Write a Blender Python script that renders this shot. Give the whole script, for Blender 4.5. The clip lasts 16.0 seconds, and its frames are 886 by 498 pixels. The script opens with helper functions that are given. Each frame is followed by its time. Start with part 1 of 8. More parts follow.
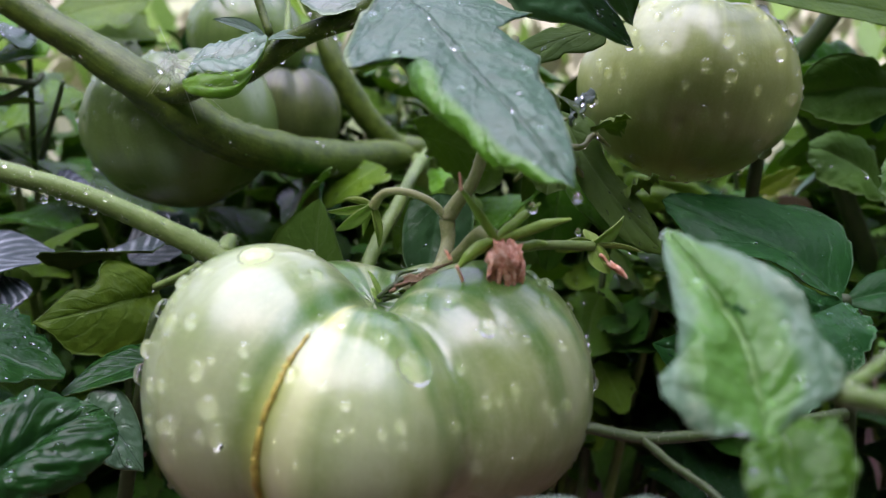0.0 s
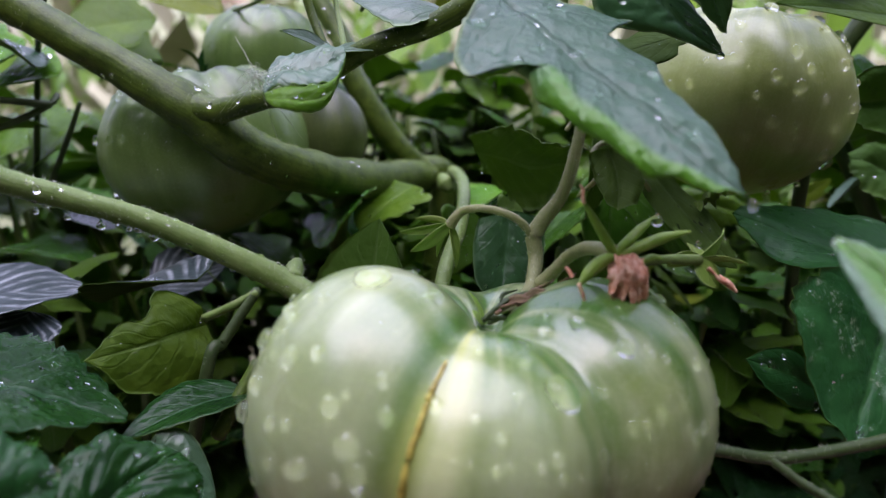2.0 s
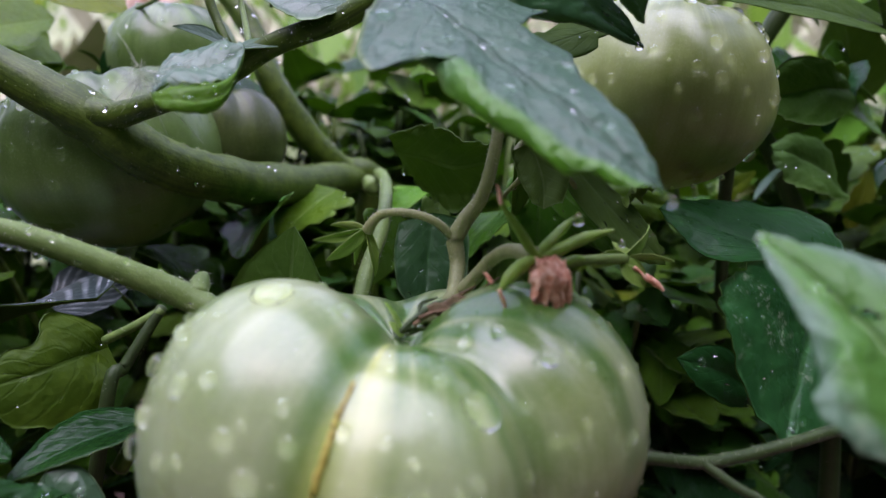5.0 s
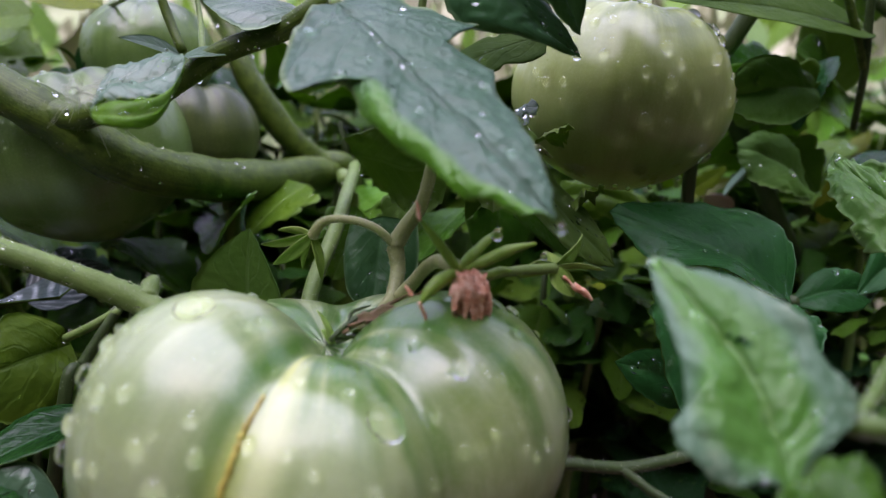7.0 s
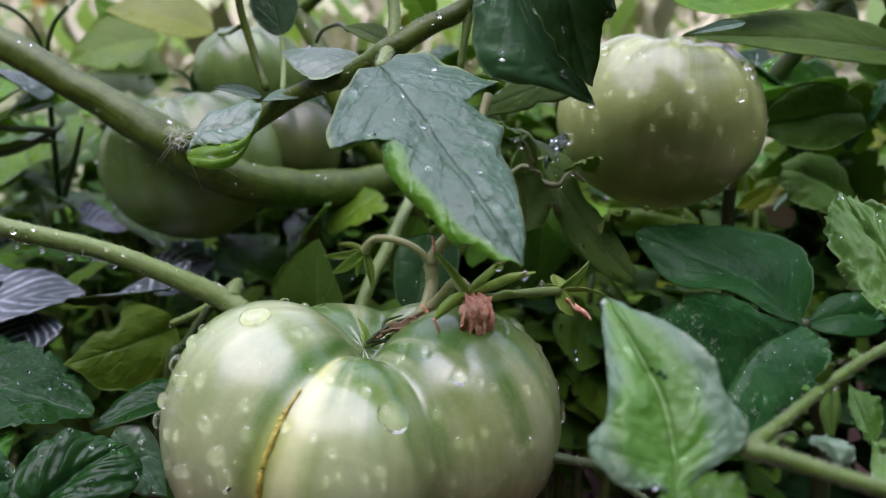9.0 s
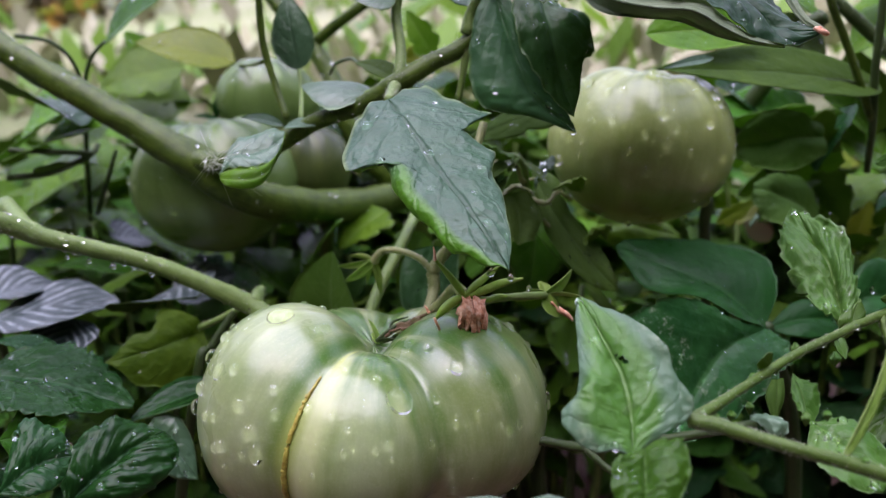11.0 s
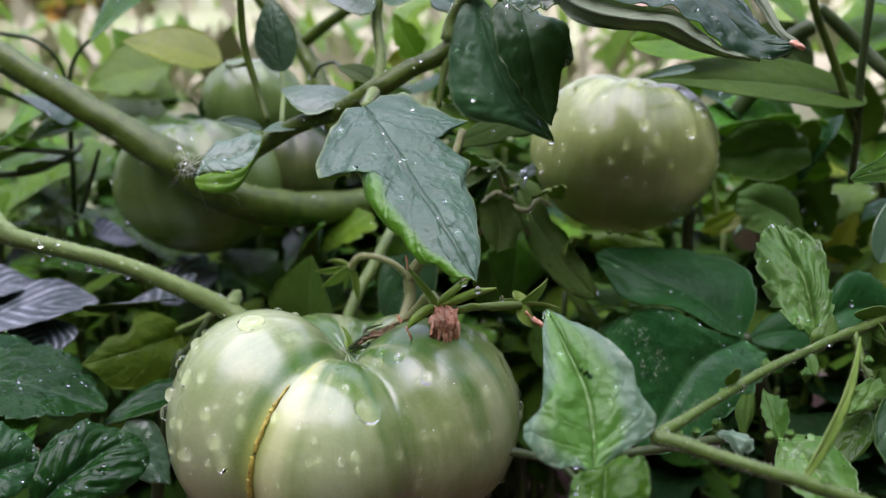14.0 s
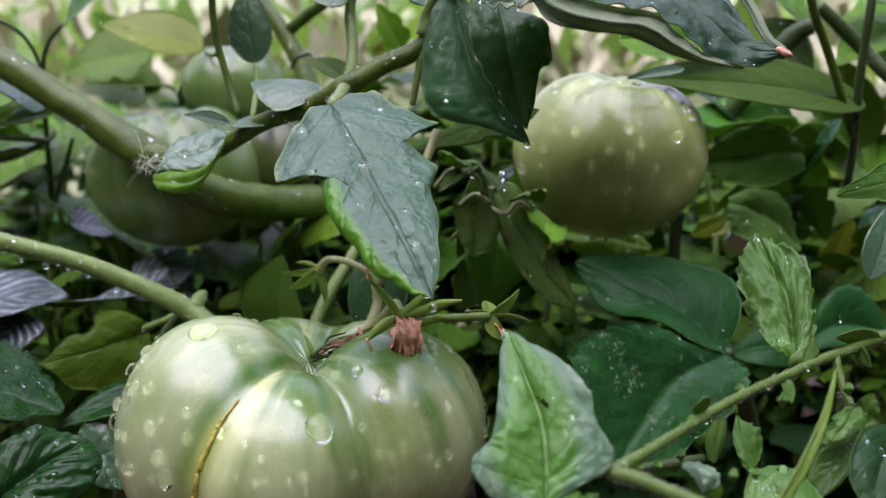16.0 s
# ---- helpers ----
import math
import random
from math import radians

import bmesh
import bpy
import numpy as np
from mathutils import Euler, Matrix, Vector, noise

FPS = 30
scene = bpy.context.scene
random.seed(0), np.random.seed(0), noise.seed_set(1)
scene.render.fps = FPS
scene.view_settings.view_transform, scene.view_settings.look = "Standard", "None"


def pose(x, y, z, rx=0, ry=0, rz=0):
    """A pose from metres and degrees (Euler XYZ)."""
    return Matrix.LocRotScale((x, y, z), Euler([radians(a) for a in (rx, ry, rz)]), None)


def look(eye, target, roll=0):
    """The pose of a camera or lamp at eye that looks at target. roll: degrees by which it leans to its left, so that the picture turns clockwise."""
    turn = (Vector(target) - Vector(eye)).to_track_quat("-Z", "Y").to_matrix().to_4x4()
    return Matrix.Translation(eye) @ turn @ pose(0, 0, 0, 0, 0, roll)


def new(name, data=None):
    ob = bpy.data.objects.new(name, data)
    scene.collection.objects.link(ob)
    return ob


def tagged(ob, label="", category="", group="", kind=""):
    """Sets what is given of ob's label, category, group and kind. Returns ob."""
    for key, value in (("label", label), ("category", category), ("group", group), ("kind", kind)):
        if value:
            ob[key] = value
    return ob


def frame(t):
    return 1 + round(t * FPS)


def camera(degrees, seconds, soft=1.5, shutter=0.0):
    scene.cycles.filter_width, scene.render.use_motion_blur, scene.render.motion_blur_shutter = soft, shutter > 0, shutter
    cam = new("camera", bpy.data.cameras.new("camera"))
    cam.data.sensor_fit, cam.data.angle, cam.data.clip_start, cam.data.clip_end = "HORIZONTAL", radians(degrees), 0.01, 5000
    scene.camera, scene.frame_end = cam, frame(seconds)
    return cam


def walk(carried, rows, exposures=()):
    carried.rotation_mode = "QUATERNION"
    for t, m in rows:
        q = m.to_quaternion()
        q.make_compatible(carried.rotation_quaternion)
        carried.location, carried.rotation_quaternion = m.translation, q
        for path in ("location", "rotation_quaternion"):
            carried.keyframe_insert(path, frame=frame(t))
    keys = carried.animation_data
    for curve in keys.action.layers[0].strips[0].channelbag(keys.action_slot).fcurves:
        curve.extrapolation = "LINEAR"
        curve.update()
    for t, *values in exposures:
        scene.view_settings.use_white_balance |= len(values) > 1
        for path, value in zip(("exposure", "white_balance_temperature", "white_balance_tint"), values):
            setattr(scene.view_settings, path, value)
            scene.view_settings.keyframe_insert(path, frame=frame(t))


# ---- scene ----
cam = camera(63.3, 16.0, soft=1.2)
METRES, EYE, TILT, LEAN, TURN = 0.24, 0.30, -10.0, 0.0, 0.0
ROWS = [
    (0.0, 0.0, 0.0, 0.0, 0.0, 0.0, -0.0),
    (0.5, -0.0233, 0.0054, -0.0418, -1.14, -0.13, 1.51),
    (1.0, -0.0616, 0.005, -0.0608, -1.51, 0.46, 1.94),
    (1.5, -0.0879, 0.0014, -0.003, -2.55, 2.63, 1.98),
    (2.0, -0.1433, 0.0441, -0.0028, -3.84, 1.89, 1.58),
    (2.5, -0.2158, 0.0792, -0.0434, -6.33, 1.38, 1.78),
    (3.0, -0.2019, 0.0772, -0.0536, -6.68, 1.77, 3.58),
    (3.5, -0.1834, 0.0785, -0.0551, -7.03, 1.14, 3.92),
    (4.0, -0.1582, 0.0879, -0.024, -6.96, 1.61, 3.59),
    (4.5, -0.1398, 0.0885, -0.0101, -7.26, 1.85, 3.23),
    (5.0, -0.1135, 0.0841, 0.002, -8.3, 1.8, 3.75),
    (7.5, -0.0289, 0.0295, 0.043, -5.95, -0.93, 3.19),
    (8.0, -0.0083, -0.0194, 0.0579, -2.28, -1.53, 3.09),
    (8.5, 0.0407, -0.0531, 0.059, 0.57, -1.27, 1.59),
    (9.0, 0.0462, -0.0768, 0.0748, 1.68, -1.6, 1.63),
    (11.5, 0.0633, -0.1992, 0.0715, 2.07, 0.2, 1.64),
    (12.0, 0.0842, -0.1989, 0.0811, 1.44, 0.33, 1.92),
    (12.5, 0.0896, -0.2027, 0.0833, 1.35, 0.37, 2.11),
    (13.0, 0.086, -0.2086, 0.0899, 1.53, 0.79, 2.04),
    (13.5, 0.0933, -0.193, 0.0793, 1.41, 0.17, 1.63),
    (14.0, 0.0856, -0.1839, 0.0787, 2.01, -0.29, 0.81),
    (14.5, 0.0973, -0.1816, 0.079, 1.82, -0.28, 1.24),
    (15.0, 0.1064, -0.1747, 0.082, 1.5, -0.34, 1.06),
    (15.5, 0.1249, -0.156, 0.0792, 0.58, -0.89, 0.52),
    (16.0, 0.131, -0.1426, 0.1068, 2.51, -1.58, -0.45),
]
walk(cam, [(t, pose(0, 0, EYE, TILT, LEAN, TURN) @ pose(METRES * x, METRES * y, METRES * z, 90 + pitch, roll, yaw)) for t, x, y, z, yaw, pitch, roll in ROWS],
     exposures=[(0.0, 0.74, 6550, 38), (1.0, 0.84, 6500, 38), (1.5, 0.64, 6500, 39), (2.5, 0.44, 6350, 39), (3.5, 0.46, 6300, 39), (5.0, 0.42, 6400, 39), (7.5, 0.47, 6600, 38), (11.5, 0.53, 6700, 36), (16.0, 0.59, 6750, 35)])
cam.data.dof.use_dof = True
cam.data.dof.focus_distance = 0.192
cam.data.dof.aperture_fstop = 11.0

# ---- sky and light: an overcast morning after rain ----
world = bpy.data.worlds.new("overcast_sky")
scene.world = world
world.use_nodes = True
wn, wl = world.node_tree.nodes, world.node_tree.links
wn.clear()
sky = wn.new("ShaderNodeTexSky")
sky.sky_type = "NISHITA"
sky.sun_disc = False
sky.sun_elevation = radians(58)
sky.sun_rotation = radians(200)
sky.air_density, sky.dust_density, sky.ozone_density = 1.4, 4.0, 1.0
cloud = wn.new("ShaderNodeMix")
cloud.data_type = "RGBA"
cloud.inputs[0].default_value = 0.55
wl.new(sky.outputs[0], cloud.inputs[6])
cloud.inputs[7].default_value = (7.9, 9.2, 11.8, 1)
wbg = wn.new("ShaderNodeBackground")
wbg.inputs[1].default_value = 0.15
wo = wn.new("ShaderNodeOutputWorld")
wl.new(cloud.outputs[2], wbg.inputs[0])
wl.new(wbg.outputs[0], wo.inputs[0])
sun = new("sun", bpy.data.lights.new("sun", "SUN"))
sun.data.energy, sun.data.angle, sun.data.color = 3.0, radians(70), (0.90, 0.98, 1.10)
sun.matrix_world = look((-0.16, -0.06, 1.6), (0, 0.15, 0.25))

# ---- materials ----


def rgb(r, g, b):
    return (r, g, b, 1.0)


class Mat:
    """A node material and short ways to wire it."""

    def __init__(self, name):
        self.m = bpy.data.materials.new(name)
        self.m.use_nodes = True
        self.n, self.l = self.m.node_tree.nodes, self.m.node_tree.links
        self.n.clear()
        self.out = self.n.new("ShaderNodeOutputMaterial")
        self.p = self.n.new("ShaderNodeBsdfPrincipled")
        self.l.new(self.p.outputs[0], self.out.inputs[0])

    def put(self, sock, v):
        if hasattr(v, "is_linked") or hasattr(v, "links"):
            self.l.new(v, sock)
        else:
            sock.default_value = v

    def coord(self, which="Object", scale=(1, 1, 1)):
        c = self.n.new("ShaderNodeTexCoord")
        m = self.n.new("ShaderNodeMapping")
        m.inputs["Scale"].default_value = scale
        self.l.new(c.outputs[which], m.inputs[0])
        return m.outputs[0]

    def noise(self, vec, scale, detail=4, rough=0.55):
        t = self.n.new("ShaderNodeTexNoise")
        t.inputs["Scale"].default_value, t.inputs["Detail"].default_value = scale, detail
        t.inputs["Roughness"].default_value = rough
        self.l.new(vec, t.inputs["Vector"])
        return t.outputs[0]

    def ramp(self, fac, *stops):
        r = self.n.new("ShaderNodeValToRGB")
        e = r.color_ramp.elements
        while len(e) < len(stops):
            e.new(0.5)
        for k, (p, c) in zip(e, stops):
            k.position, k.color = p, c if isinstance(c, tuple) else rgb(c, c, c)
        self.put(r.inputs[0], fac)
        return r.outputs[0]

    def mix(self, fac, a, b, how="MIX"):
        x = self.n.new("ShaderNodeMix")
        x.data_type, x.blend_type = "RGBA", how
        self.put(x.inputs[0], fac), self.put(x.inputs[6], a), self.put(x.inputs[7], b)
        return x.outputs[2]

    def math(self, op, a, b=0.0, c=0.0):
        x = self.n.new("ShaderNodeMath")
        x.operation = op
        self.put(x.inputs[0], a), self.put(x.inputs[1], b), self.put(x.inputs[2], c)
        return x.outputs[0]

    def bump(self, height, strength=0.3, distance=0.001, normal=None):
        b = self.n.new("ShaderNodeBump")
        b.inputs["Strength"].default_value, b.inputs["Distance"].default_value = strength, distance
        self.l.new(height, b.inputs["Height"])
        if normal:
            self.l.new(normal, b.inputs["Normal"])
        return b.outputs[0]

    def set(self, **kw):
        for k, v in kw.items():
            self.put(self.p.inputs[k.replace("_", " ")], v)
        return self


def leaf_material(name, deep, light, vein, veins=7.0, rough=(0.28, 0.5), translucent=0.3, spots=0.0, relief=0.6, glow=None, gloss=0.75, rim=None, outer=None, one_sided=False):
    """A leaf: blotched green, paler veins from the uv (length, side), fine cell relief, wet gloss."""
    m = Mat(name)
    uv = m.coord("UV")
    ob = m.coord("Object")
    info = m.n.new("ShaderNodeObjectInfo")
    sep = m.n.new("ShaderNodeSeparateXYZ")
    m.l.new(uv, sep.inputs[0])
    side = m.math("ABSOLUTE", m.math("SUBTRACT", sep.outputs[1], 0.5))
    wob = m.math("MULTIPLY", m.math("SUBTRACT", m.noise(ob, 160, 3), 0.5), 0.10)
    ph = m.math("ADD", m.math("MULTIPLY", m.math("SUBTRACT", sep.outputs[0], m.math("MULTIPLY", side, 0.75)), veins), m.math("MULTIPLY", wob, veins))
    saw = m.math("ABSOLUTE", m.math("SUBTRACT", m.math("FRACT", ph), 0.5))
    lateral = m.ramp(saw, (0.0, 1.0), (0.05, 0.75), (0.10, 0.0))
    mid = m.ramp(side, (0.0, 1.0), (0.014, 1.0), (0.03, 0.0))
    v = m.math("MAXIMUM", m.math("MULTIPLY", lateral, 0.35), mid)
    big = m.noise(ob, 55, 5)
    fine = m.noise(ob, 620, 3)
    base = m.mix(m.ramp(big, (0.32, 0.0), (0.68, 1.0)), deep, light)
    base = m.mix(m.math("MULTIPLY", m.ramp(fine, (0.35, 0.0), (0.7, 1.0)), 0.25), base, light)
    base = m.mix(m.math("MULTIPLY", m.ramp(m.noise(ob, 240, 5, 0.65), (0.42, 0.0), (0.62, 1.0)), 0.45), base, deep)
    hsv = m.n.new("ShaderNodeHueSaturation")
    m.l.new(base, hsv.inputs["Color"])
    m.put(hsv.inputs["Value"], m.math("MULTIPLY_ADD", info.outputs["Random"], 0.5, 0.75))
    m.put(hsv.inputs["Hue"], m.math("MULTIPLY_ADD", info.outputs["Random"], 0.03, 0.485))
    col = m.mix(m.math("MULTIPLY", v, 0.45), hsv.outputs[0], vein)
    col = m.mix(m.math("MULTIPLY", m.ramp(side, (0.470, 0.0), (0.492, 1.0)), 0.55), col, vein if rim is None else rim)
    if outer and one_sided:
        band = m.math("ADD", sep.outputs[1], m.math("MULTIPLY", m.math("SUBTRACT", m.noise(ob, 90, 3), 0.5), 0.15))
        col = m.mix(m.math("MULTIPLY", m.ramp(band, (0.78, 0.0), (0.86, 1.0)), m.ramp(sep.outputs[0], (0.34, 0.0), (0.50, 1.0))), col, outer)
    elif outer:
        col = m.mix(m.ramp(m.math("ADD", side, m.math("MULTIPLY", m.math("SUBTRACT", m.noise(ob, 70, 3), 0.5), 0.5)), (0.25, 0.0), (0.40, 0.9)), col, outer)
    if spots:
        blot = m.ramp(m.noise(ob, 520, 6, 0.78), (1.0 - spots - 0.06, 0.0), (1.0 - spots, 1.0))
        blot = m.math("MULTIPLY", blot, m.ramp(m.noise(ob, 60, 2), (0.56, 0.0), (0.64, 1.0)))
        col = m.mix(m.math("MULTIPLY", blot, 0.38), col, rgb(0.50, 0.56, 0.38))
    vor = m.n.new("ShaderNodeTexVoronoi")
    vor.inputs["Scale"].default_value = 420
    m.l.new(ob, vor.inputs["Vector"])
    h = m.math("SUBTRACT", m.math("MULTIPLY", vor.outputs[0], 0.5), m.math("MULTIPLY", v, 0.7))
    h = m.math("ADD", h, m.math("MULTIPLY", fine, 0.5))
    nrm = m.bump(h, relief, 0.0007, m.bump(m.noise(ob, 130, 3), 0.25, 0.0022))
    wet = m.noise(ob, 90, 4)
    m.set(Base_Color=col, Roughness=m.math("MULTIPLY_ADD", m.ramp(wet, (0.35, 0.0), (0.65, 1.0)), rough[1] - rough[0], rough[0]), Normal=nrm, IOR=1.42, Specular_IOR_Level=gloss)
    tr = m.n.new("ShaderNodeBsdfTranslucent")
    m.put(tr.inputs[0], glow or m.mix(0.5, col, rgb(0.25, 0.42, 0.03)))
    mx = m.n.new("ShaderNodeMixShader")
    mx.inputs[0].default_value = translucent
    m.l.new(m.p.outputs[0], mx.inputs[1]), m.l.new(tr.outputs[0], mx.inputs[2])
    m.l.new(mx.outputs[0], m.out.inputs[0])
    return m.m


M = {}
M["dark"] = leaf_material("leaf_dark", rgb(0.005, 0.036, 0.008), rgb(0.014, 0.078, 0.016), rgb(0.03, 0.11, 0.04), 6, (0.13, 0.32), 0.18, relief=0.5, gloss=0.32)
M["broad"] = leaf_material("leaf_broad_green", rgb(0.007, 0.052, 0.009), rgb(0.017, 0.102, 0.018), rgb(0.03, 0.12, 0.03), 6, (0.22, 0.42), 0.24, relief=0.3, gloss=0.16)
M["deep"] = leaf_material("leaf_deep_green", rgb(0.020, 0.074, 0.026), rgb(0.042, 0.130, 0.046), rgb(0.06, 0.16, 0.06), 6, (0.2, 0.4), 0.34, relief=0.4, gloss=0.32, rim=rgb(0.16, 0.27, 0.12))
M["darkspot"] = leaf_material("leaf_dark_speckled", rgb(0.009, 0.062, 0.013), rgb(0.023, 0.120, 0.025), rgb(0.05, 0.17, 0.05), 6, (0.18, 0.36), 0.22, spots=0.40, relief=0.4, gloss=0.24)
M["mid"] = leaf_material("leaf_green", rgb(0.026, 0.120, 0.010), rgb(0.070, 0.215, 0.020), rgb(0.12, 0.26, 0.06), 6, (0.16, 0.4), 0.36, gloss=0.35)
M["moss"] = leaf_material("leaf_moss_green", rgb(0.055, 0.120, 0.008), rgb(0.105, 0.180, 0.014), rgb(0.12, 0.22, 0.04), 6, (0.25, 0.5), 0.34, gloss=0.22)
M["bright"] = leaf_material("leaf_bright", rgb(0.085, 0.25, 0.014), rgb(0.17, 0.36, 0.028), rgb(0.26, 0.42, 0.09), 6, (0.2, 0.45), 0.48, gloss=0.35)
M["yellow"] = leaf_material("leaf_yellow_green", rgb(0.17, 0.25, 0.012), rgb(0.26, 0.33, 0.022), rgb(0.32, 0.38, 0.08), 6, (0.25, 0.45), 0.45, gloss=0.5)
M["blue"] = leaf_material("leaf_blue_green", rgb(0.036, 0.100, 0.046), rgb(0.070, 0.152, 0.074), rgb(0.018, 0.058, 0.024), 5, (0.28, 0.46), 0.12, relief=0.6, gloss=0.9, rim=rgb(0.26, 0.38, 0.17))
M["lobe"] = leaf_material("leaf_large_lobed", rgb(0.030, 0.086, 0.044), rgb(0.057, 0.128, 0.069), rgb(0.018, 0.056, 0.024), 5, (0.26, 0.46), 0.2, relief=1.0, gloss=0.55, rim=rgb(0.34, 0.46, 0.20), outer=rgb(0.070, 0.235, 0.014), one_sided=True)
M["slate"] = leaf_material("leaf_slate", rgb(0.014, 0.056, 0.026), rgb(0.030, 0.088, 0.044), rgb(0.04, 0.09, 0.05), 6, (0.26, 0.44), 0.08, relief=0.35, gloss=0.3)
M["pale"] = leaf_material("leaf_pale_green", rgb(0.045, 0.160, 0.014), rgb(0.125, 0.285, 0.055), rgb(0.20, 0.36, 0.08), 6, (0.18, 0.42), 0.38, gloss=0.4, rim=rgb(0.22, 0.36, 0.16))
M["palespot"] = leaf_material("leaf_pale_speckled", rgb(0.045, 0.160, 0.018), rgb(0.125, 0.285, 0.060), rgb(0.20, 0.36, 0.08), 6, (0.18, 0.42), 0.38, spots=0.42, gloss=0.4, rim=rgb(0.22, 0.36, 0.16))
M["front"] = leaf_material("leaf_front", rgb(0.060, 0.182, 0.022), rgb(0.100, 0.245, 0.050), rgb(0.15, 0.31, 0.07), 6, (0.2, 0.42), 0.30, spots=0.46, relief=0.7, gloss=0.5, rim=rgb(0.30, 0.44, 0.26), outer=rgb(0.125, 0.235, 0.145))
M["near"] = leaf_material("leaf_near", rgb(0.046, 0.108, 0.062), rgb(0.076, 0.152, 0.088), rgb(0.09, 0.165, 0.095), 4, (0.35, 0.5), 0.15, relief=0.3, gloss=0.65)
M["under"] = leaf_material("leaf_underside", rgb(0.075, 0.185, 0.026), rgb(0.130, 0.265, 0.046), rgb(0.20, 0.33, 0.10), 6, (0.45, 0.6), 0.42, gloss=0.35)
M["olive"] = leaf_material("leaf_olive_underside", rgb(0.036, 0.092, 0.012), rgb(0.075, 0.150, 0.024), rgb(0.03, 0.06, 0.012), 6, (0.5, 0.65), 0.34, gloss=0.12)
M["grey"] = leaf_material("leaf_grey_green", rgb(0.10, 0.20, 0.115), rgb(0.15, 0.26, 0.15), rgb(0.20, 0.32, 0.20), 4, (0.35, 0.5), 0.2, relief=0.35, gloss=0.9)


def striped_material():
    """Slate leaf with silvery stripes that run along the veins."""
    m = Mat("leaf_striped")
    uv, ob = m.coord("UV"), m.coord("Object")
    sep = m.n.new("ShaderNodeSeparateXYZ")
    m.l.new(uv, sep.inputs[0])
    side = m.math("ABSOLUTE", m.math("SUBTRACT", sep.outputs[1], 0.5))
    wob = m.math("MULTIPLY", m.noise(ob, 120, 3), 0.25)
    ph = m.math("ADD", m.math("MULTIPLY", m.math("SUBTRACT", sep.outputs[0], m.math("MULTIPLY", side, 1.1)), 6.0), wob)
    saw = m.math("ABSOLUTE", m.math("SUBTRACT", m.math("FRACT", ph), 0.5))
    s = m.math("MULTIPLY", m.ramp(saw, (0.06, 1.0), (0.26, 0.0)), m.ramp(m.noise(ob, 150, 4), (0.38, 0.15), (0.62, 1.0)))
    col = m.mix(s, rgb(0.035, 0.055, 0.055), rgb(0.30, 0.345, 0.365))
    m.set(Base_Color=col, Roughness=0.35, Normal=m.bump(m.math("ADD", s, m.noise(ob, 400)), 0.5, 0.0006))
    return m.m


M["striped"] = striped_material()


def stem_material(name, dark, light, rough=0.45):
    m = Mat(name)
    ob = m.coord("Object")
    uv = m.coord("UV", (6, 1.5, 1))
    streak = m.noise(uv, 5, 4)
    blot = m.noise(ob, 70, 4)
    col = m.mix(m.ramp(streak, (0.30, 0.15), (0.72, 0.85)), dark, light)
    col = m.mix(m.math("MULTIPLY", m.ramp(blot, (0.4, 0.0), (0.7, 1.0)), 0.5), col, light)
    mottle = m.noise(ob, 230, 6, 0.7)
    col = m.mix(m.math("MULTIPLY", m.ramp(mottle, (0.44, 0.0), (0.60, 1.0)), 0.6), col, dark)
    col = m.mix(m.math("MULTIPLY", m.ramp(m.noise(ob, 1300, 3), (0.55, 0.0), (0.72, 1.0)), 0.35), col, light)
    dots = m.n.new("ShaderNodeTexVoronoi")
    dots.inputs["Scale"].default_value = 900
    m.l.new(ob, dots.inputs["Vector"])
    h = m.math("ADD", m.math("MULTIPLY", streak, 0.3), m.math("ADD", m.math("MULTIPLY", dots.outputs[0], 0.3), m.math("MULTIPLY", mottle, 0.6)))
    m.set(Base_Color=col, Roughness=rough, Normal=m.bump(h, 0.35, 0.0006), Specular_IOR_Level=0.32, Subsurface_Weight=0.15, Subsurface_Scale=0.004)
    m.p.inputs["Subsurface Radius"].default_value = (0.6, 1.0, 0.3)
    return m.m


M["stem"] = stem_material("stem_green", rgb(0.018, 0.044, 0.004), rgb(0.100, 0.160, 0.018))
M["rolled"] = leaf_material("rolled_leaf_margin", rgb(0.20, 0.28, 0.16), rgb(0.31, 0.39, 0.25), rgb(0.36, 0.44, 0.30), 9, (0.4, 0.6), 0.4, relief=0.8, gloss=0.4)
M["stem_pale"] = stem_material("stem_pale_green", rgb(0.095, 0.165, 0.036), rgb(0.19, 0.28, 0.085))
M["stem_shoot"] = stem_material("stem_shoot_green", rgb(0.040, 0.088, 0.010), rgb(0.105, 0.178, 0.034))
M["stem_dark"] = stem_material("stem_dark", rgb(0.024, 0.048, 0.012), rgb(0.055, 0.088, 0.026))
M["twig"] = stem_material("twig_brown", rgb(0.10, 0.055, 0.03), rgb(0.24, 0.16, 0.09), 0.7)
M["stalk"] = stem_material("stem_grey_green", rgb(0.17, 0.20, 0.070), rgb(0.33, 0.34, 0.155))
M["flesh"] = stem_material("sepal_flesh", rgb(0.13, 0.26, 0.026), rgb(0.27, 0.42, 0.075), 0.35)
M["sepal"] = leaf_material("sepal_green", rgb(0.20, 0.36, 0.05), rgb(0.31, 0.47, 0.10), rgb(0.38, 0.50, 0.16), 3, (0.35, 0.5), 0.3, gloss=0.5)


def hair_material():
    m = Mat("plant_hair")
    m.set(Base_Color=rgb(0.55, 0.6, 0.45), Roughness=0.4, Alpha=0.85)
    return m.m


M["hair"] = hair_material()


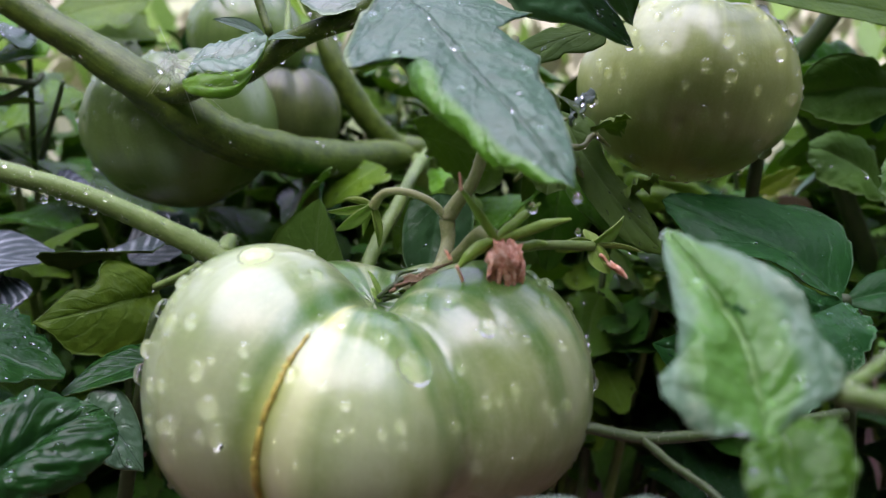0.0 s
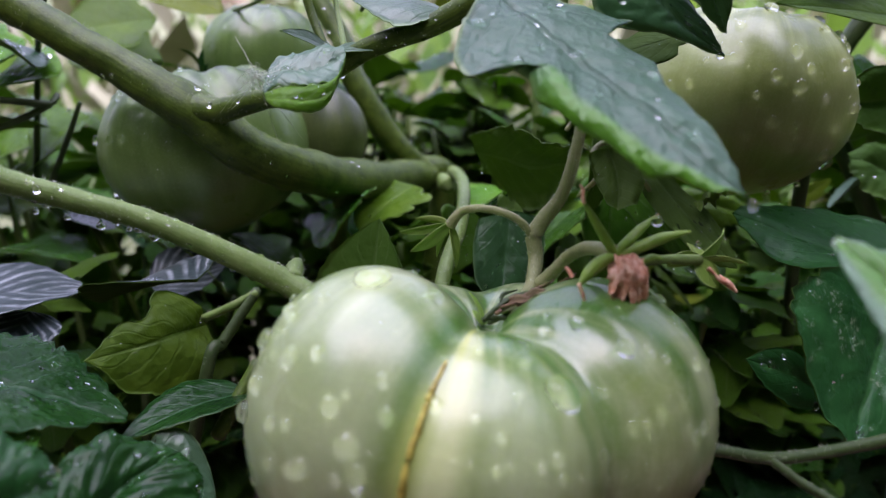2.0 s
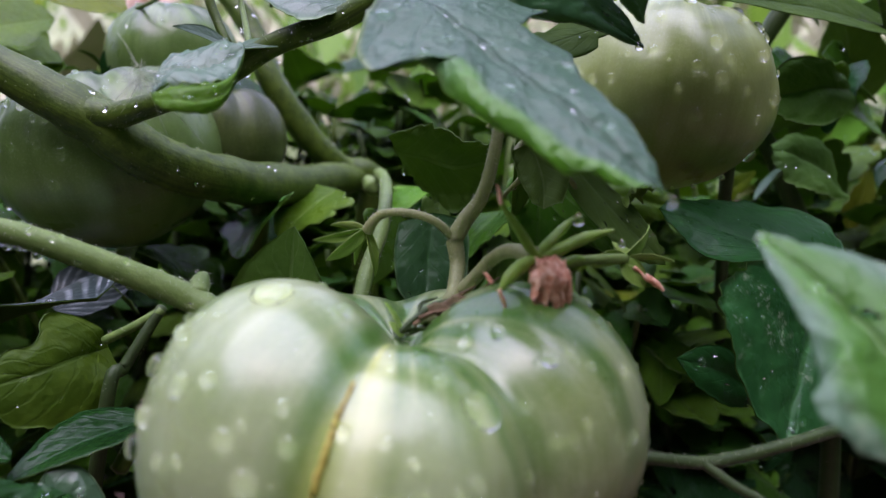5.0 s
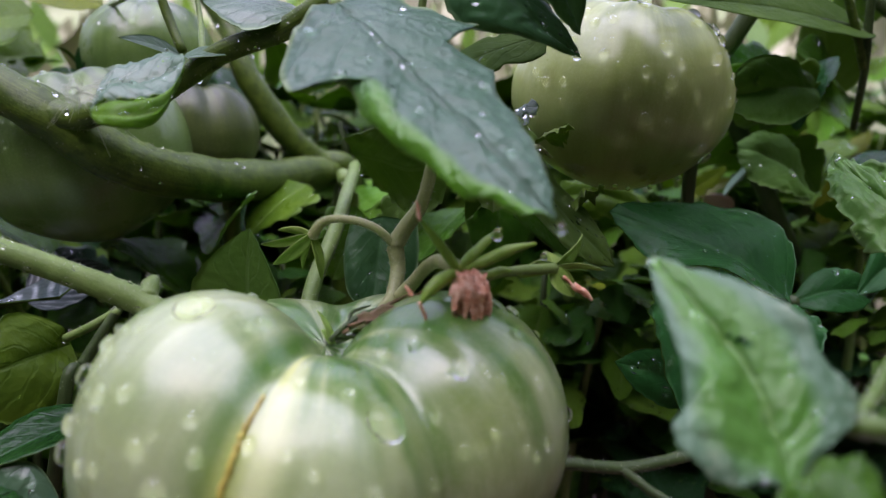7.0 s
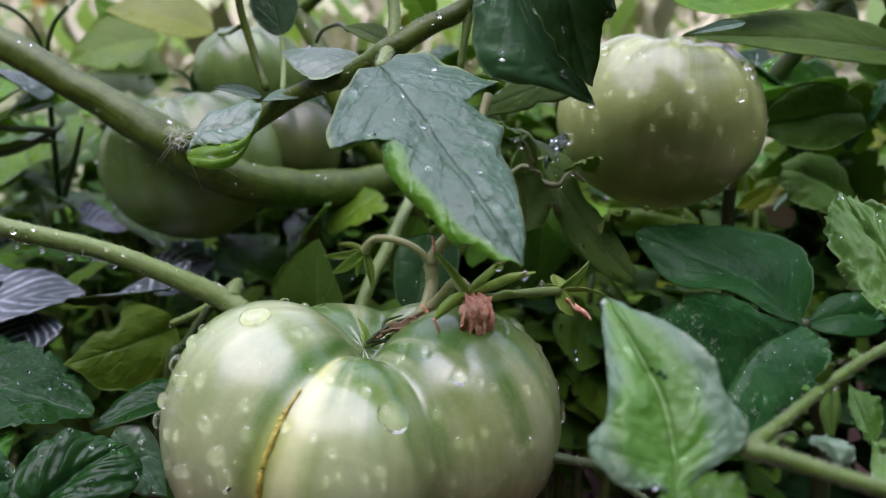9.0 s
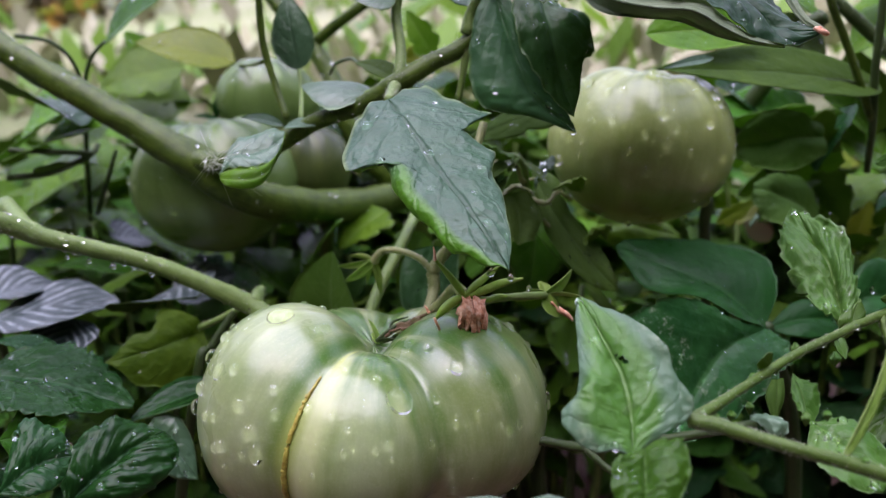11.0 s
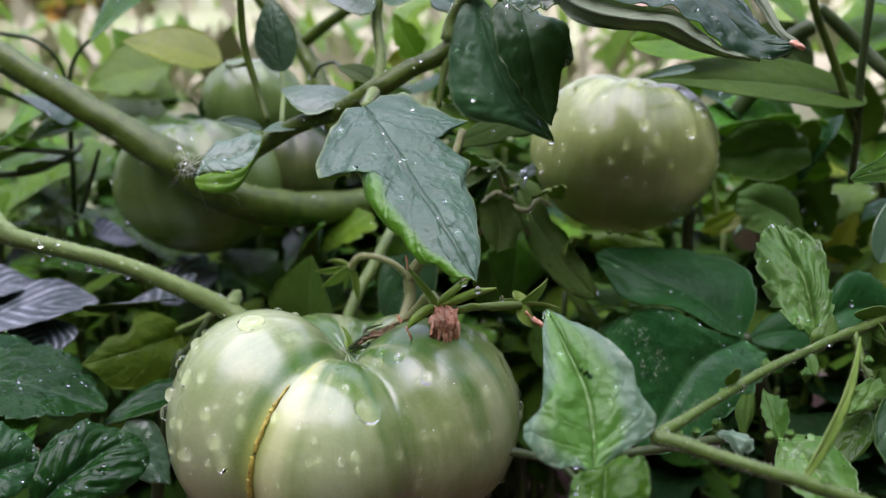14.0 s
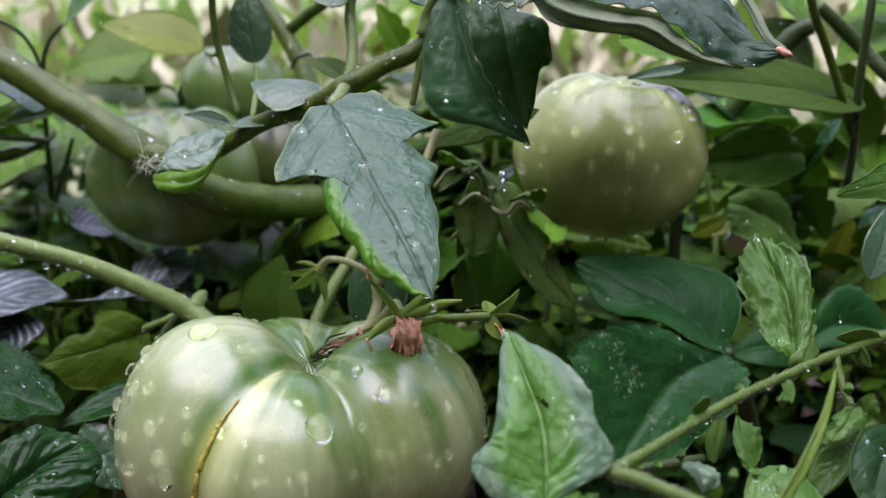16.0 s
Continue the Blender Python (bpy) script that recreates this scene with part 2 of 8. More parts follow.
def dry_material():
    m = Mat("dried_petal")
    ob = m.coord("Object")
    n = m.noise(ob, 700, 5)
    col = m.ramp(n, (0.3, rgb(0.42, 0.14, 0.07)), (0.45, rgb(0.72, 0.32, 0.19)), (0.65, rgb(0.86, 0.56, 0.40)))
    m.set(Base_Color=col, Roughness=0.55, Normal=m.bump(n, 0.6, 0.0006))
    return m.m


M["dry"] = dry_material()


def tomato_material(name, pale, green, dark, lines=(), soft=(0.40, 0.60), coat=1.0, sheen=0.33, milky_lit_flank=None, seams=()):
    """Unripe skin: pale meridian streaks, greener shoulder round the stalk, fine speckle, glossy coat.
    uv: x the turn round the axis, y from the stalk (1) to the blossom end (0)."""
    m = Mat(name)
    uv, ob = m.coord("UV"), m.coord("Object")
    sep = m.n.new("ShaderNodeSeparateXYZ")
    m.l.new(uv, sep.inputs[0])
    cm = m.n.new("ShaderNodeCombineXYZ")
    m.put(cm.inputs[0], m.math("MULTIPLY", sep.outputs[0], 26.0))
    m.put(cm.inputs[1], m.math("MULTIPLY", sep.outputs[1], 1.6))
    streak = m.noise(cm.outputs[0], 1.0, 5, 0.6)
    blot = m.noise(ob, 45, 4)
    col = m.mix(m.ramp(m.math("ADD", m.math("MULTIPLY", streak, 0.6), m.math("MULTIPLY", blot, 0.4)), (soft[0], 0.0), (soft[1], 1.0)), pale, green)
    shoulder = m.math("MULTIPLY", m.ramp(sep.outputs[1], (0.60, 0.0), (0.80, 1.0)), m.ramp(m.math("ADD", m.math("MULTIPLY", streak, 0.65), m.math("MULTIPLY", blot, 0.35)), (0.40, 0.0), (0.54, 1.0)))
    col = m.mix(m.math("MULTIPLY", shoulder, 0.85), col, dark)
    for x, w, top in lines:
        d = m.math("ABSOLUTE", m.math("SUBTRACT", m.math("ADD", sep.outputs[0], m.math("MULTIPLY", m.math("SUBTRACT", blot, 0.5), 0.02)), x))
        band = m.math("MULTIPLY", m.ramp(m.math("DIVIDE", d, w), (0.2, 1.0), (1.0, 0.0)), m.ramp(sep.outputs[1], (top - 0.22, 0.0), (top, 1.0)))
        col = m.mix(m.math("MULTIPLY", band, m.ramp(streak, (0.36, 0.25), (0.62, 0.85))), col, dark)
    # one lobe paler: milky skin, with part of its highlight painted into the colour
    if milky_lit_flank:
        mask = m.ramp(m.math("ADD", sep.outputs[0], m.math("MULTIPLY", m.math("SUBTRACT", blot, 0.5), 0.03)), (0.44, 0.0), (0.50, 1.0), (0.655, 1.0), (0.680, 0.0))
        col = m.mix(m.math("MULTIPLY", mask, 0.45), col, milky_lit_flank)
    for x, w, low, top, tint in seams:
        d = m.math("ABSOLUTE", m.math("SUBTRACT", m.math("ADD", sep.outputs[0], m.math("MULTIPLY", m.math("SUBTRACT", blot, 0.5), 0.012)), x))
        band = m.math("MULTIPLY", m.ramp(m.math("DIVIDE", d, w), (0.25, 1.0), (1.0, 0.0)), m.ramp(sep.outputs[1], (top - 0.04, 1.0), (top, 0.0)))
        col = m.mix(m.math("MULTIPLY", band, m.ramp(sep.outputs[1], (low, 0.0), (low + 0.1, 0.85))), col, tint)
    speck = m.noise(ob, 1500, 2)
    col = m.mix(m.math("MULTIPLY", m.ramp(speck, (0.52, 0.0), (0.68, 1.0)), 0.05), col, rgb(0.72, 0.76, 0.56))
    h = m.math("ADD", m.math("ADD", m.noise(ob, 95, 3), m.math("MULTIPLY", streak, 0.5)), m.math("MULTIPLY", speck, 0.02))
    m.set(Base_Color=col, Roughness=m.math("MULTIPLY_ADD", m.ramp(m.noise(ob, 60, 4), (0.3, 0.0), (0.7, 1.0)), 0.12, sheen), Normal=m.bump(h, 0.26, 0.0014),
          Subsurface_Weight=0.3, Subsurface_Scale=0.006, Coat_Weight=m.math("MULTIPLY", m.ramp(m.math("ADD", m.math("MULTIPLY", m.noise(ob, 48, 5, 0.62), 0.75), m.math("MULTIPLY", streak, 0.25)), (0.36, 0.45), (0.60, 1.0)), coat), Coat_Roughness=sheen - 0.03, Coat_IOR=1.65, IOR=1.45, Specular_IOR_Level=0.3)
    m.p.inputs["Subsurface Radius"].default_value = (0.8, 1.0, 0.4)
    return m.m


M["tomato"] = tomato_material("unripe_tomato_skin", rgb(0.325, 0.400, 0.195), rgb(0.180, 0.260, 0.066), rgb(0.040, 0.150, 0.014), [(0.824, 0.024, 0.56), (0.894, 0.014, 0.60), (0.937, 0.012, 0.66), (0.672, 0.016, 0.70), (0.76, 0.020, 0.70), (0.795, 0.010, 0.62)], sheen=0.25, milky_lit_flank=rgb(0.35, 0.42, 0.22), seams=((0.708, 0.017, 0.20, 0.83, rgb(0.47, 0.53, 0.25)), (0.692, 0.011, 0.05, 0.68, rgb(0.34, 0.42, 0.11)), (0.700, 0.006, 0.68, 0.86, rgb(0.48, 0.53, 0.15))))
# darker copy of the skin: the shade behind the stem is put into its colour
M["tomato_d"] = tomato_material("unripe_tomato_skin_painted_shade", rgb(0.075, 0.105, 0.022), rgb(0.040, 0.060, 0.012), rgb(0.02, 0.035, 0.008), coat=0.3, sheen=0.33)
M["tomato_b"] = tomato_material("unripe_tomato_skin_olive", rgb(0.33, 0.395, 0.14), rgb(0.20, 0.265, 0.06), rgb(0.12, 0.17, 0.03), coat=0.65, sheen=0.27, soft=(0.30, 0.70))
M["tomato_c"] = tomato_material("unripe_tomato_skin_green", rgb(0.155, 0.255, 0.070), rgb(0.070, 0.135, 0.026), rgb(0.03, 0.075, 0.015), coat=0.5, sheen=0.26, soft=(0.30, 0.70))


def scar_material():
    m = Mat("cork_scar")
    n = m.noise(m.coord("Object"), 500, 4)
    m.set(Base_Color=m.ramp(n, (0.3, rgb(0.22, 0.16, 0.02)), (0.6, rgb(0.46, 0.40, 0.07))), Roughness=0.5, Normal=m.bump(n, 0.5, 0.0005))
    return m.m


M["scar"] = scar_material()


def water_material():
    m = Mat("water")
    m.set(Base_Color=rgb(1, 1, 1), Roughness=0.01, IOR=1.33, Transmission_Weight=1.0, Specular_IOR_Level=0.9)
    return m.m


M["water"] = water_material()


def soil_material():
    m = Mat("soil")
    ob = m.coord("Object")
    a, b = m.noise(ob, 18, 6, 0.65), m.noise(ob, 160, 4)
    near = m.ramp(a, (0.3, rgb(0.050, 0.024, 0.020)), (0.55, rgb(0.115, 0.058, 0.045)), (0.75, rgb(0.21, 0.12, 0.08)))
    far = m.ramp(m.noise(ob, 1.6, 6, 0.7), (0.3, rgb(0.17, 0.27, 0.08)), (0.5, rgb(0.31, 0.35, 0.18)), (0.7, rgb(0.40, 0.39, 0.28)))
    sep = m.n.new("ShaderNodeSeparateXYZ")
    m.l.new(ob, sep.inputs[0])
    edge = m.math("ADD", sep.outputs[1], m.math("MULTIPLY", m.noise(ob, 3, 4), 0.8))
    col = m.mix(m.ramp(m.math("MULTIPLY", edge, 0.4), (0.42, 0.0), (0.62, 1.0)), near, far)
    m.set(Base_Color=col, Roughness=0.75, Normal=m.bump(m.math("ADD", a, m.math("MULTIPLY", b, 0.4)), 0.8, 0.01))
    return m.m


M["soil"] = soil_material()


def plain(name, a, b, scale, rough=0.8):
    m = Mat(name)
    n = m.noise(m.coord("Object"), scale, 5)
    m.set(Base_Color=m.ramp(n, (0.35, a), (0.65, b)), Roughness=rough, Normal=m.bump(n, 0.4, 0.002))
    return m.m


M["pink"] = plain("far_petal_pink", rgb(0.70, 0.42, 0.40), rgb(0.8, 0.58, 0.52), 30)
M["orange"] = plain("withered_leaf", rgb(0.40, 0.16, 0.03), rgb(0.55, 0.34, 0.06), 60)
M["straw"] = plain("dry_grass", rgb(0.32, 0.32, 0.18), rgb(0.45, 0.43, 0.29), 20)

# ---- building helpers ----


def thing(name, at, label, category, group="", kind=""):
    ob = new(name)
    ob.empty_display_size = 0.02
    ob.matrix_basis = Matrix.Translation(at)
    return tagged(ob, label, category, group, kind)


def mesh_of(name, verts, faces, uvs=None, mats=(), slots=None, smooth=True):
    me = bpy.data.meshes.new(name)
    me.from_pydata([tuple(v) for v in verts], [], faces)
    for m in mats:
        me.materials.append(m)
    if slots is not None:
        me.polygons.foreach_set("material_index", slots)
    me.polygons.foreach_set("use_smooth", [smooth] * len(me.polygons))
    if uvs is not None:
        lay = me.uv_layers.new(name="uv")
        idx = np.empty(len(me.loops), dtype=np.int32)
        me.loops.foreach_get("vertex_index", idx)
        lay.data.foreach_set("uv", np.asarray(uvs, dtype=np.float32)[idx].ravel())
    me.update()
    return me


def attach(name, me, parent, label="", kind=""):
    """Links a mesh in world places as one part of its thing."""
    ob = new(name, me)
    if parent:
        ob.parent = parent
        ob.matrix_parent_inverse = (parent.matrix_basis if parent.parent is None else Matrix()).inverted()
    return tagged(ob, label, "", "", kind)


def spline(points, n):
    """Catmull-Rom through the points, n samples."""
    p = [np.array(q, float) for q in points]
    p = [2 * p[0] - p[1]] + p + [2 * p[-1] - p[-2]]
    k, out = len(p) - 3, []
    for i in range(n):
        s = i / (n - 1) * k
        j = min(int(s), k - 1)
        f = s - j
        a, b, c, d = p[j:j + 4]
        out.append(0.5 * ((2 * b) + (-a + c) * f + (2 * a - 5 * b + 4 * c - d) * f * f + (-a + 3 * b - 3 * c + d) * f ** 3))
    return np.array(out)


def frames_along(c):
    t = np.gradient(c, axis=0)
    t /= np.linalg.norm(t, axis=1)[:, None]
    ref = np.array((0.3, 0.2, 1.0)) if abs(t[0][2]) < 0.9 else np.array((1.0, 0, 0))
    a = np.cross(t, ref)
    a /= np.linalg.norm(a, axis=1)[:, None]
    return t, a, np.cross(t, a)


def tube(points, radii, n=28, seg=12, rough=0.06, seed=0):
    """Verts, faces and uvs of a rounded, slightly uneven stalk."""
    c = spline(points, n)
    t, a, b = frames_along(c)
    r = np.interp(np.linspace(0, 1, n), np.linspace(0, 1, len(radii)), radii)
    v, uv = [], []
    for i in range(n):
        for k in range(seg):
            w = 2 * math.pi * k / seg
            q = 1 + rough * noise.noise(Vector((i * 0.45 + seed * 7.1, math.cos(w) * 1.3, math.sin(w) * 1.3)))
            v.append(c[i] + r[i] * q * (math.cos(w) * a[i] + math.sin(w) * b[i]))
            uv.append((abs(2 * k / seg - 1), i / (n - 1)))
    f = [(i * seg + k, i * seg + (k + 1) % seg, (i + 1) * seg + (k + 1) % seg, (i + 1) * seg + k) for i in range(n - 1) for k in range(seg)]
    v += [c[0] - t[0] * r[0] * 0.4, c[-1] + t[-1] * r[-1] * 0.4]
    uv += [(0.5, 0), (0.5, 1)]
    e = len(v)
    f += [(e - 2, (k + 1) % seg, k) for k in range(seg)] + [(e - 1, (n - 1) * seg + k, (n - 1) * seg + (k + 1) % seg) for k in range(seg)]
    return v, f, uv, c, r, a, b


def hairs(parent, c, r, a, b, count, length, seed=1):
    """Fine hairs on a stalk, each a slim needle, in one mesh."""
    rnd = random.Random(seed)
    v, f = [], []
    for _ in range(count):
        i = rnd.randrange(len(c) - 1)
        s, w = rnd.random(), rnd.uniform(0, 2 * math.pi)
        o = c[i] * (1 - s) + c[i + 1] * s
        d = math.cos(w) * a[i] + math.sin(w) * b[i]
        e = math.cos(w + 1.57) * a[i] + math.sin(w + 1.57) * b[i]
        g = c[i + 1] - c[i]
        g = g / np.linalg.norm(g)
        p = o + d * r[i] * 0.97
        tip = p + d * length * rnd.uniform(0.5, 1.1) + (e * rnd.uniform(-0.3, 0.3) + g * rnd.uniform(-0.3, 0.3)) * length
        k = len(v)
        v += [p + e * 0.00006, p - e * 0.00003 + g * 0.00006, p - e * 0.00003 - g * 0.00006, tip]
        f += [(k, k + 1, k + 3), (k + 1, k + 2, k + 3), (k + 2, k, k + 3)]
    return attach("hairs", mesh_of("hairs", v, f, None, [M["hair"]]), parent, kind="stuff")


def stalk(parent, points, radii, mat="stem", n=28, seg=12, hair=0, hair_len=0.0012, name="stem", label="", seed=0, rough=0.08, dew=0):
    v, f, uv, c, r, a, b = tube(points, radii, n, seg, rough, seed)
    ob = attach(name, mesh_of(name, v, f, uv, [M[mat]]), parent, label)
    if hair:
        hairs(ob, c, r, a, b, hair, hair_len, seed + 3)
    if dew:
        rnd, vv, ff = random.Random(seed + 50), [], []
        for j in range(dew):
            i, w = rnd.randrange(1, len(c) - 1), rnd.uniform(0, 2 * math.pi)
            d = math.cos(w) * a[i] + math.sin(w) * b[i]
            bv, bf = bead(c[i] + (c[i + 1] - c[i]) * rnd.random() + d * r[i] * 0.98, d, rnd.uniform(0.0003, 0.0010), 0.85, 1.2, j, 8, 4)
            ff += [tuple(q + len(vv) for q in z) for z in bf]
            vv += bv
        drops = attach("dew", mesh_of("dew", vv, ff, None, [M["water"]]), ob, kind="stuff")
        drops.visible_shadow = False
    return ob


def bead(at, normal, size, tall=0.55, run=1.0, seed=0, seg=14, rings=6):
    """A clinging drop: a flattened cap on the surface, drawn out downhill by run."""
    n = Vector(normal).normalized()
    down = Vector((0, 0, -1)) - n * n.dot(Vector((0, 0, -1)))
    down = down.normalized() if down.length > 0.05 else n.orthogonal().normalized()
    x = n.cross(down)
    v, f = [], []
    for i in range(rings):
        ph = i / rings * math.pi / 2
        rr, hh = math.cos(ph) ** 0.7, math.sin(ph)
        for k in range(seg):
            w = 2 * math.pi * k / seg
            wob = 1 + 0.14 * noise.noise(Vector((math.cos(w), math.sin(w), seed * 3.7)))
            du = math.cos(w) * rr * (run if math.cos(w) > 0 else 1.0)
            v.append(Vector(at) + size * wob * (down * du + x * math.sin(w) * rr) + n * (size * tall * hh - size * 0.06))
    v.append(Vector(at) + n * size * tall * 0.97)
    top = len(v) - 1
    v.append(Vector(at) - n * size * 0.05)
    for i in range(rings - 1):
        for k in range(seg):
            f.append((i * seg + k, i * seg + (k + 1) % seg, (i + 1) * seg + (k + 1) % seg, (i + 1) * seg + k))
    for k in range(seg):
        f.append(((rings - 1) * seg + k, (rings - 1) * seg + (k + 1) % seg, top))
        f.append(((k + 1) % seg, k, top + 1))
    return v, f


def hanging(at, size, seg=10):
    """A drop that hangs from a point: round below, drawn up to a neck."""
    prof = [(0.0, 0.12), (0.35, 0.35), (0.8, 0.72), (1.25, 0.95), (1.65, 0.9), (1.95, 0.6), (2.1, 0.25)]
    v, f = [], []
    for h, r in prof:
        v += [Vector(at) + Vector((math.cos(2 * math.pi * k / seg) * r, math.sin(2 * math.pi * k / seg) * r, -h)) * size for k in range(seg)]
    v += [Vector(at), Vector(at) + Vector((0, 0, -2.15 * size))]
    e, m = len(v), len(prof)
    f = [(i * seg + (k + 1) % seg, i * seg + k, (i + 1) * seg + k, (i + 1) * seg + (k + 1) % seg) for i in range(m - 1) for k in range(seg)]
    f += [(e - 2, k, (k + 1) % seg) for k in range(seg)] + [(e - 1, (m - 1) * seg + (k + 1) % seg, (m - 1) * seg + k) for k in range(seg)]
    return v, f


def drop_part(parent, vf, name="water_drop"):
    ob = attach(name, mesh_of(name, vf[0], vf[1], None, [M["water"]]), parent)
    ob.visible_shadow = False
    return ob


# ---- leaves ----
def teeth(s, n, amp, rnd):
    f = s * n
    return 1 - amp * (1 - (f - math.floor(f))) * (0.6 + 0.8 * rnd[int(f) % len(rnd)])


def outline(shape, seed):
    """Two functions s -> (along, across), for the two margins; across is 1 at the widest."""
    rnd = [random.Random(seed * 31 + i).random() for i in range(24)]
    if shape == "blade":
        g = lambda s: (s, math.sin(math.pi * s) ** 0.6 * (1 - 0.45 * s))
        return g, g
    if shape == "sepal":
        g = lambda s: (s, (math.sin(math.pi * min(1, s * 0.9 + 0.1)) ** 0.7) * (1 - 0.25 * s))
        return g, g
    if shape == "heart":
        g = lambda s: (s - 0.10 * math.sin(math.pi * min(1, s * 3)) * (s < 0.33), math.sin(math.pi * s ** 0.62) ** 0.72)
        h = lambda s: (g(s)[0], g(s)[1] * teeth(s, 13, 0.05, rnd))
        return h, h
    if shape == "serrate":
        def side(o):
            return lambda s: (s + 0.02 * math.sin(s * 40 + o), math.sin(math.pi * s ** 0.7) ** 0.8 * teeth(s, 14, 0.17, rnd[o:] + rnd[:o]))
        return side(1), side(7)
    if shape == "lobed":
        def side(o):
            def g(s):
                base = math.sin(math.pi * s ** 0.66) ** 0.75
                lob = 1 - 0.46 * abs(math.sin(s * math.pi * 3.4 + 0.5 * rnd[o])) ** 3 * (1 - s)
                return s + 0.035 * math.sin(s * math.pi * 6.8), base * lob * teeth(s, 9, 0.06, rnd[o:] + rnd[:o])
            return g
        return side(2), side(9)
    g = lambda s: (s, math.sin(math.pi * s ** 0.72) ** 0.85 * teeth(s, 7, 0.045, rnd))
    h = lambda s: (s, math.sin(math.pi * s ** 0.72) ** 0.85 * teeth(s, 7, 0.045, rnd[5:] + rnd[:5]))
    return g, h


def from_knots(left, right):
    """Margins through knots (along, across)."""
    def side(kn):
        k = np.array(kn, float)
        d = np.concatenate([[0], np.cumsum(np.hypot(*np.diff(k, axis=0).T))])
        d /= d[-1]
        return lambda s: (float(np.interp(s, d, k[:, 0])), float(np.interp(s, d, k[:, 1])))
    return side(left), side(right)


def leaf_mesh(base, tip, edge, shape="ovate", fold=0.18, bend=0.06, curl=0.0, wave=0.035, quilt=0.006, seed=0, upper="mid", lower="under",
              flip=False, rows=26, cols=7, margins=None, widths=(1.0, 1.0), twist=0.0, roll=(0.0, 0.0), roll_at=0.65, roll_from=0.0, holes=(), beads=0, scallop=0.0):
    """Upper and lower sheet of one leaf from base to tip; edge is a point on its margin, that gives the width and the plane."""
    b, t, e = (np.array(q, float) for q in (base, tip, edge))
    ax = t - b
    length = np.linalg.norm(ax)
    ax /= length
    sd = (e - b) - ax * ((e - b) @ ax)
    half = np.linalg.norm(sd)
    sd /= half
    nr = np.cross(ax, sd)
    up = np.array((0.0, -0.5, 1.0))
    if (nr @ up < 0) != flip:
        nr = -nr
    one, two = margins or outline(shape, seed)
    v, uv = [], []
    grid = 2 * cols + 1
    for i in range(rows + 1):
        s = i / rows
        for k in range(grid):
            q = (k - cols) / cols
            mu, mw = (one if q >= 0 else two)(s)
            mw *= 1 - scallop * abs(math.sin(math.pi * (8.0 * s + 0.6 * math.sin(5 * s + seed)))) ** 3
            u = s + (mu - s) * abs(q)
            w = mw * (widths[0] if q >= 0 else -widths[1]) * abs(q) * half
            x = abs(w) / max(half, 1e-6)
            p3 = Vector((u * 2.3 + seed * 5.3, w / half * 1.6, seed * 1.7))
            h = fold * abs(w) - curl * half * x * x * abs(q) ** 2 + bend * length * math.sin(math.pi * min(1, max(0, u)) * 0.9)
            h += wave * half * (noise.noise(p3) + 0.8 * abs(q) ** 3 * noise.noise(p3 * 4.0))
            h -= quilt * length * abs(math.sin(math.pi * 6 * (u - 0.35 * x))) ** 6 * (1 - abs(q) ** 4) * 0.5
            h -= quilt * length * 0.9 * math.exp(-(q / 0.1) ** 2)
            ra = radians(roll[0] if q >= 0 else roll[1]) * math.sin(math.pi * min(1.0, max(0.0, u))) ** 0.5 * min(1.0, max(0.0, (s - roll_from) / 0.15 + (roll_from == 0.0)))
            if abs(q) > roll_at and abs(ra) > 0.02:
                span, an = abs(w) * (1 - roll_at) / abs(q), ra * (abs(q) - roll_at) / (1 - roll_at)
                rr, w0 = span / ra, abs(w) * roll_at / abs(q)
                w = math.copysign(w0 + rr * math.sin(an), w)
                h += rr * (1 - math.cos(an))
            a = twist * u
            lat = sd * math.cos(a) + nr * math.sin(a)
            nn = nr * math.cos(a) - sd * math.sin(a)
            v.append(b + ax * u * length + lat * w + nn * h)
            uv.append((u, 0.5 + 0.5 * q))
    g = grid
    quads = [(i * g + k, i * g + k + 1, (i + 1) * g + k + 1, (i + 1) * g + k) for i in range(rows) for k in range(g - 1)]
    if holes:
        gap = lambda c: any(((uv[c][0] - x) / r) ** 2 + ((uv[c][1] - y) / r / 1.6) ** 2 < 1 for x, y, r in holes)
        quads = [q for q in quads if not any(gap(c) for c in q)]
    p = np.array(v)
    # the sheet faces the side of nr
    f0 = np.cross(p[quads[len(quads) // 2][1]] - p[quads[len(quads) // 2][0]], p[quads[len(quads) // 2][3]] - p[quads[len(quads) // 2][0]])
    if f0 @ nr < 0:
        quads = [q[::-1] for q in quads]
    n = len(v)
    th = max(0.00018, half * 0.012)
    low = [tuple(np.array(q) - nr * th) for q in v]
    faces = quads + [tuple(c + n for c in q[::-1]) for q in quads]
    rim = [k for k in range(g)] + [(i * g + g - 1) for i in range(1, rows + 1)] + [rows * g + k for k in range(g - 2, -1, -1)] + [i * g for i in range(rows - 1, 0, -1)]
    slots = [0] * len(quads) + [1] * len(quads)
    for i, a in enumerate(rim):
        c = rim[(i + 1) % len(rim)]
        faces.append((a, c, c + n, a + n))
        slots.append(1)
    verts, uvs = v + low, uv + uv
    pick = random.Random(seed + 900)
    for j in range(beads):
        c = p.reshape(rows + 1, g, 3)[pick.randrange(2, rows - 1), pick.randrange(1, g - 1)]
        bv, bf = bead(c, nr, float(half) * pick.uniform(0.03, 0.09), 0.9, 1.0, j, 8, 3)
        faces += [tuple(x + len(verts) for x in z) for z in bf]
        slots += [2] * len(bf)
        verts, uvs = verts + [tuple(x) for x in bv], uvs + [(0.5, 0.5)] * len(bv)
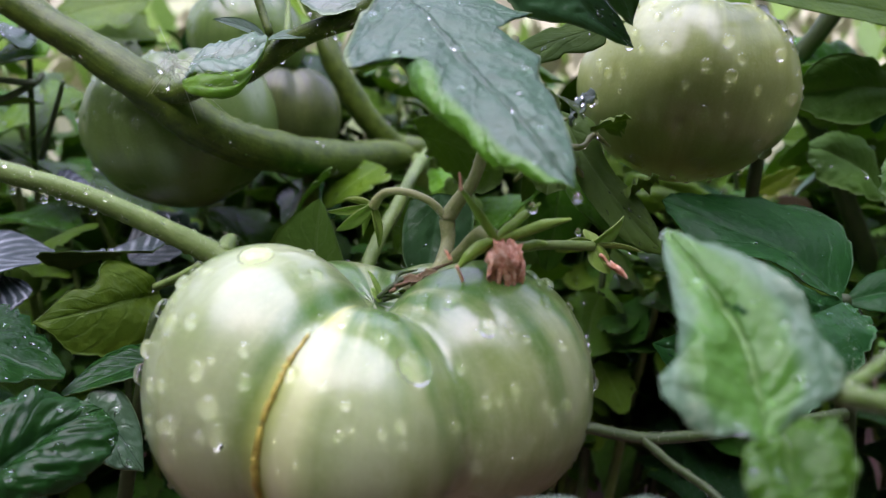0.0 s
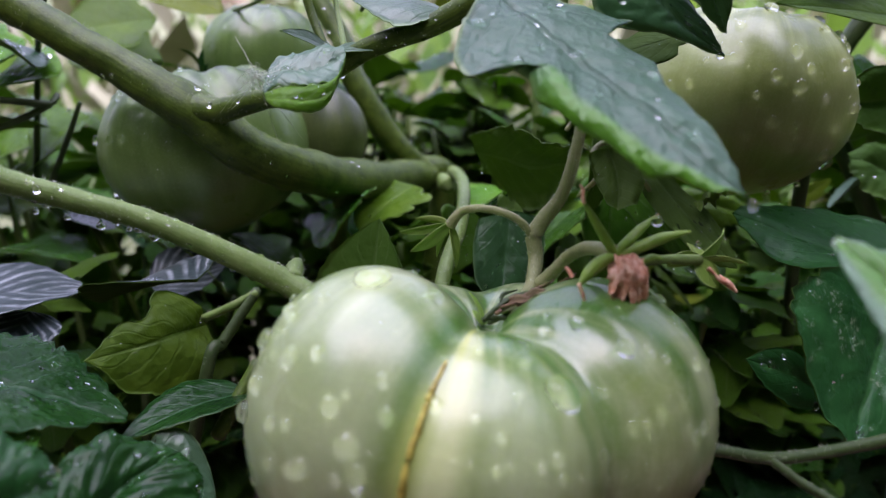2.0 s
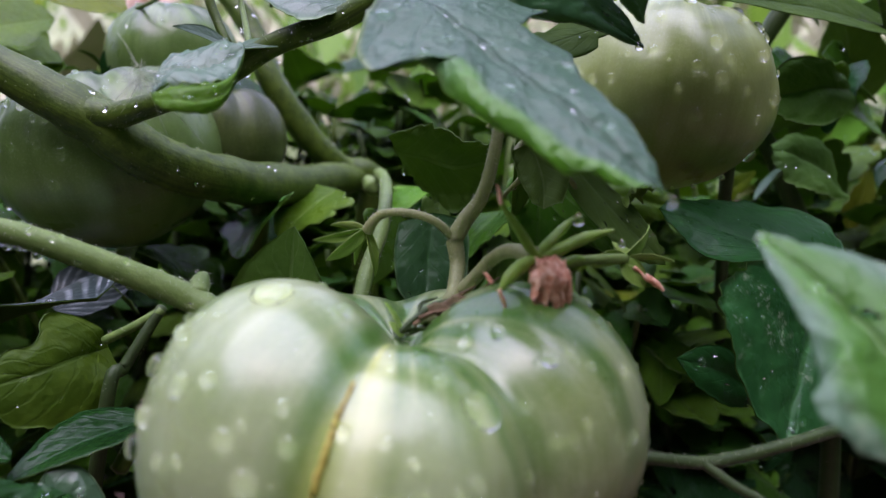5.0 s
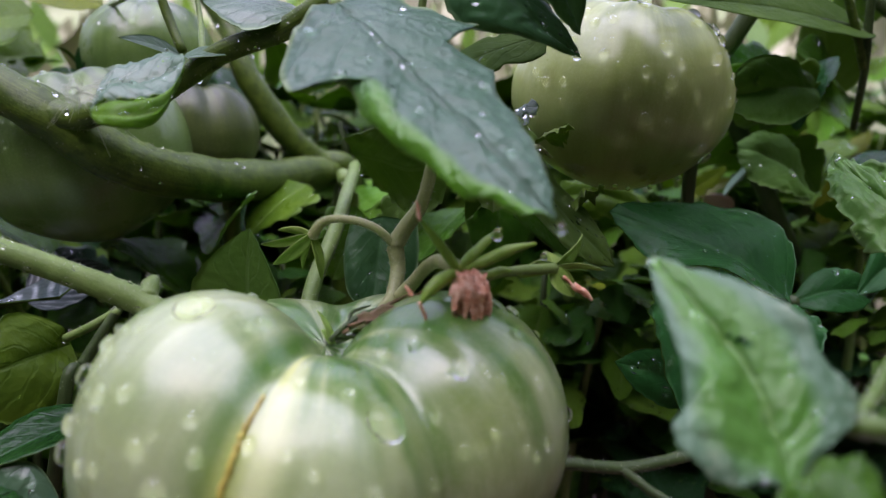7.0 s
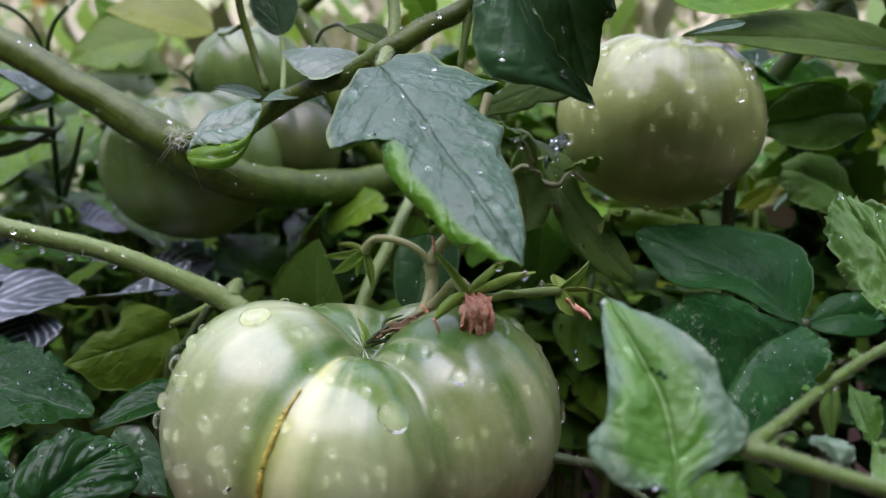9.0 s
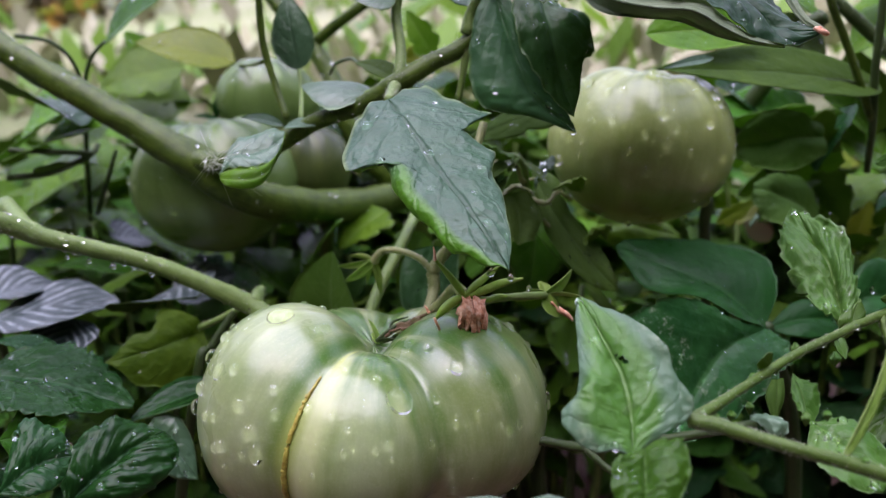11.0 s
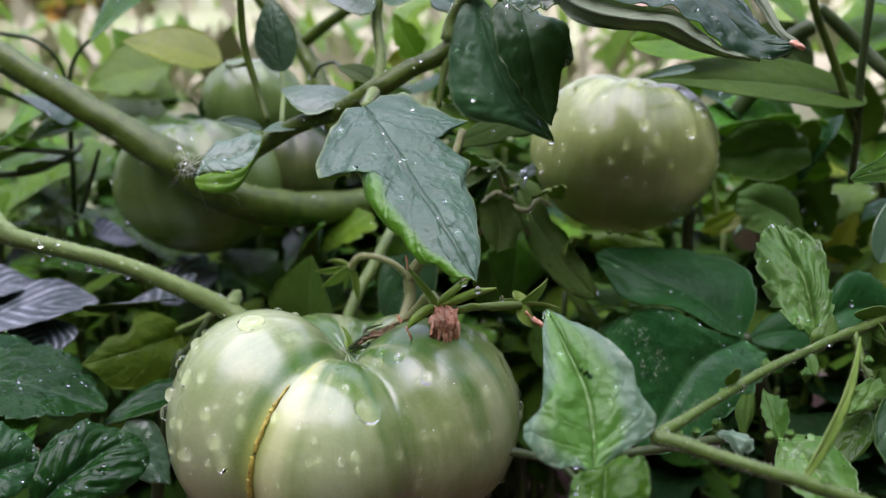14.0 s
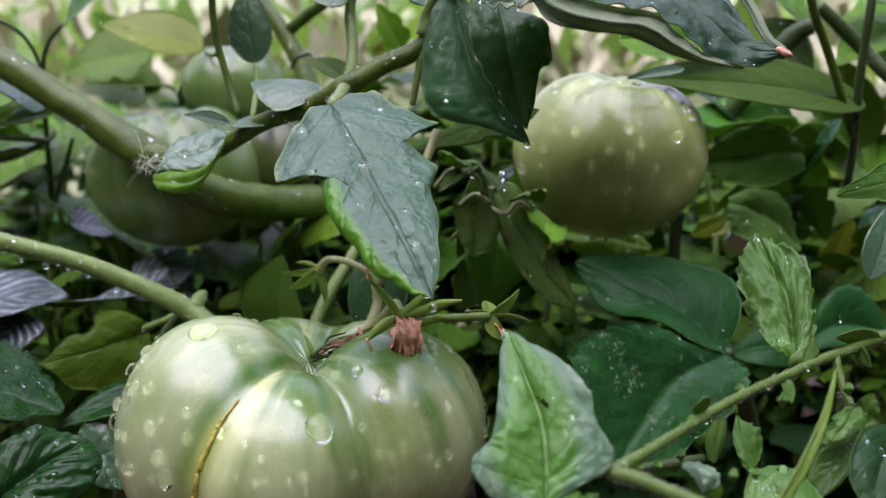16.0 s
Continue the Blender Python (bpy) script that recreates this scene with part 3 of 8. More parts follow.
    me = mesh_of("leaf", verts, faces, uvs, [M[upper], M[lower]] + [M["water"]] * (beads > 0), slots)
    return me, p.reshape(rows + 1, g, 3), nr


def dew(ob, p, nr, drops, drop_size, seed):
    """Beads of rain over a leaf's grid, in one mesh."""
    rnd = random.Random(seed * 13 + 5)
    vv, ff = [], []
    for j in range(int(drops * 1.7)):
        i, k = rnd.randrange(2, p.shape[0] - 3), rnd.randrange(1, p.shape[1] - 2)
        o = p[i, k] * 0.5 + p[i + 1, k + 1] * 0.5
        nn = np.cross(p[i + 1, k] - p[i, k], p[i, k + 1] - p[i, k])
        if np.linalg.norm(nn) < 1e-12:
            continue
        nn /= np.linalg.norm(nn)
        if nn @ nr < 0:
            nn = -nn
        a, c = bead(o, nn, drop_size * (0.35 + rnd.random() ** 3 * 1.0), 0.8, 1.0 + 0.3 * rnd.random(), j, 8, 4)
        ff += [tuple(q + len(vv) for q in z) for z in c]
        vv += a
    d = attach("dew", mesh_of("dew", vv, ff, None, [M["water"]]), ob, kind="stuff")
    d.visible_shadow = False


def leaf(parent, base, tip, edge, drops=0, drop_size=0.0011, name="leaf", label="", hang=None, **kw):
    me, p, nr = leaf_mesh(base, tip, edge, **kw)
    ob = attach(name, me, parent, label)
    if drops:
        dew(ob, p, nr, drops, drop_size, kw.get("seed", 0))
    if hang:
        drop_part(ob, hanging(hang, drop_size))
    return ob


def sheet(parent, one, mid, two, upper="mid", lower="under", rows=44, cols=9, belly=0.1, wave=0.04, quilt=0.02, cut=0.0, cuts=12, seed=0, drops=0, drop_size=0.0011, name="leaf", label="", thick=0.0003, flip=False, holes=()):
    """A leaf stretched between its midrib and two margins, each a curve through a few knots; cut: how deep the margin is toothed."""
    a, c, b = (spline(q, rows + 1) for q in (one, mid, two))
    half = max(np.linalg.norm(a - c, axis=1).max(), np.linalg.norm(b - c, axis=1).max())
    nr = np.cross(c[-1] - c[0], a[rows // 2] - b[rows // 2])
    nr /= np.linalg.norm(nr)
    if (nr @ np.array((0.0, -0.5, 1.0)) < 0) != flip:
        nr = -nr
    rnd = [random.Random(seed * 17 + i).random() for i in range(29)]
    g, v, uv = 2 * cols + 1, [], []
    for i in range(rows + 1):
        u = i / rows
        for k in range(g):
            q = (k - cols) / cols
            w, f = (a if q >= 0 else b)[i] - c[i], u * cuts + (0.4 if q < 0 else 0.0)
            bite = 1 - cut * (1 - (f - math.floor(f))) * (0.5 + rnd[int(f) % 29]) * abs(q) ** 3
            x = np.linalg.norm(w) / max(half, 1e-6)
            p3 = Vector((u * 2.6 + seed * 3.1, q * x * 1.7, seed * 1.3))
            h = belly * half * x * (4 * abs(q) * (1 - abs(q))) + wave * half * (noise.noise(p3) + 0.9 * abs(q) ** 3 * noise.noise(p3 * 4.2))
            h -= quilt * half * x * (abs(math.sin(math.pi * (7 * (u - 0.3 * abs(q)) + 0.9 * noise.noise(p3 * 1.6)))) ** 3 * (1 - abs(q) ** 4) * (0.7 + noise.noise(p3 * 2.7)) + 1.2 * math.exp(-(q / 0.09) ** 2))
            v.append(c[i] + w * abs(q) * bite + nr * h)
            uv.append((u, 0.5 + 0.5 * q))
    quads = [(i * g + k, i * g + k + 1, (i + 1) * g + k + 1, (i + 1) * g + k) for i in range(rows) for k in range(g - 1)]
    gone = {c for c, (x, y) in enumerate(uv) if any(((x - a0) / r) ** 2 + ((y - b0) / r / 1.4) ** 2 < 1 for a0, b0, r in holes)}
    quads = [q for q in quads if not gone.intersection(q)]
    p = np.array(v)
    m = quads[len(quads) // 2]
    if np.cross(p[m[1]] - p[m[0]], p[m[3]] - p[m[0]]) @ nr < 0:
        quads = [q[::-1] for q in quads]
    n = len(v)
    faces = quads + [tuple(k + n for k in q[::-1]) for q in quads]
    rim = list(range(g)) + [i * g + g - 1 for i in range(1, rows + 1)] + [rows * g + k for k in range(g - 2, -1, -1)] + [i * g for i in range(rows - 1, 0, -1)]
    faces += [(r, rim[(i + 1) % len(rim)], rim[(i + 1) % len(rim)] + n, r + n) for i, r in enumerate(rim)]
    me = mesh_of(name, v + [q - nr * thick for q in v], faces, uv + uv, [M[upper], M[lower]], [0] * len(quads) + [1] * (len(faces) - len(quads)))
    ob = attach(name, me, parent, label)
    if drops:
        dew(ob, p.reshape(rows + 1, g, 3), nr, drops, drop_size, seed)
    return ob


# ---- fruit ----
class Fruit:
    """A ribbed tomato: radii, valleys (turn in degrees, depth, width in degrees, fall of the crown), dimple at the stalk, lean."""

    def __init__(self, at, wide, deep, tall, valleys, lean=(0, 0, 0), dimple=0.3, seed=0, lump=0.02, full=0.78, crease=2.0):
        self.at, self.r, self.valleys, self.dimple, self.seed, self.lump, self.full = Vector(at), (wide, deep, tall), valleys, dimple, seed, lump, full
        self.crease = crease
        self.turn = Euler([radians(q) for q in lean]).to_matrix()

    def local(self, th, ph):
        c, s = math.cos(ph), math.sin(ph)
        top = max(0.0, s)
        r = abs(c) ** self.full if c > 0 else 0.0
        k, z = 1.0, math.copysign(abs(s) ** (0.6 + 0.41 * self.full), s)
        for a, d, w, drop in self.valleys:
            q = (th - radians(a) + math.pi) % (2 * math.pi) - math.pi
            g = math.exp(-(abs(q) / radians(w)) ** (self.crease if w < 13 else 2.0))
            k -= d * g * (0.38 + 0.82 * top)
            z -= drop * g * top * min(1.0, r * 1.6)
        z -= self.dimple * math.exp(-(r / 0.34) ** 2) * (2.0 if s > 0 else 0.35)
        d = Vector((math.cos(th) * c, math.sin(th) * c, s))
        k += self.lump * noise.noise(d * 1.7 + Vector((self.seed, 0, 0)))
        return Vector((math.cos(th) * r * k * self.r[0], math.sin(th) * r * k * self.r[1], z * self.r[2]))

    def spot(self, th, ph, lift=0.0):
        """The place and normal at a turn and height, in degrees."""
        a, b = radians(th), radians(ph)
        p, e = self.local(a, b), 0.01
        n = (self.local(a + e, b) - p).cross(self.local(a, b + e) - p).normalized()
        p, n = self.at + self.turn @ p, self.turn @ n
        return p + n * lift, n

    def mesh(self, mat, m=128, k=72):
        v, uv = [], []
        for j in range(k + 1):
            ph = math.pi / 2 - math.pi * j / k
            for i in range(m):
                v.append(self.at + self.turn @ self.local(2 * math.pi * i / m, ph))
                uv.append((i / m, 1 - j / k))
        f = [(j * m + i, (j + 1) * m + i, (j + 1) * m + (i + 1) % m, j * m + (i + 1) % m) for j in range(k) for i in range(m)]
        return mesh_of("skin", v, f, uv, [M[mat]])


class LobedFruit(Fruit):
    """A beefsteak tomato: full lobes (centre and radii, each) that meet in sharp creases round a sunken stalk."""

    def __init__(self, at, wide, deep, tall, lobes, creases, seed=0, lump=0.02):
        self.at, self.r, self.seed, self.lump, self.turn = Vector(at), (wide, deep, tall), seed, lump, Matrix.Identity(3)
        self.lobes, self.creases = [(Vector(c), Vector(r)) for c, r in lobes], creases

    def way(self, th, ph):
        c, s = max(0.0, math.cos(ph)), math.sin(ph)
        return Vector((math.cos(th) * c ** 0.78 * self.r[0], math.sin(th) * c ** 0.78 * self.r[1], math.copysign(abs(s) ** 0.92, s) * self.r[2])).normalized()

    def reach(self, k, d):
        c, r = self.lobes[k]
        a = Vector((d.x / r.x, d.y / r.y, d.z / r.z))
        b = Vector((-c.x / r.x, -c.y / r.y, -c.z / r.z))
        q = a.dot(b) ** 2 - a.dot(a) * (b.dot(b) - 1)
        return max(0.0, (-a.dot(b) + math.sqrt(q)) / a.dot(a)) if q > 0 else 0.0

    def local(self, th, ph):
        d = self.way(th, ph)
        t = sum((self.reach(k, d) * 50) ** 28 for k in range(len(self.lobes))) ** (1 / 28) / 51
        rib = 0.010 * math.sin(7 * th + 1.3) * max(0.0, math.cos(ph)) + 0.006 * math.sin(13 * th)
        return d * t * (1 + rib + self.lump * noise.noise(d * 1.7 + Vector((self.seed, 0, 0))))

    def crease(self, one, two, lo, hi, ph):
        """The turn, in degrees, at which two lobes meet at a height."""
        for _ in range(30):
            m = (lo + hi) / 2
            d = self.way(radians(m), radians(ph))
            lo, hi = (m, hi) if self.reach(one, d) > self.reach(two, d) else (lo, m)
        return m

    def mesh(self, mat, m=128, k=72):
        me = Fruit.mesh(self, mat, m, k)
        uv, turn = me.uv_layers[0].data, []
        for j in range(k + 1):
            ph = min(62.0, max(-50.0, 90 - 180 * j / k))
            a, b = (self.crease(*c, ph) for c in self.creases)
            turn.append([(np.interp(360 * i / m - 360, [-360, -200, a, b, -5, 0], [-360, -200, -111, -64, -5, 0]) + 360) / 360 for i in range(m)])
        flat = np.array(turn).ravel()
        idx = np.empty(len(me.loops), dtype=np.int32)
        me.loops.foreach_get("vertex_index", idx)
        old = np.empty(len(me.loops) * 2, dtype=np.float32)
        uv.foreach_get("uv", old)
        old[0::2] = flat[idx]
        uv.foreach_set("uv", old)
        return me


def sprinkle(parent, fruit, count, turns, heights, size, seed):
    """Single drops over a part of a fruit."""
    rnd = random.Random(seed)
    for j in range(count):
        th, ph = rnd.uniform(*turns), rnd.uniform(*heights)
        p, n = fruit.spot(th, ph)
        s = size * (0.3 + 1.0 * rnd.random() ** 2.2)
        drop_part(parent, bead(p, n, s * 0.92, 0.85, 1.0 + 0.35 * rnd.random(), seed + j))


# ---- ground ----
def ground():
    n = 90
    v, f = [], []
    xs = [math.copysign(abs(q) ** 4 * 60 + abs(q) * 0.9, q) for q in np.linspace(-1, 1, n)]
    ys = [math.copysign(abs(q) ** 4 * 60 + abs(q) * 0.9, q) + 0.2 for q in np.linspace(-1, 1, n)]
    for y in ys:
        for x in xs:
            d = math.hypot(x, y - 0.2)
            h = 0.05 + 0.025 * noise.noise(Vector((x * 9, y * 9, 0))) + 0.012 * noise.noise(Vector((x * 31, y * 31, 2))) if d < 2.5 else 0.05
            u = min(1.0, max(0.0, (y - 0.9) / 7.0))
            v.append((x, y, h + 2.3 * u * u * (3 - 2 * u) * 0.75 + 0.35 * min(1.0, max(0.0, (y - 0.9) / 1.5))))
    f = [(j * n + i, j * n + i + 1, (j + 1) * n + i + 1, (j + 1) * n + i) for j in range(n - 1) for i in range(n - 1)]
    ob = new("ground", mesh_of("ground", v, f, None, [M["soil"]]))
    return tagged(ob, "damp dark garden soil running into pale grass", "ground", kind="structure")


ground()


# ---- the big ribbed tomato in the middle ----
big = thing("tomato", (-0.0165, 0.165, 0.2105), "large pale green ribbed beefsteak tomato wet with rain", "tomato", "tomatoes on the vine")
fat = LobedFruit((-0.0165, 0.166, 0.2422), 0.0532, 0.0495, 0.0332,
                 [((-0.0232, -0.0117, 0.0003), (0.0265, 0.0315, 0.0318)), ((-0.0018, -0.0235, -0.0040), (0.0250, 0.0245, 0.0240)), ((0.0258, -0.0050, -0.0025), (0.0272, 0.0280, 0.0290)),
                  ((-0.0120, 0.0160, -0.0020), (0.0290, 0.0290, 0.0245)), ((0.0150, 0.0190, -0.0030), (0.0280, 0.0270, 0.0240)), ((0.0, 0.0, -0.0070), (0.0300, 0.0300, 0.0170))],
                 ((0, 1, -160, -90), (1, 2, -90, -20)), 3)
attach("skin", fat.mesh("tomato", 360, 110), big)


def seam_turn(s):
    return fat.crease(0, 1, -160, -90, 38 - 88 * s)


# the corky seam down the crease
seam = [fat.spot(seam_turn(s), 38 - 88 * s, 0.0002)[0] for s in np.linspace(0, 1, 9)]
stalk(big, seam, [0.0003, 0.0005, 0.0006, 0.0007, 0.0007, 0.0007, 0.0006], mat="scar", n=60, seg=8, rough=0.9, name="corky_seam", label="yellow brown corky seam", seed=4)
rnd = random.Random(8)
for s in np.linspace(0.12, 0.95, 26):
    p, n = fat.spot(seam_turn(s) + rnd.uniform(-0.5, 0.5), 38 - 88 * s, 0.0006)
    vf = bead(p, n, rnd.uniform(0.0003, 0.0006), 0.5, 1.0, int(s * 99), 7, 3)
    attach("cork_bump", mesh_of("cork_bump", vf[0], vf[1], None, [M["scar"]]), big)
sprinkle(big, fat, 62, (-178, -116), (-40, 66), 0.0019, 11)
sprinkle(big, fat, 30, (-107, -64), (-30, 55), 0.0012, 12)
sprinkle(big, fat, 84, (-56, 8), (-48, 62), 0.0014, 13)
for th, ph, s, run in ((-136.3, 61.5, 0.0039, 1.0), (174, 70, 0.0014, 1.0), (-148, 42, 0.0014, 1.2), (-140, 32, 0.0019, 1.7), (-126, 20.5, 0.0018, 1.3), (-140, 11, 0.0014, 1.2), (-115, 19, 0.0016, 1.2), (-119.5, 2.5, 0.0020, 2.0), (-117, 29.5, 0.0015, 1.2),
                       (-57.5, 55.5, 0.0017, 1.1), (-74, 24.5, 0.0036, 1.15), (-82, 37, 0.0014, 1.0), (-47, 36.5, 0.0018, 1.6), (-95.5, 42.5, 0.0011, 1.2), (-79.5, 5.5, 0.0013, 1.3), (-83.5, 4, 0.0010, 1.2), (-79, 0, 0.0009, 1.2), (-57.5, 21, 0.0012, 1.2), (-51, 7.5, 0.0010, 1.4), (-63.5, 0, 0.0012, 1.4), (-167, 77, 0.0012, 1.0), (-96.5, 19.5, 0.0009, 1.3), (-51, 62, 0.0012, 1.0)):
    p, n = fat.spot(th, ph)
    drop_part(big, bead(p, n, s, 0.72 if s < 0.0038 else 0.5, run, int(s * 1e5)))
for th, ph, s in ((-12, -35, 0.0011), (-20, -42, 0.0008), (5, -20, 0.0009)):
    p, n = fat.spot(th, ph)
    drop_part(big, hanging(p + Vector((0, 0, 0.0006)), s))

# ---- the tomato behind, high up ----
back = thing("tomato", (0.083, 0.247, 0.280), "olive green tomato with rain drops hanging behind a leaf", "tomato", "tomatoes on the vine")
second = Fruit((0.0825, 0.249, 0.3125), 0.0362, 0.036, 0.0318, [(-140, 0.03, 16, 0.05), (-80, 0.02, 16, 0.04), (-30, 0.03, 18, 0.06), (40, 0.03, 16, 0.06), (100, 0.04, 16, 0.06), (160, 0.03, 16, 0.05)], (8, 8, 0), 0.12, 9, 0.05, 0.95)
attach("skin", second.mesh("tomato_b", 128, 72), back)
sprinkle(back, second, 90, (-170, -10), (-55, 65), 0.0019, 21)
for th, ph, s in ((-140, 4, 0.0015), (-93, 29.5, 0.0022), (-85, 21, 0.0016), (-124, 42, 0.0017), (-156, -14, 0.0014), (-86, -9, 0.0012), (-61, -8, 0.0013), (-63, 25, 0.0015)):
    p, n = second.spot(th, ph)
    drop_part(back, bead(p, n, s, 0.8, 1.3, int(s * 1e5)))
for th, ph, s in ((-100, -62, 0.0012), (-60, -60, 0.0010), (-40, -48, 0.0012), (-130, -55, 0.0009), (-80, -66, 0.0009)):
    p, n = second.spot(th, ph)
    drop_part(back, hanging(p + Vector((0, 0, 0.0006)), s))
p, n = second.spot(-90, 86)
blossom = [p + Vector((q * 0.002, 0.001 * (-1) ** q, 0.001 * (q % 2))) for q in range(-3, 4)]
stalk(back, blossom, [0.0006, 0.0014, 0.0016, 0.0012, 0.0015, 0.0008], mat="tomato_b", n=24, seg=8, name="blossom_scar", rough=0.5, seed=2)

# ---- two green tomatoes among the leaves ----
left = thing("tomato", (-0.104, 0.292, 0.268), "dull green tomato half hidden behind a thick stem", "tomato", "tomatoes on the vine")
third = Fruit((-0.1045, 0.293, 0.3000), 0.0385, 0.034, 0.0325, [(-150, 0.05, 12, 0.1), (-112, 0.06, 12, 0.1), (-68, 0.05, 12, 0.1), (-20, 0.05, 14, 0.1), (60, 0.06, 14, 0.1), (120, 0.05, 14, 0.1)], (4, -6, 0), 0.2, 5, 0.03, 0.9, 1.6)
attach("skin", third.mesh("tomato_c", 128, 64), left)
sprinkle(left, third, 80, (-178, -60), (-25, 65), 0.0017, 31)
little = thing("tomato", (-0.0855, 0.329, 0.316), "small round green tomato with a dark calyx above larger ones", "tomato", "tomatoes on the vine")
fourth = Fruit((-0.0870, 0.330, 0.3370), 0.0262, 0.024, 0.0218, [(-140, 0.04, 12, 0.06), (-95, 0.03, 12, 0.06), (-40, 0.05, 12, 0.08), (20, 0.04, 14, 0.06), (90, 0.04, 14, 0.06)], (6, 4, 0), 0.03, 6, 0.03, 0.95, 1.6)
attach("skin", fourth.mesh("tomato_c", 96, 48), little)
sprinkle(little, fourth, 20, (-170, -20), (10, 70), 0.0012, 33)
shaded = thing("tomato", (-0.066, 0.314, 0.283), "olive green ribbed tomato in the shade of a thick stem", "tomato", "tomatoes on the vine")
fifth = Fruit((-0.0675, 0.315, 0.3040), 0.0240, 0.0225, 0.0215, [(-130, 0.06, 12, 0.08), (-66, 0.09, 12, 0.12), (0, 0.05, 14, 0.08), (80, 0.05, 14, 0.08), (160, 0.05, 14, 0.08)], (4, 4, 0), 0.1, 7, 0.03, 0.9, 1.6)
# shade painted into the skin colour
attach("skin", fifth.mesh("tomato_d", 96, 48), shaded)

# ---- the vine ----
vine = thing("tomato_vine", (-0.02, 0.36, 0.05), "hairy green tomato vine with wet blue-green leaves", "plant")

stalk(vine, [(-0.1908, 0.2650, 0.3671), (-0.1691, 0.2620, 0.3532), (-0.1447, 0.2580, 0.3388), (-0.1211, 0.2550, 0.3246), (-0.0986, 0.2520, 0.3104), (-0.0814, 0.2580, 0.2966), (-0.0652, 0.2700, 0.2897), (-0.0467, 0.3000, 0.2850), (-0.0249, 0.3350, 0.2846), (-0.0121, 0.3520, 0.2844)], [0.006, 0.006, 0.006, 0.0062, 0.0076, 0.008, 0.008, 0.0078, 0.0072, 0.0045], n=70, seg=16, hair=900, seed=1, dew=110, rough=0.16)
stalk(vine, [(-0.0549, 0.2950, 0.2879), (-0.0550, 0.3000, 0.2739), (-0.0575, 0.3100, 0.2600), (-0.0581, 0.3300, 0.2286)], [0.004, 0.0035, 0.0035, 0.0035], n=20, hair=60, seed=2)
stalk(vine, [(-0.020, 0.360, 0.050), (-0.012, 0.355, 0.150), (-0.015, 0.352, 0.240), (-0.0098, 0.3500, 0.2827), (-0.0240, 0.3450, 0.2896), (-0.0378, 0.3380, 0.3059), (-0.0507, 0.3380, 0.3296), (-0.0562, 0.3450, 0.3473), (-0.0698, 0.3520, 0.3690), (-0.0918, 0.3600, 0.3960), (-0.1076, 0.3700, 0.4206)], [0.006, 0.006, 0.006, 0.006, 0.0062, 0.0058, 0.0054, 0.005, 0.0045, 0.004, 0.004], n=70, hair=500, seed=3, dew=60, rough=0.14)
stalk(vine, [(-0.0670, 0.3520, 0.3659), (-0.0543, 0.3450, 0.3734), (-0.0402, 0.3350, 0.3801), (-0.0219, 0.3200, 0.3880)], [0.0032, 0.003, 0.0028, 0.0025], n=20, hair=60, seed=4)
stalk(vine, [(-0.0973, 0.2500, 0.3109), (-0.0882, 0.2460, 0.3100), (-0.0733, 0.2360, 0.3126), (-0.0610, 0.2260, 0.3143), (-0.0404, 0.2140, 0.3243), (-0.0226, 0.2070, 0.3295), (-0.0097, 0.2010, 0.3358), (0.0019, 0.2030, 0.3424), (0.0115, 0.2060, 0.3467), (0.0194, 0.2060, 0.3531)], [0.0052, 0.004, 0.0032, 0.003, 0.003, 0.003, 0.0036, 0.003, 0.003, 0.0026], n=60, hair=700, seed=5, dew=40)
stalk(vine, [(-0.0080, 0.2000, 0.3366), (-0.0076, 0.2050, 0.3471), (-0.0091, 0.2100, 0.3588), (-0.0080, 0.2100, 0.3662)], [0.0022, 0.0018, 0.0018, 0.0016], mat='stem_pale', n=20, hair=160, seed=6)
stalk(vine, [(-0.0094, 0.1990, 0.3353), (-0.0099, 0.1900, 0.3328), (-0.0098, 0.1780, 0.3304)], [0.0022, 0.0016, 0.0012], mat='stem_pale', n=12, hair=200, seed=7)
stalk(vine, [(-0.0103, 0.2000, 0.3358), (-0.0156, 0.2050, 0.3350), (-0.0204, 0.2100, 0.3337)], [0.0014, 0.0012, 0.001], mat='stem_pale', n=10, hair=30, seed=8)
stalk(vine, [(-0.1394, 0.1700, 0.3012), (-0.1301, 0.1760, 0.2964), (-0.1242, 0.1800, 0.2922), (-0.1111, 0.1850, 0.2870), (-0.0954, 0.1900, 0.2811), (-0.0787, 0.1940, 0.2725), (-0.0616, 0.1960, 0.2629), (-0.0515, 0.1900, 0.2575)], [0.0034, 0.0032, 0.003, 0.0028, 0.0028, 0.003, 0.0035, 0.003], mat='stem_pale', n=60, seg=14, hair=1000, hair_len=0.001, seed=9, dew=90)
for x, y, z, s in ((-0.1115, 0.1860, 0.2835, 0.0009), (-0.1045, 0.1875, 0.2815, 0.0012), (-0.0985, 0.1890, 0.2800, 0.0008), (-0.0930, 0.1900, 0.2782, 0.0012), (-0.0860, 0.1920, 0.2755, 0.0009), (-0.0790, 0.1930, 0.2722, 0.0010), (-0.1180, 0.1850, 0.2850, 0.0008)):
    drop_part(vine, hanging((x, y, z), s))
stalk(vine, [(-0.0609, 0.1960, 0.2641), (-0.0606, 0.2000, 0.2665), (-0.0600, 0.2030, 0.2677)], [0.0026, 0.0024, 0.0012], mat='stem_pale', n=10, hair=40, seed=10)
stalk(vine, [(-0.1241, 0.1800, 0.2927), (-0.1340, 0.1900, 0.2941), (-0.1591, 0.2200, 0.2986)], [0.003, 0.003, 0.003], mat='stem_pale', n=10, hair=40, seed=11)
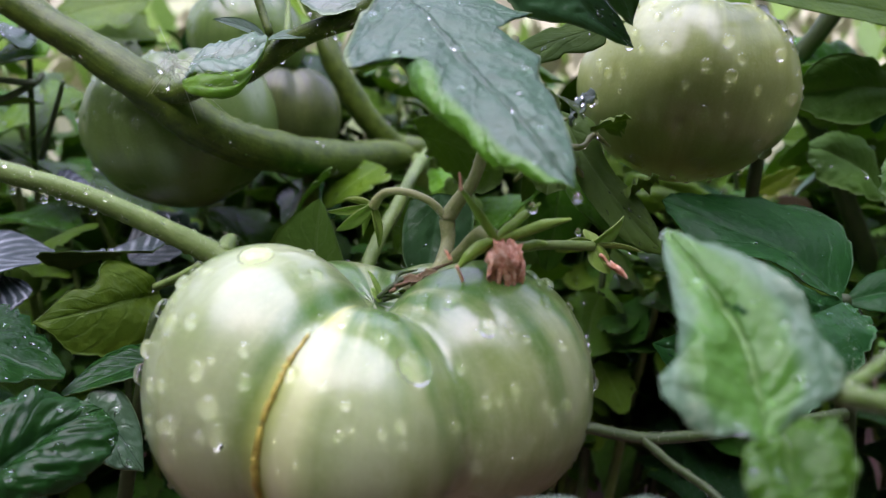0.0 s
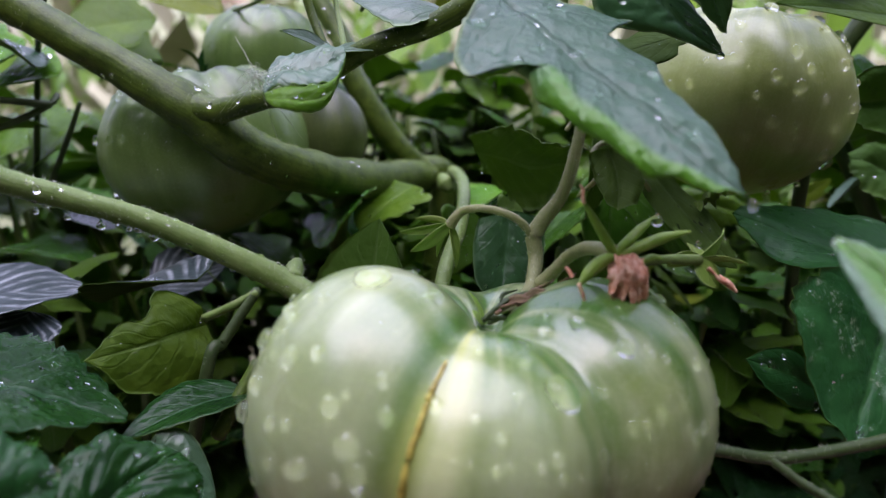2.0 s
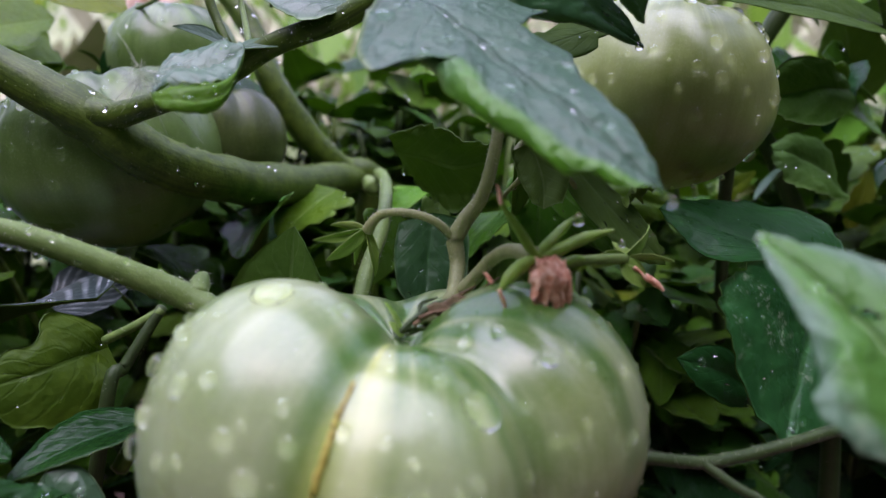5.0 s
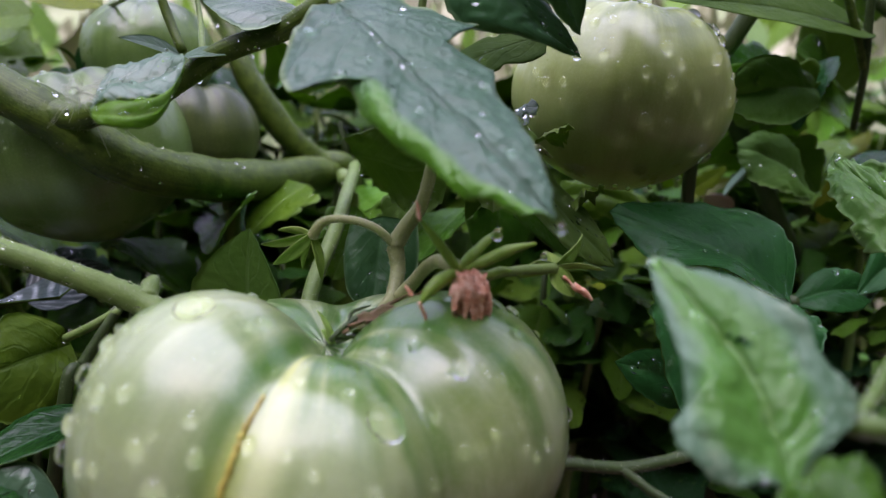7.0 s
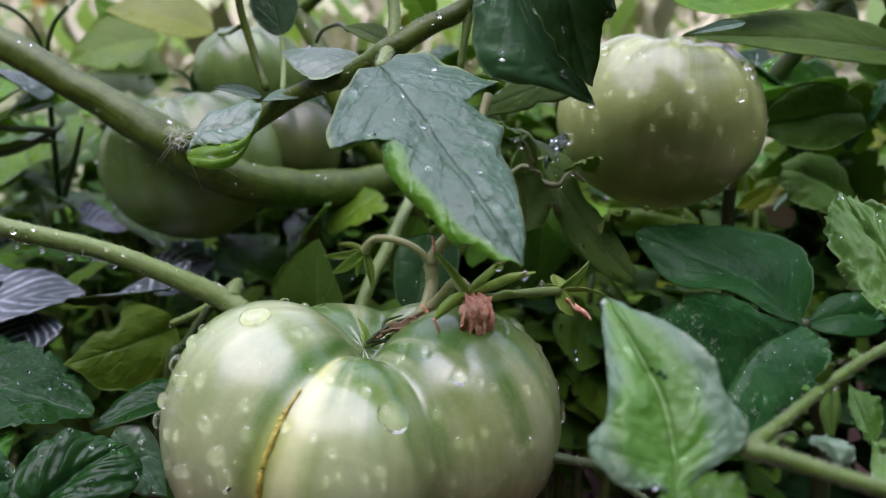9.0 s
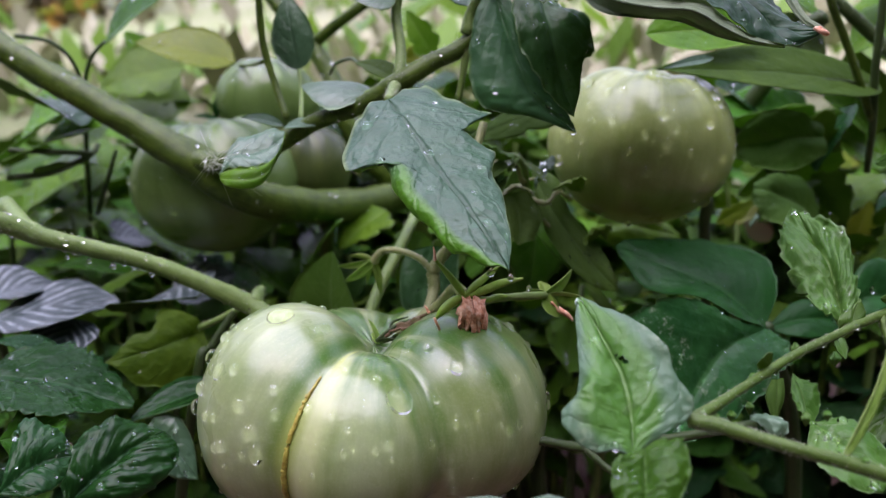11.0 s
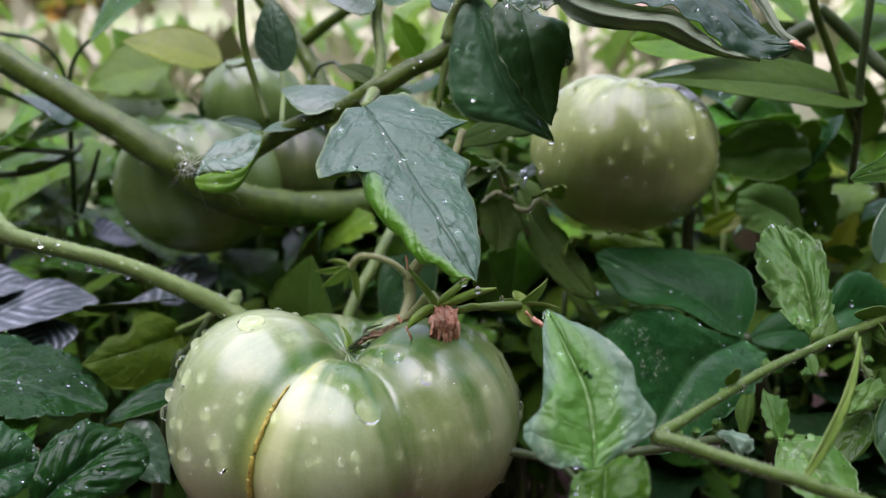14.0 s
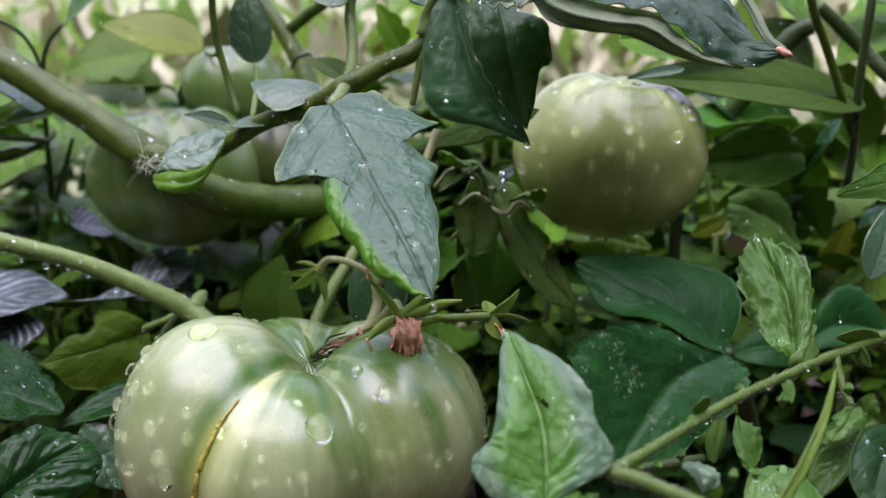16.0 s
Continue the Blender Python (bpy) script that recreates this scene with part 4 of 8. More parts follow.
# the fruit stalk, its side shoots and the withered flowers
stalk(vine, [(-0.0086, 0.1680, 0.2601), (-0.0046, 0.1740, 0.2614), (-0.0010, 0.1820, 0.2631), (0.0013, 0.1880, 0.2687), (0.0013, 0.1900, 0.2747), (0.0040, 0.1900, 0.2793), (0.0074, 0.1890, 0.2838), (0.0096, 0.1880, 0.2896), (0.0117, 0.1880, 0.2976), (0.0142, 0.1900, 0.3070), (0.0193, 0.2000, 0.3222)], [0.0016, 0.0017, 0.0018, 0.0019, 0.0022, 0.002, 0.0017, 0.0016, 0.0015, 0.0014, 0.0014], mat='stalk', n=60, hair=420, hair_len=0.0008, seed=12)
stalk(vine, [(0.0013, 0.1900, 0.2744), (-0.0007, 0.1900, 0.2768), (-0.0036, 0.1905, 0.2794), (-0.0079, 0.1920, 0.2811), (-0.0125, 0.1940, 0.2817), (-0.0160, 0.1970, 0.2809), (-0.0182, 0.1980, 0.2789), (-0.0194, 0.1990, 0.2769)], [0.0013, 0.0011, 0.001, 0.001, 0.001, 0.0011, 0.0013, 0.0015], mat='stalk', n=40, hair=260, hair_len=0.0008, seed=13)
stalk(vine, [(0.0004, 0.1820, 0.2630), (0.0040, 0.1800, 0.2670), (0.0074, 0.1770, 0.2715), (0.0092, 0.1680, 0.2744), (0.0106, 0.1600, 0.2750), (0.0116, 0.1560, 0.2748)], [0.0017, 0.0016, 0.0015, 0.0016, 0.0017, 0.0019], mat='stalk', n=24, hair=80, hair_len=0.0006, seed=14)
stalk(vine, [(-0.0239, 0.1920, 0.2517), (-0.0232, 0.1980, 0.2545), (-0.0198, 0.2100, 0.2643), (-0.0143, 0.2250, 0.2741), (-0.0101, 0.2550, 0.2828), (-0.0075, 0.3000, 0.2859), (-0.0060, 0.3520, 0.2860)], [0.0018, 0.0021, 0.0022, 0.0022, 0.0022, 0.0024, 0.003], mat='stem_pale', n=36, hair=200, seed=15)
stalk(vine, [(-0.0125, 0.3350, 0.2846), (-0.0102, 0.3320, 0.2812), (-0.0084, 0.3300, 0.2783)], [0.0022, 0.0044, 0.0024], mat='stem_pale', n=14, seg=12, seed=23, name='bud')
stalk(vine, [(-0.0153, 0.1640, 0.2595), (-0.0089, 0.1660, 0.2637), (-0.0017, 0.1720, 0.2642)], [0.0006, 0.0007199999999999999, 0.00023999999999999998], mat='stem_dark', n=16, seed=20, rough=0.6, name='dry_strand')
stalk(vine, [(-0.0125, 0.1640, 0.2609), (-0.0043, 0.1670, 0.2646), (0.0023, 0.1720, 0.2665)], [0.0005, 0.0006, 0.0002], mat='twig', n=16, seed=21, rough=0.6, name='dry_strand')
stalk(vine, [(-0.0141, 0.1640, 0.2589), (-0.0067, 0.1680, 0.2605), (-0.0023, 0.1720, 0.2626)], [0.0005, 0.0006, 0.0002], mat='stem_dark', n=16, seed=22, rough=0.6, name='dry_strand')
stalk(vine, [(-0.0113, 0.1640, 0.2623), (-0.0039, 0.1660, 0.2638), (0.0076, 0.1720, 0.2680)], [0.0004, 0.00048, 0.00016], mat='twig', n=16, seed=23, rough=0.6, name='dry_strand')
stalk(vine, [(-0.0107, 0.1640, 0.2617), (-0.0105, 0.1670, 0.2643), (-0.0062, 0.1720, 0.2645)], [0.0004, 0.00048, 0.00016], mat='stem_dark', n=16, seed=24, rough=0.6, name='dry_strand')
stalk(vine, [(-0.0076, 0.1640, 0.2627), (-0.0009, 0.1680, 0.2611), (0.0048, 0.1720, 0.2622)], [0.0003, 0.00035999999999999997, 0.00011999999999999999], mat='twig', n=16, seed=25, rough=0.6, name='dry_strand')
stalk(vine, [(-0.0138, 0.1640, 0.2601), (-0.0059, 0.1660, 0.2592), (-0.0037, 0.1720, 0.2601)], [0.0004, 0.00048, 0.00016], mat='stem_dark', n=16, seed=26, rough=0.6, name='dry_strand')
leaf(vine, (-0.0108, 0.1660, 0.2620), (-0.0036, 0.1640, 0.2633), (-0.0068, 0.1670, 0.2641), shape='sepal', rows=14, cols=3, upper='twig', lower='twig', name='dry_sepal', widths=(0.45, 0.4), seed=230, fold=0.6, wave=0.3, bend=0.15)
leaf(vine, (-0.0058, 0.1660, 0.2639), (0.0011, 0.1640, 0.2646), (-0.0024, 0.1670, 0.2657), shape='sepal', rows=14, cols=3, upper='twig', lower='twig', name='dry_sepal', widths=(0.45, 0.4), seed=231, fold=0.6, wave=0.3, bend=0.15)
leaf(vine, (-0.0090, 0.1660, 0.2604), (-0.0025, 0.1640, 0.2598), (-0.0050, 0.1670, 0.2609), shape='sepal', rows=14, cols=3, upper='twig', lower='twig', name='dry_sepal', widths=(0.45, 0.4), seed=232, fold=0.6, wave=0.3, bend=0.15)
stalk(vine, [(0.0116, 0.1560, 0.2746), (0.0095, 0.1555, 0.2779), (0.0067, 0.1540, 0.2821), (0.0037, 0.1520, 0.2863)], [0.0009, 0.0011, 0.0009, 0.0003], mat='flesh', n=18, seg=10, seed=40, name='sepal', rough=0.03)
stalk(vine, [(0.0116, 0.1560, 0.2746), (0.0144, 0.1570, 0.2769), (0.0182, 0.1590, 0.2797), (0.0218, 0.1600, 0.2821)], [0.0009, 0.0012, 0.0010, 0.0003], mat='flesh', n=18, seg=10, seed=41, name='sepal', rough=0.03)
stalk(vine, [(0.0116, 0.1560, 0.2746), (0.0161, 0.1570, 0.2755), (0.0224, 0.1580, 0.2776), (0.0282, 0.1570, 0.2790)], [0.0009, 0.0013, 0.0013, 0.0003], mat='flesh', n=18, seg=10, seed=42, name='sepal', rough=0.03)
stalk(vine, [(0.0116, 0.1560, 0.2746), (0.0081, 0.1550, 0.2731), (0.0054, 0.1540, 0.2711), (0.0031, 0.1530, 0.2687)], [0.0009, 0.0015, 0.0013, 0.0003], mat='flesh', n=18, seg=10, seed=43, name='sepal', rough=0.03)
stalk(vine, [(0.0116, 0.1560, 0.2746), (0.0175, 0.1580, 0.2728), (0.0219, 0.1610, 0.2729), (0.0270, 0.1640, 0.2710)], [0.0009, 0.0010, 0.0009, 0.0003], mat='flesh', n=18, seg=10, seed=44, name='sepal', rough=0.03)
stalk(vine, [(0.0038, 0.1520, 0.2858), (0.0037, 0.1525, 0.2882), (0.0034, 0.1530, 0.2895)], [0.0005, 0.0004, 0.00015], mat='dry', n=10, seg=6, seed=46, name='sepal_tip', rough=0.5)
stalk(vine, [(0.0030, 0.1520, 0.2695), (0.0042, 0.1525, 0.2660), (0.0044, 0.1530, 0.2630)], [0.0005, 0.0004, 0.00015], mat='dry', n=10, seg=6, seed=47, name='sepal_tip', rough=0.5)
stalk(vine, [(0.0017, 0.1520, 0.2709), (0.0009, 0.1525, 0.2722), (0.0004, 0.1530, 0.2729)], [0.0005, 0.0004, 0.00015], mat='dry', n=10, seg=6, seed=48, name='sepal_tip', rough=0.5)

wither = random.Random(3)
knot = Vector((0.0130, 0.1540, 0.2746))
cv, cf, cu = [], [], []
for j in range(17):
    for k in range(28):
        ph, w = math.pi * j / 16, 2 * math.pi * k / 28
        d = Vector((math.sin(ph) * math.cos(w), math.sin(ph) * math.sin(w), math.cos(ph)))
        crease = abs(noise.noise(Vector((d.x * 2.6, d.y * 2.6, d.z * 0.9 + 4.0)))) + 0.5 * abs(noise.noise(Vector((d.x * 6, d.y * 6, d.z * 2))))
        rr = 0.0038 * (0.72 + 0.75 * crease) * (1.0 - 0.25 * max(0.0, -d.z))
        cv.append(knot + Vector((0.0006, -0.0004, -0.0042)) + Vector((d.x * rr, d.y * rr, d.z * rr * 1.15)))
        cu.append((k / 28, j / 16))
cf = [(j * 28 + k, (j + 1) * 28 + k, (j + 1) * 28 + (k + 1) % 28, j * 28 + (k + 1) % 28) for j in range(16) for k in range(28)]
attach("withered_flower", mesh_of("withered_flower", cv, cf, cu, [M["dry"]]), vine, "rust brown crumpled withered flower")
for k in range(9):
    w = k * 2.4
    r, ln = wither.uniform(0.0010, 0.0022), wither.uniform(0.0080, 0.0135)
    o = knot + Vector((0.0014 * math.cos(w), 0.0014 * math.sin(w), wither.uniform(-0.001, 0.0008)))
    t = knot + Vector((0.0022 * math.cos(w) + 0.0010, 0.0022 * math.sin(w), -ln))
    e = (o + t) / 2 + Vector((r * math.cos(w + 1.0), r * math.sin(w + 1.0), 0.001))
    leaf(vine, o, t, e, shape="blade", rows=22, cols=4, upper="dry", lower="dry", fold=0.7, bend=0.16, wave=0.7, quilt=0.02, curl=0.2, twist=wither.uniform(-1.2, 1.2), seed=600 + k, name="withered_petal", label="rust brown withered petal")
for k in range(9):
    w = k * 0.7
    q = [knot + Vector((0.0024 * math.cos(w) * s + 0.0008 * h + wither.uniform(-0.0004, 0.0004), 0.0024 * math.sin(w) * s - 0.0006, -0.0185 * h * (0.75 + 0.05 * (k % 6)))) for h, s in ((0.1, 0.7), (0.4, 1.1), (0.7, 0.8), (0.9, 0.7), (1.0, 0.9))]
    stalk(vine, q, [0.0005, 0.0008, 0.0006, 0.0004, 0.0002], mat="dry", n=20, seg=6, rough=1.2, name="withered_petal", seed=60 + k)

leaf(vine, (0.0358, 0.1700, 0.2708), (0.0446, 0.1770, 0.2772), (0.0368, 0.1695, 0.2742), seed=50, fold=0.2, bend=0.1, shape='sepal', rows=12, cols=3, upper='sepal', lower='sepal', name='sepal', quilt=0.004)
leaf(vine, (0.0358, 0.1700, 0.2708), (0.0480, 0.1700, 0.2691), (0.0412, 0.1695, 0.2709), seed=51, fold=0.2, bend=0.1, shape='sepal', rows=12, cols=3, upper='sepal', lower='sepal', name='sepal', quilt=0.004)
leaf(vine, (0.0358, 0.1700, 0.2708), (0.0263, 0.1650, 0.2703), (0.0325, 0.1695, 0.2684), seed=52, fold=0.2, bend=0.1, shape='sepal', rows=12, cols=3, upper='sepal', lower='sepal', name='sepal', quilt=0.004)
leaf(vine, (0.0358, 0.1700, 0.2708), (0.0398, 0.1680, 0.2643), (0.0359, 0.1695, 0.2657), seed=53, fold=0.2, bend=0.1, shape='sepal', rows=12, cols=3, upper='sepal', lower='sepal', name='sepal', quilt=0.004)
leaf(vine, (0.0358, 0.1700, 0.2708), (0.0352, 0.1750, 0.2738), (0.0331, 0.1695, 0.2722), seed=54, fold=0.2, bend=0.1, shape='sepal', rows=12, cols=3, upper='sepal', lower='sepal', name='sepal', quilt=0.004)
for k in range(4):
    stalk(vine, [(0.0375, 0.1685, 0.2690), (0.0400 + 0.0006 * k, 0.1675, 0.2665 - 0.0004 * k), (0.0425 + 0.0004 * k, 0.1670, 0.2652 - 0.0006 * k)], [0.0005, 0.0007, 0.0003], mat="dry", n=10, seg=6, rough=0.8, name="withered_petal", seed=75 + k)

stalk(vine, [(0.0146, 0.1570, 0.2721), (0.0230, 0.1620, 0.2723), (0.0358, 0.1700, 0.2708)], [0.0012, 0.001, 0.0013], mat='stem_pale', n=14, seed=16)
leaf(vine, (-0.0195, 0.1990, 0.2772), (-0.0329, 0.2030, 0.2751), (-0.0264, 0.2005, 0.2775), seed=55, fold=0.35, bend=0.08, shape='sepal', rows=12, cols=3, upper='sepal', lower='sepal', name='sepal', quilt=0.004)
leaf(vine, (-0.0195, 0.1990, 0.2772), (-0.0301, 0.2000, 0.2701), (-0.0242, 0.2005, 0.2716), seed=56, fold=0.35, bend=0.08, shape='sepal', rows=12, cols=3, upper='sepal', lower='sepal', name='sepal', quilt=0.004)
leaf(vine, (-0.0195, 0.1990, 0.2772), (-0.0285, 0.2030, 0.2784), (-0.0243, 0.2005, 0.2791), seed=57, fold=0.35, bend=0.08, shape='sepal', rows=12, cols=3, upper='sepal', lower='sepal', name='sepal', quilt=0.004)
leaf(vine, (-0.0195, 0.1990, 0.2772), (-0.0181, 0.2000, 0.2651), (-0.0175, 0.2005, 0.2712), seed=58, fold=0.35, bend=0.08, shape='sepal', rows=12, cols=3, upper='sepal', lower='sepal', name='sepal', quilt=0.004)
leaf(vine, (-0.0195, 0.1990, 0.2772), (-0.0228, 0.2030, 0.2677), (-0.0223, 0.2005, 0.2722), seed=59, fold=0.35, bend=0.08, shape='sepal', rows=12, cols=3, upper='sepal', lower='sepal', name='sepal', quilt=0.004)
leaf(vine, (-0.0147, 0.1660, 0.2580), (-0.0180, 0.1680, 0.2653), (-0.0170, 0.1660, 0.2618), seed=65, fold=0.3, shape='sepal', rows=12, cols=3, upper='sepal', lower='sepal', name='sepal', quilt=0.004)
leaf(vine, (-0.0149, 0.1660, 0.2580), (-0.0172, 0.1680, 0.2609), (-0.0171, 0.1660, 0.2594), seed=66, fold=0.3, shape='sepal', rows=12, cols=3, upper='sepal', lower='sepal', name='sepal', quilt=0.004)
leaf(vine, (-0.0103, 0.1660, 0.2608), (-0.0068, 0.1680, 0.2571), (-0.0078, 0.1660, 0.2600), seed=67, fold=0.3, shape='sepal', rows=12, cols=3, upper='sepal', lower='sepal', name='sepal', quilt=0.004)
leaf(vine, (-0.0160, 0.1660, 0.2562), (-0.0119, 0.1680, 0.2537), (-0.0135, 0.1660, 0.2560), seed=68, fold=0.3, shape='sepal', rows=12, cols=3, upper='sepal', lower='sepal', name='sepal', quilt=0.004)
leaf_one = from_knots([(0.0, 0.0), (0.0, 0.25), (0.07, 0.51), (0.11, 0.67), (0.21, 0.84), (0.32, 1.0), (0.33, 0.8), (0.33, 0.57), (0.46, 0.65), (0.57, 0.61), (0.67, 0.56), (0.76, 0.49), (0.83, 0.4), (0.9, 0.25), (0.96, 0.14), (1.0, 0.0)],
    [(0.0, 0.0), (-0.05, 0.27), (-0.05, 0.51), (-0.01, 0.66), (0.1, 0.78), (0.22, 0.99), (0.24, 0.69), (0.26, 0.51), (0.33, 0.68), (0.42, 0.77), (0.48, 0.63), (0.53, 0.56), (0.63, 0.49), (0.74, 0.37), (0.84, 0.26), (0.93, 0.13), (1.0, 0.0)])
# leaves of the vine
leaf(vine, (-0.0098, 0.1770, 0.3308), (0.0224, 0.1230, 0.2883), (-0.0212, 0.1510, 0.3125), margins=leaf_one, upper='lobe', lower='bright', fold=-0.08, bend=0.03, curl=0.08, roll=(-85, -35), roll_from=0.45, wave=0.09, quilt=0.012, scallop=0.09, seed=1, rows=100, cols=16, drops=14, drop_size=0.0015, widths=(1.0, 1.15), label='large blue-green lobed leaf with rain drops')
sheet(vine, [(-0.0640, 0.1840, 0.3125), (-0.0629, 0.1960, 0.3193), (-0.0571, 0.1990, 0.3211), (-0.0501, 0.1980, 0.3224), (-0.0449, 0.1920, 0.3207)], [(-0.0635, 0.1810, 0.3113), (-0.0594, 0.1860, 0.3152), (-0.0536, 0.1870, 0.3159), (-0.0483, 0.1890, 0.3177), (-0.0447, 0.1900, 0.3197)], [(-0.0630, 0.1785, 0.3099), (-0.0572, 0.1765, 0.3114), (-0.0515, 0.1775, 0.3114), (-0.0470, 0.1810, 0.3134), (-0.0446, 0.1880, 0.3187)], upper='blue', lower='bright', belly=0.15, wave=0.12, quilt=0.05, seed=2, drops=12, rows=36, cols=9, label='small bent leaf under a fine web')
sheet(vine, [(-0.0631, 0.1788, 0.3101), (-0.0573, 0.1768, 0.3116), (-0.0515, 0.1778, 0.3115), (-0.0470, 0.1813, 0.3136), (-0.0446, 0.1883, 0.3189)], [(-0.0621, 0.1755, 0.3086), (-0.0573, 0.1730, 0.3085), (-0.0523, 0.1740, 0.3082), (-0.0475, 0.1780, 0.3104), (-0.0451, 0.1870, 0.3171)], [(-0.0616, 0.1745, 0.3080), (-0.0583, 0.1715, 0.3064), (-0.0529, 0.1725, 0.3057), (-0.0483, 0.1770, 0.3078), (-0.0454, 0.1870, 0.3162)], upper='bright', lower='bright', belly=0.25, wave=0.12, seed=270, drops=4, rows=30, cols=6)
leaf(vine, (-0.0506, 0.2120, 0.3243), (-0.0618, 0.2000, 0.3270), (-0.0565, 0.2080, 0.3276), shape='ovate', upper='blue', lower='under', seed=3, rows=14, cols=4)
leaf(vine, (-0.0509, 0.2150, 0.3235), (-0.0385, 0.2100, 0.3231), (-0.0455, 0.2170, 0.3252), shape='ovate', upper='blue', lower='under', seed=4, rows=14, cols=4)
leaf(vine, (-0.0200, 0.2100, 0.3341), (-0.0441, 0.2150, 0.3373), (-0.0344, 0.2250, 0.3411), shape='ovate', upper='blue', lower='mid', fold=-0.1, curl=0.2, seed=5)
leaf(vine, (-0.0511, 0.2450, 0.3452), (-0.0549, 0.2500, 0.3747), (-0.0442, 0.2460, 0.3591), shape='ovate', upper='blue', lower='mid', fold=-0.1, seed=6, widths=(1, 1.1))
stalk(vine, [(-0.0511, 0.2450, 0.3452), (-0.0496, 0.2400, 0.3373), (-0.0471, 0.2250, 0.3255)], [0.0007, 0.0008, 0.001], mat='stem_pale', n=10, seed=17)
leaf(vine, (-0.0090, 0.2100, 0.3663), (-0.0251, 0.2050, 0.3651), (-0.0156, 0.2000, 0.3594), shape='ovate', upper='blue', lower='under', fold=-0.1, seed=7, drops=6)
leaf(vine, (-0.0089, 0.2100, 0.3681), (-0.0157, 0.2100, 0.3830), (-0.0182, 0.2050, 0.3750), shape='lobed', upper='blue', lower='under', seed=8, drops=4)
leaf(vine, (-0.0074, 0.2100, 0.3677), (0.0137, 0.2000, 0.3700), (0.0042, 0.2000, 0.3628), shape='ovate', upper='blue', lower='under', fold=-0.1, seed=9, drops=4)
leaf(vine, (-0.0069, 0.2100, 0.3699), (-0.0002, 0.2100, 0.3860), (0.0041, 0.2100, 0.3767), shape='ovate', upper='blue', lower='under', seed=10)
leaf(vine, (0.0101, 0.2150, 0.3680), (0.0216, 0.2050, 0.3597), (0.0199, 0.2100, 0.3669), shape='ovate', upper='slate', lower='under', seed=11, drops=5)
leaf(vine, (-0.0082, 0.2050, 0.3373), (-0.0266, 0.2300, 0.3455), (-0.0166, 0.2100, 0.3378), shape='ovate', upper='olive', lower='olive', seed=12)
stalk(vine, [(-0.0436, 0.2700, 0.3449), (-0.0389, 0.2600, 0.3482), (-0.0311, 0.2500, 0.3490), (-0.0260, 0.2350, 0.3453)], [0.0007, 0.0007, 0.0007, 0.0006], mat='stem_dark', n=14, seed=18)
leaf(vine, (-0.0002, 0.3000, 0.3522), (-0.0118, 0.3000, 0.3731), (0.0009, 0.3000, 0.3650), shape='lobed', upper='bright', lower='bright', seed=13)
leaf(vine, (-0.0062, 0.3100, 0.3550), (-0.0167, 0.3100, 0.3528), (-0.0092, 0.3100, 0.3493), shape='ovate', upper='yellow', lower='yellow', seed=14, rows=12, cols=4)
stalk(vine, [(0.0152, 0.2060, 0.3518), (0.0169, 0.2050, 0.3590), (0.0218, 0.2000, 0.3653), (0.0311, 0.1970, 0.3679)], [0.003, 0.0022, 0.0018, 0.0015], mat='stem_pale', n=16, hair=150, seed=19)
stalk(vine, [(0.0151, 0.2060, 0.3499), (0.0132, 0.2050, 0.3406), (0.0112, 0.2050, 0.3303)], [0.0018, 0.0012, 0.001], mat='stem_pale', n=12, hair=60, seed=21)
leaf(vine, (0.0525, 0.2150, 0.3287), (0.0124, 0.2250, 0.3148), (0.0320, 0.2150, 0.3155), shape='lobed', upper='olive', lower='olive', fold=-0.1, seed=17, drops=6, widths=(1, 0.9))
sheet(vine, [(0.0229, 0.2030, 0.3675), (0.0175, 0.1980, 0.3581), (0.0146, 0.1940, 0.3436), (0.0155, 0.1910, 0.3327), (0.0204, 0.1900, 0.3264), (0.0347, 0.1880, 0.3234), (0.0480, 0.1866, 0.3186)], [(0.0229, 0.2030, 0.3675), (0.0269, 0.1970, 0.3523), (0.0333, 0.1900, 0.3338), (0.0402, 0.1880, 0.3255), (0.0480, 0.1866, 0.3186)], [(0.0229, 0.2030, 0.3675), (0.0308, 0.1990, 0.3577), (0.0357, 0.1950, 0.3428), (0.0415, 0.1910, 0.3317), (0.0456, 0.1880, 0.3244), (0.0480, 0.1866, 0.3186)], upper='deep', lower='olive', belly=0.12, wave=0.06, quilt=0.04, cut=0.05, cuts=9, rows=60, cols=12, seed=15, drops=14, label='dark hanging leaf with a drop at its tip')
sheet(vine, [(0.0373, 0.1970, 0.3645), (0.0292, 0.1910, 0.3598), (0.0288, 0.1870, 0.3512), (0.0325, 0.1840, 0.3405), (0.0390, 0.1830, 0.3302), (0.0465, 0.1835, 0.3233)], [(0.0373, 0.1970, 0.3645), (0.0398, 0.1870, 0.3507), (0.0428, 0.1840, 0.3367), (0.0465, 0.1835, 0.3233)], [(0.0373, 0.1970, 0.3645), (0.0442, 0.1940, 0.3574), (0.0511, 0.1910, 0.3548), (0.0540, 0.1900, 0.3431), (0.0501, 0.1880, 0.3397), (0.0486, 0.1850, 0.3304), (0.0465, 0.1835, 0.3233)], upper='deep', lower='under', belly=0.15, wave=0.12, quilt=0.04, cut=0.05, cuts=9, rows=60, cols=12, seed=16, drops=16, label='dark green leaf hanging before a tomato')
drop_part(vine, hanging((0.0468, 0.1866, 0.3201), 0.0011))
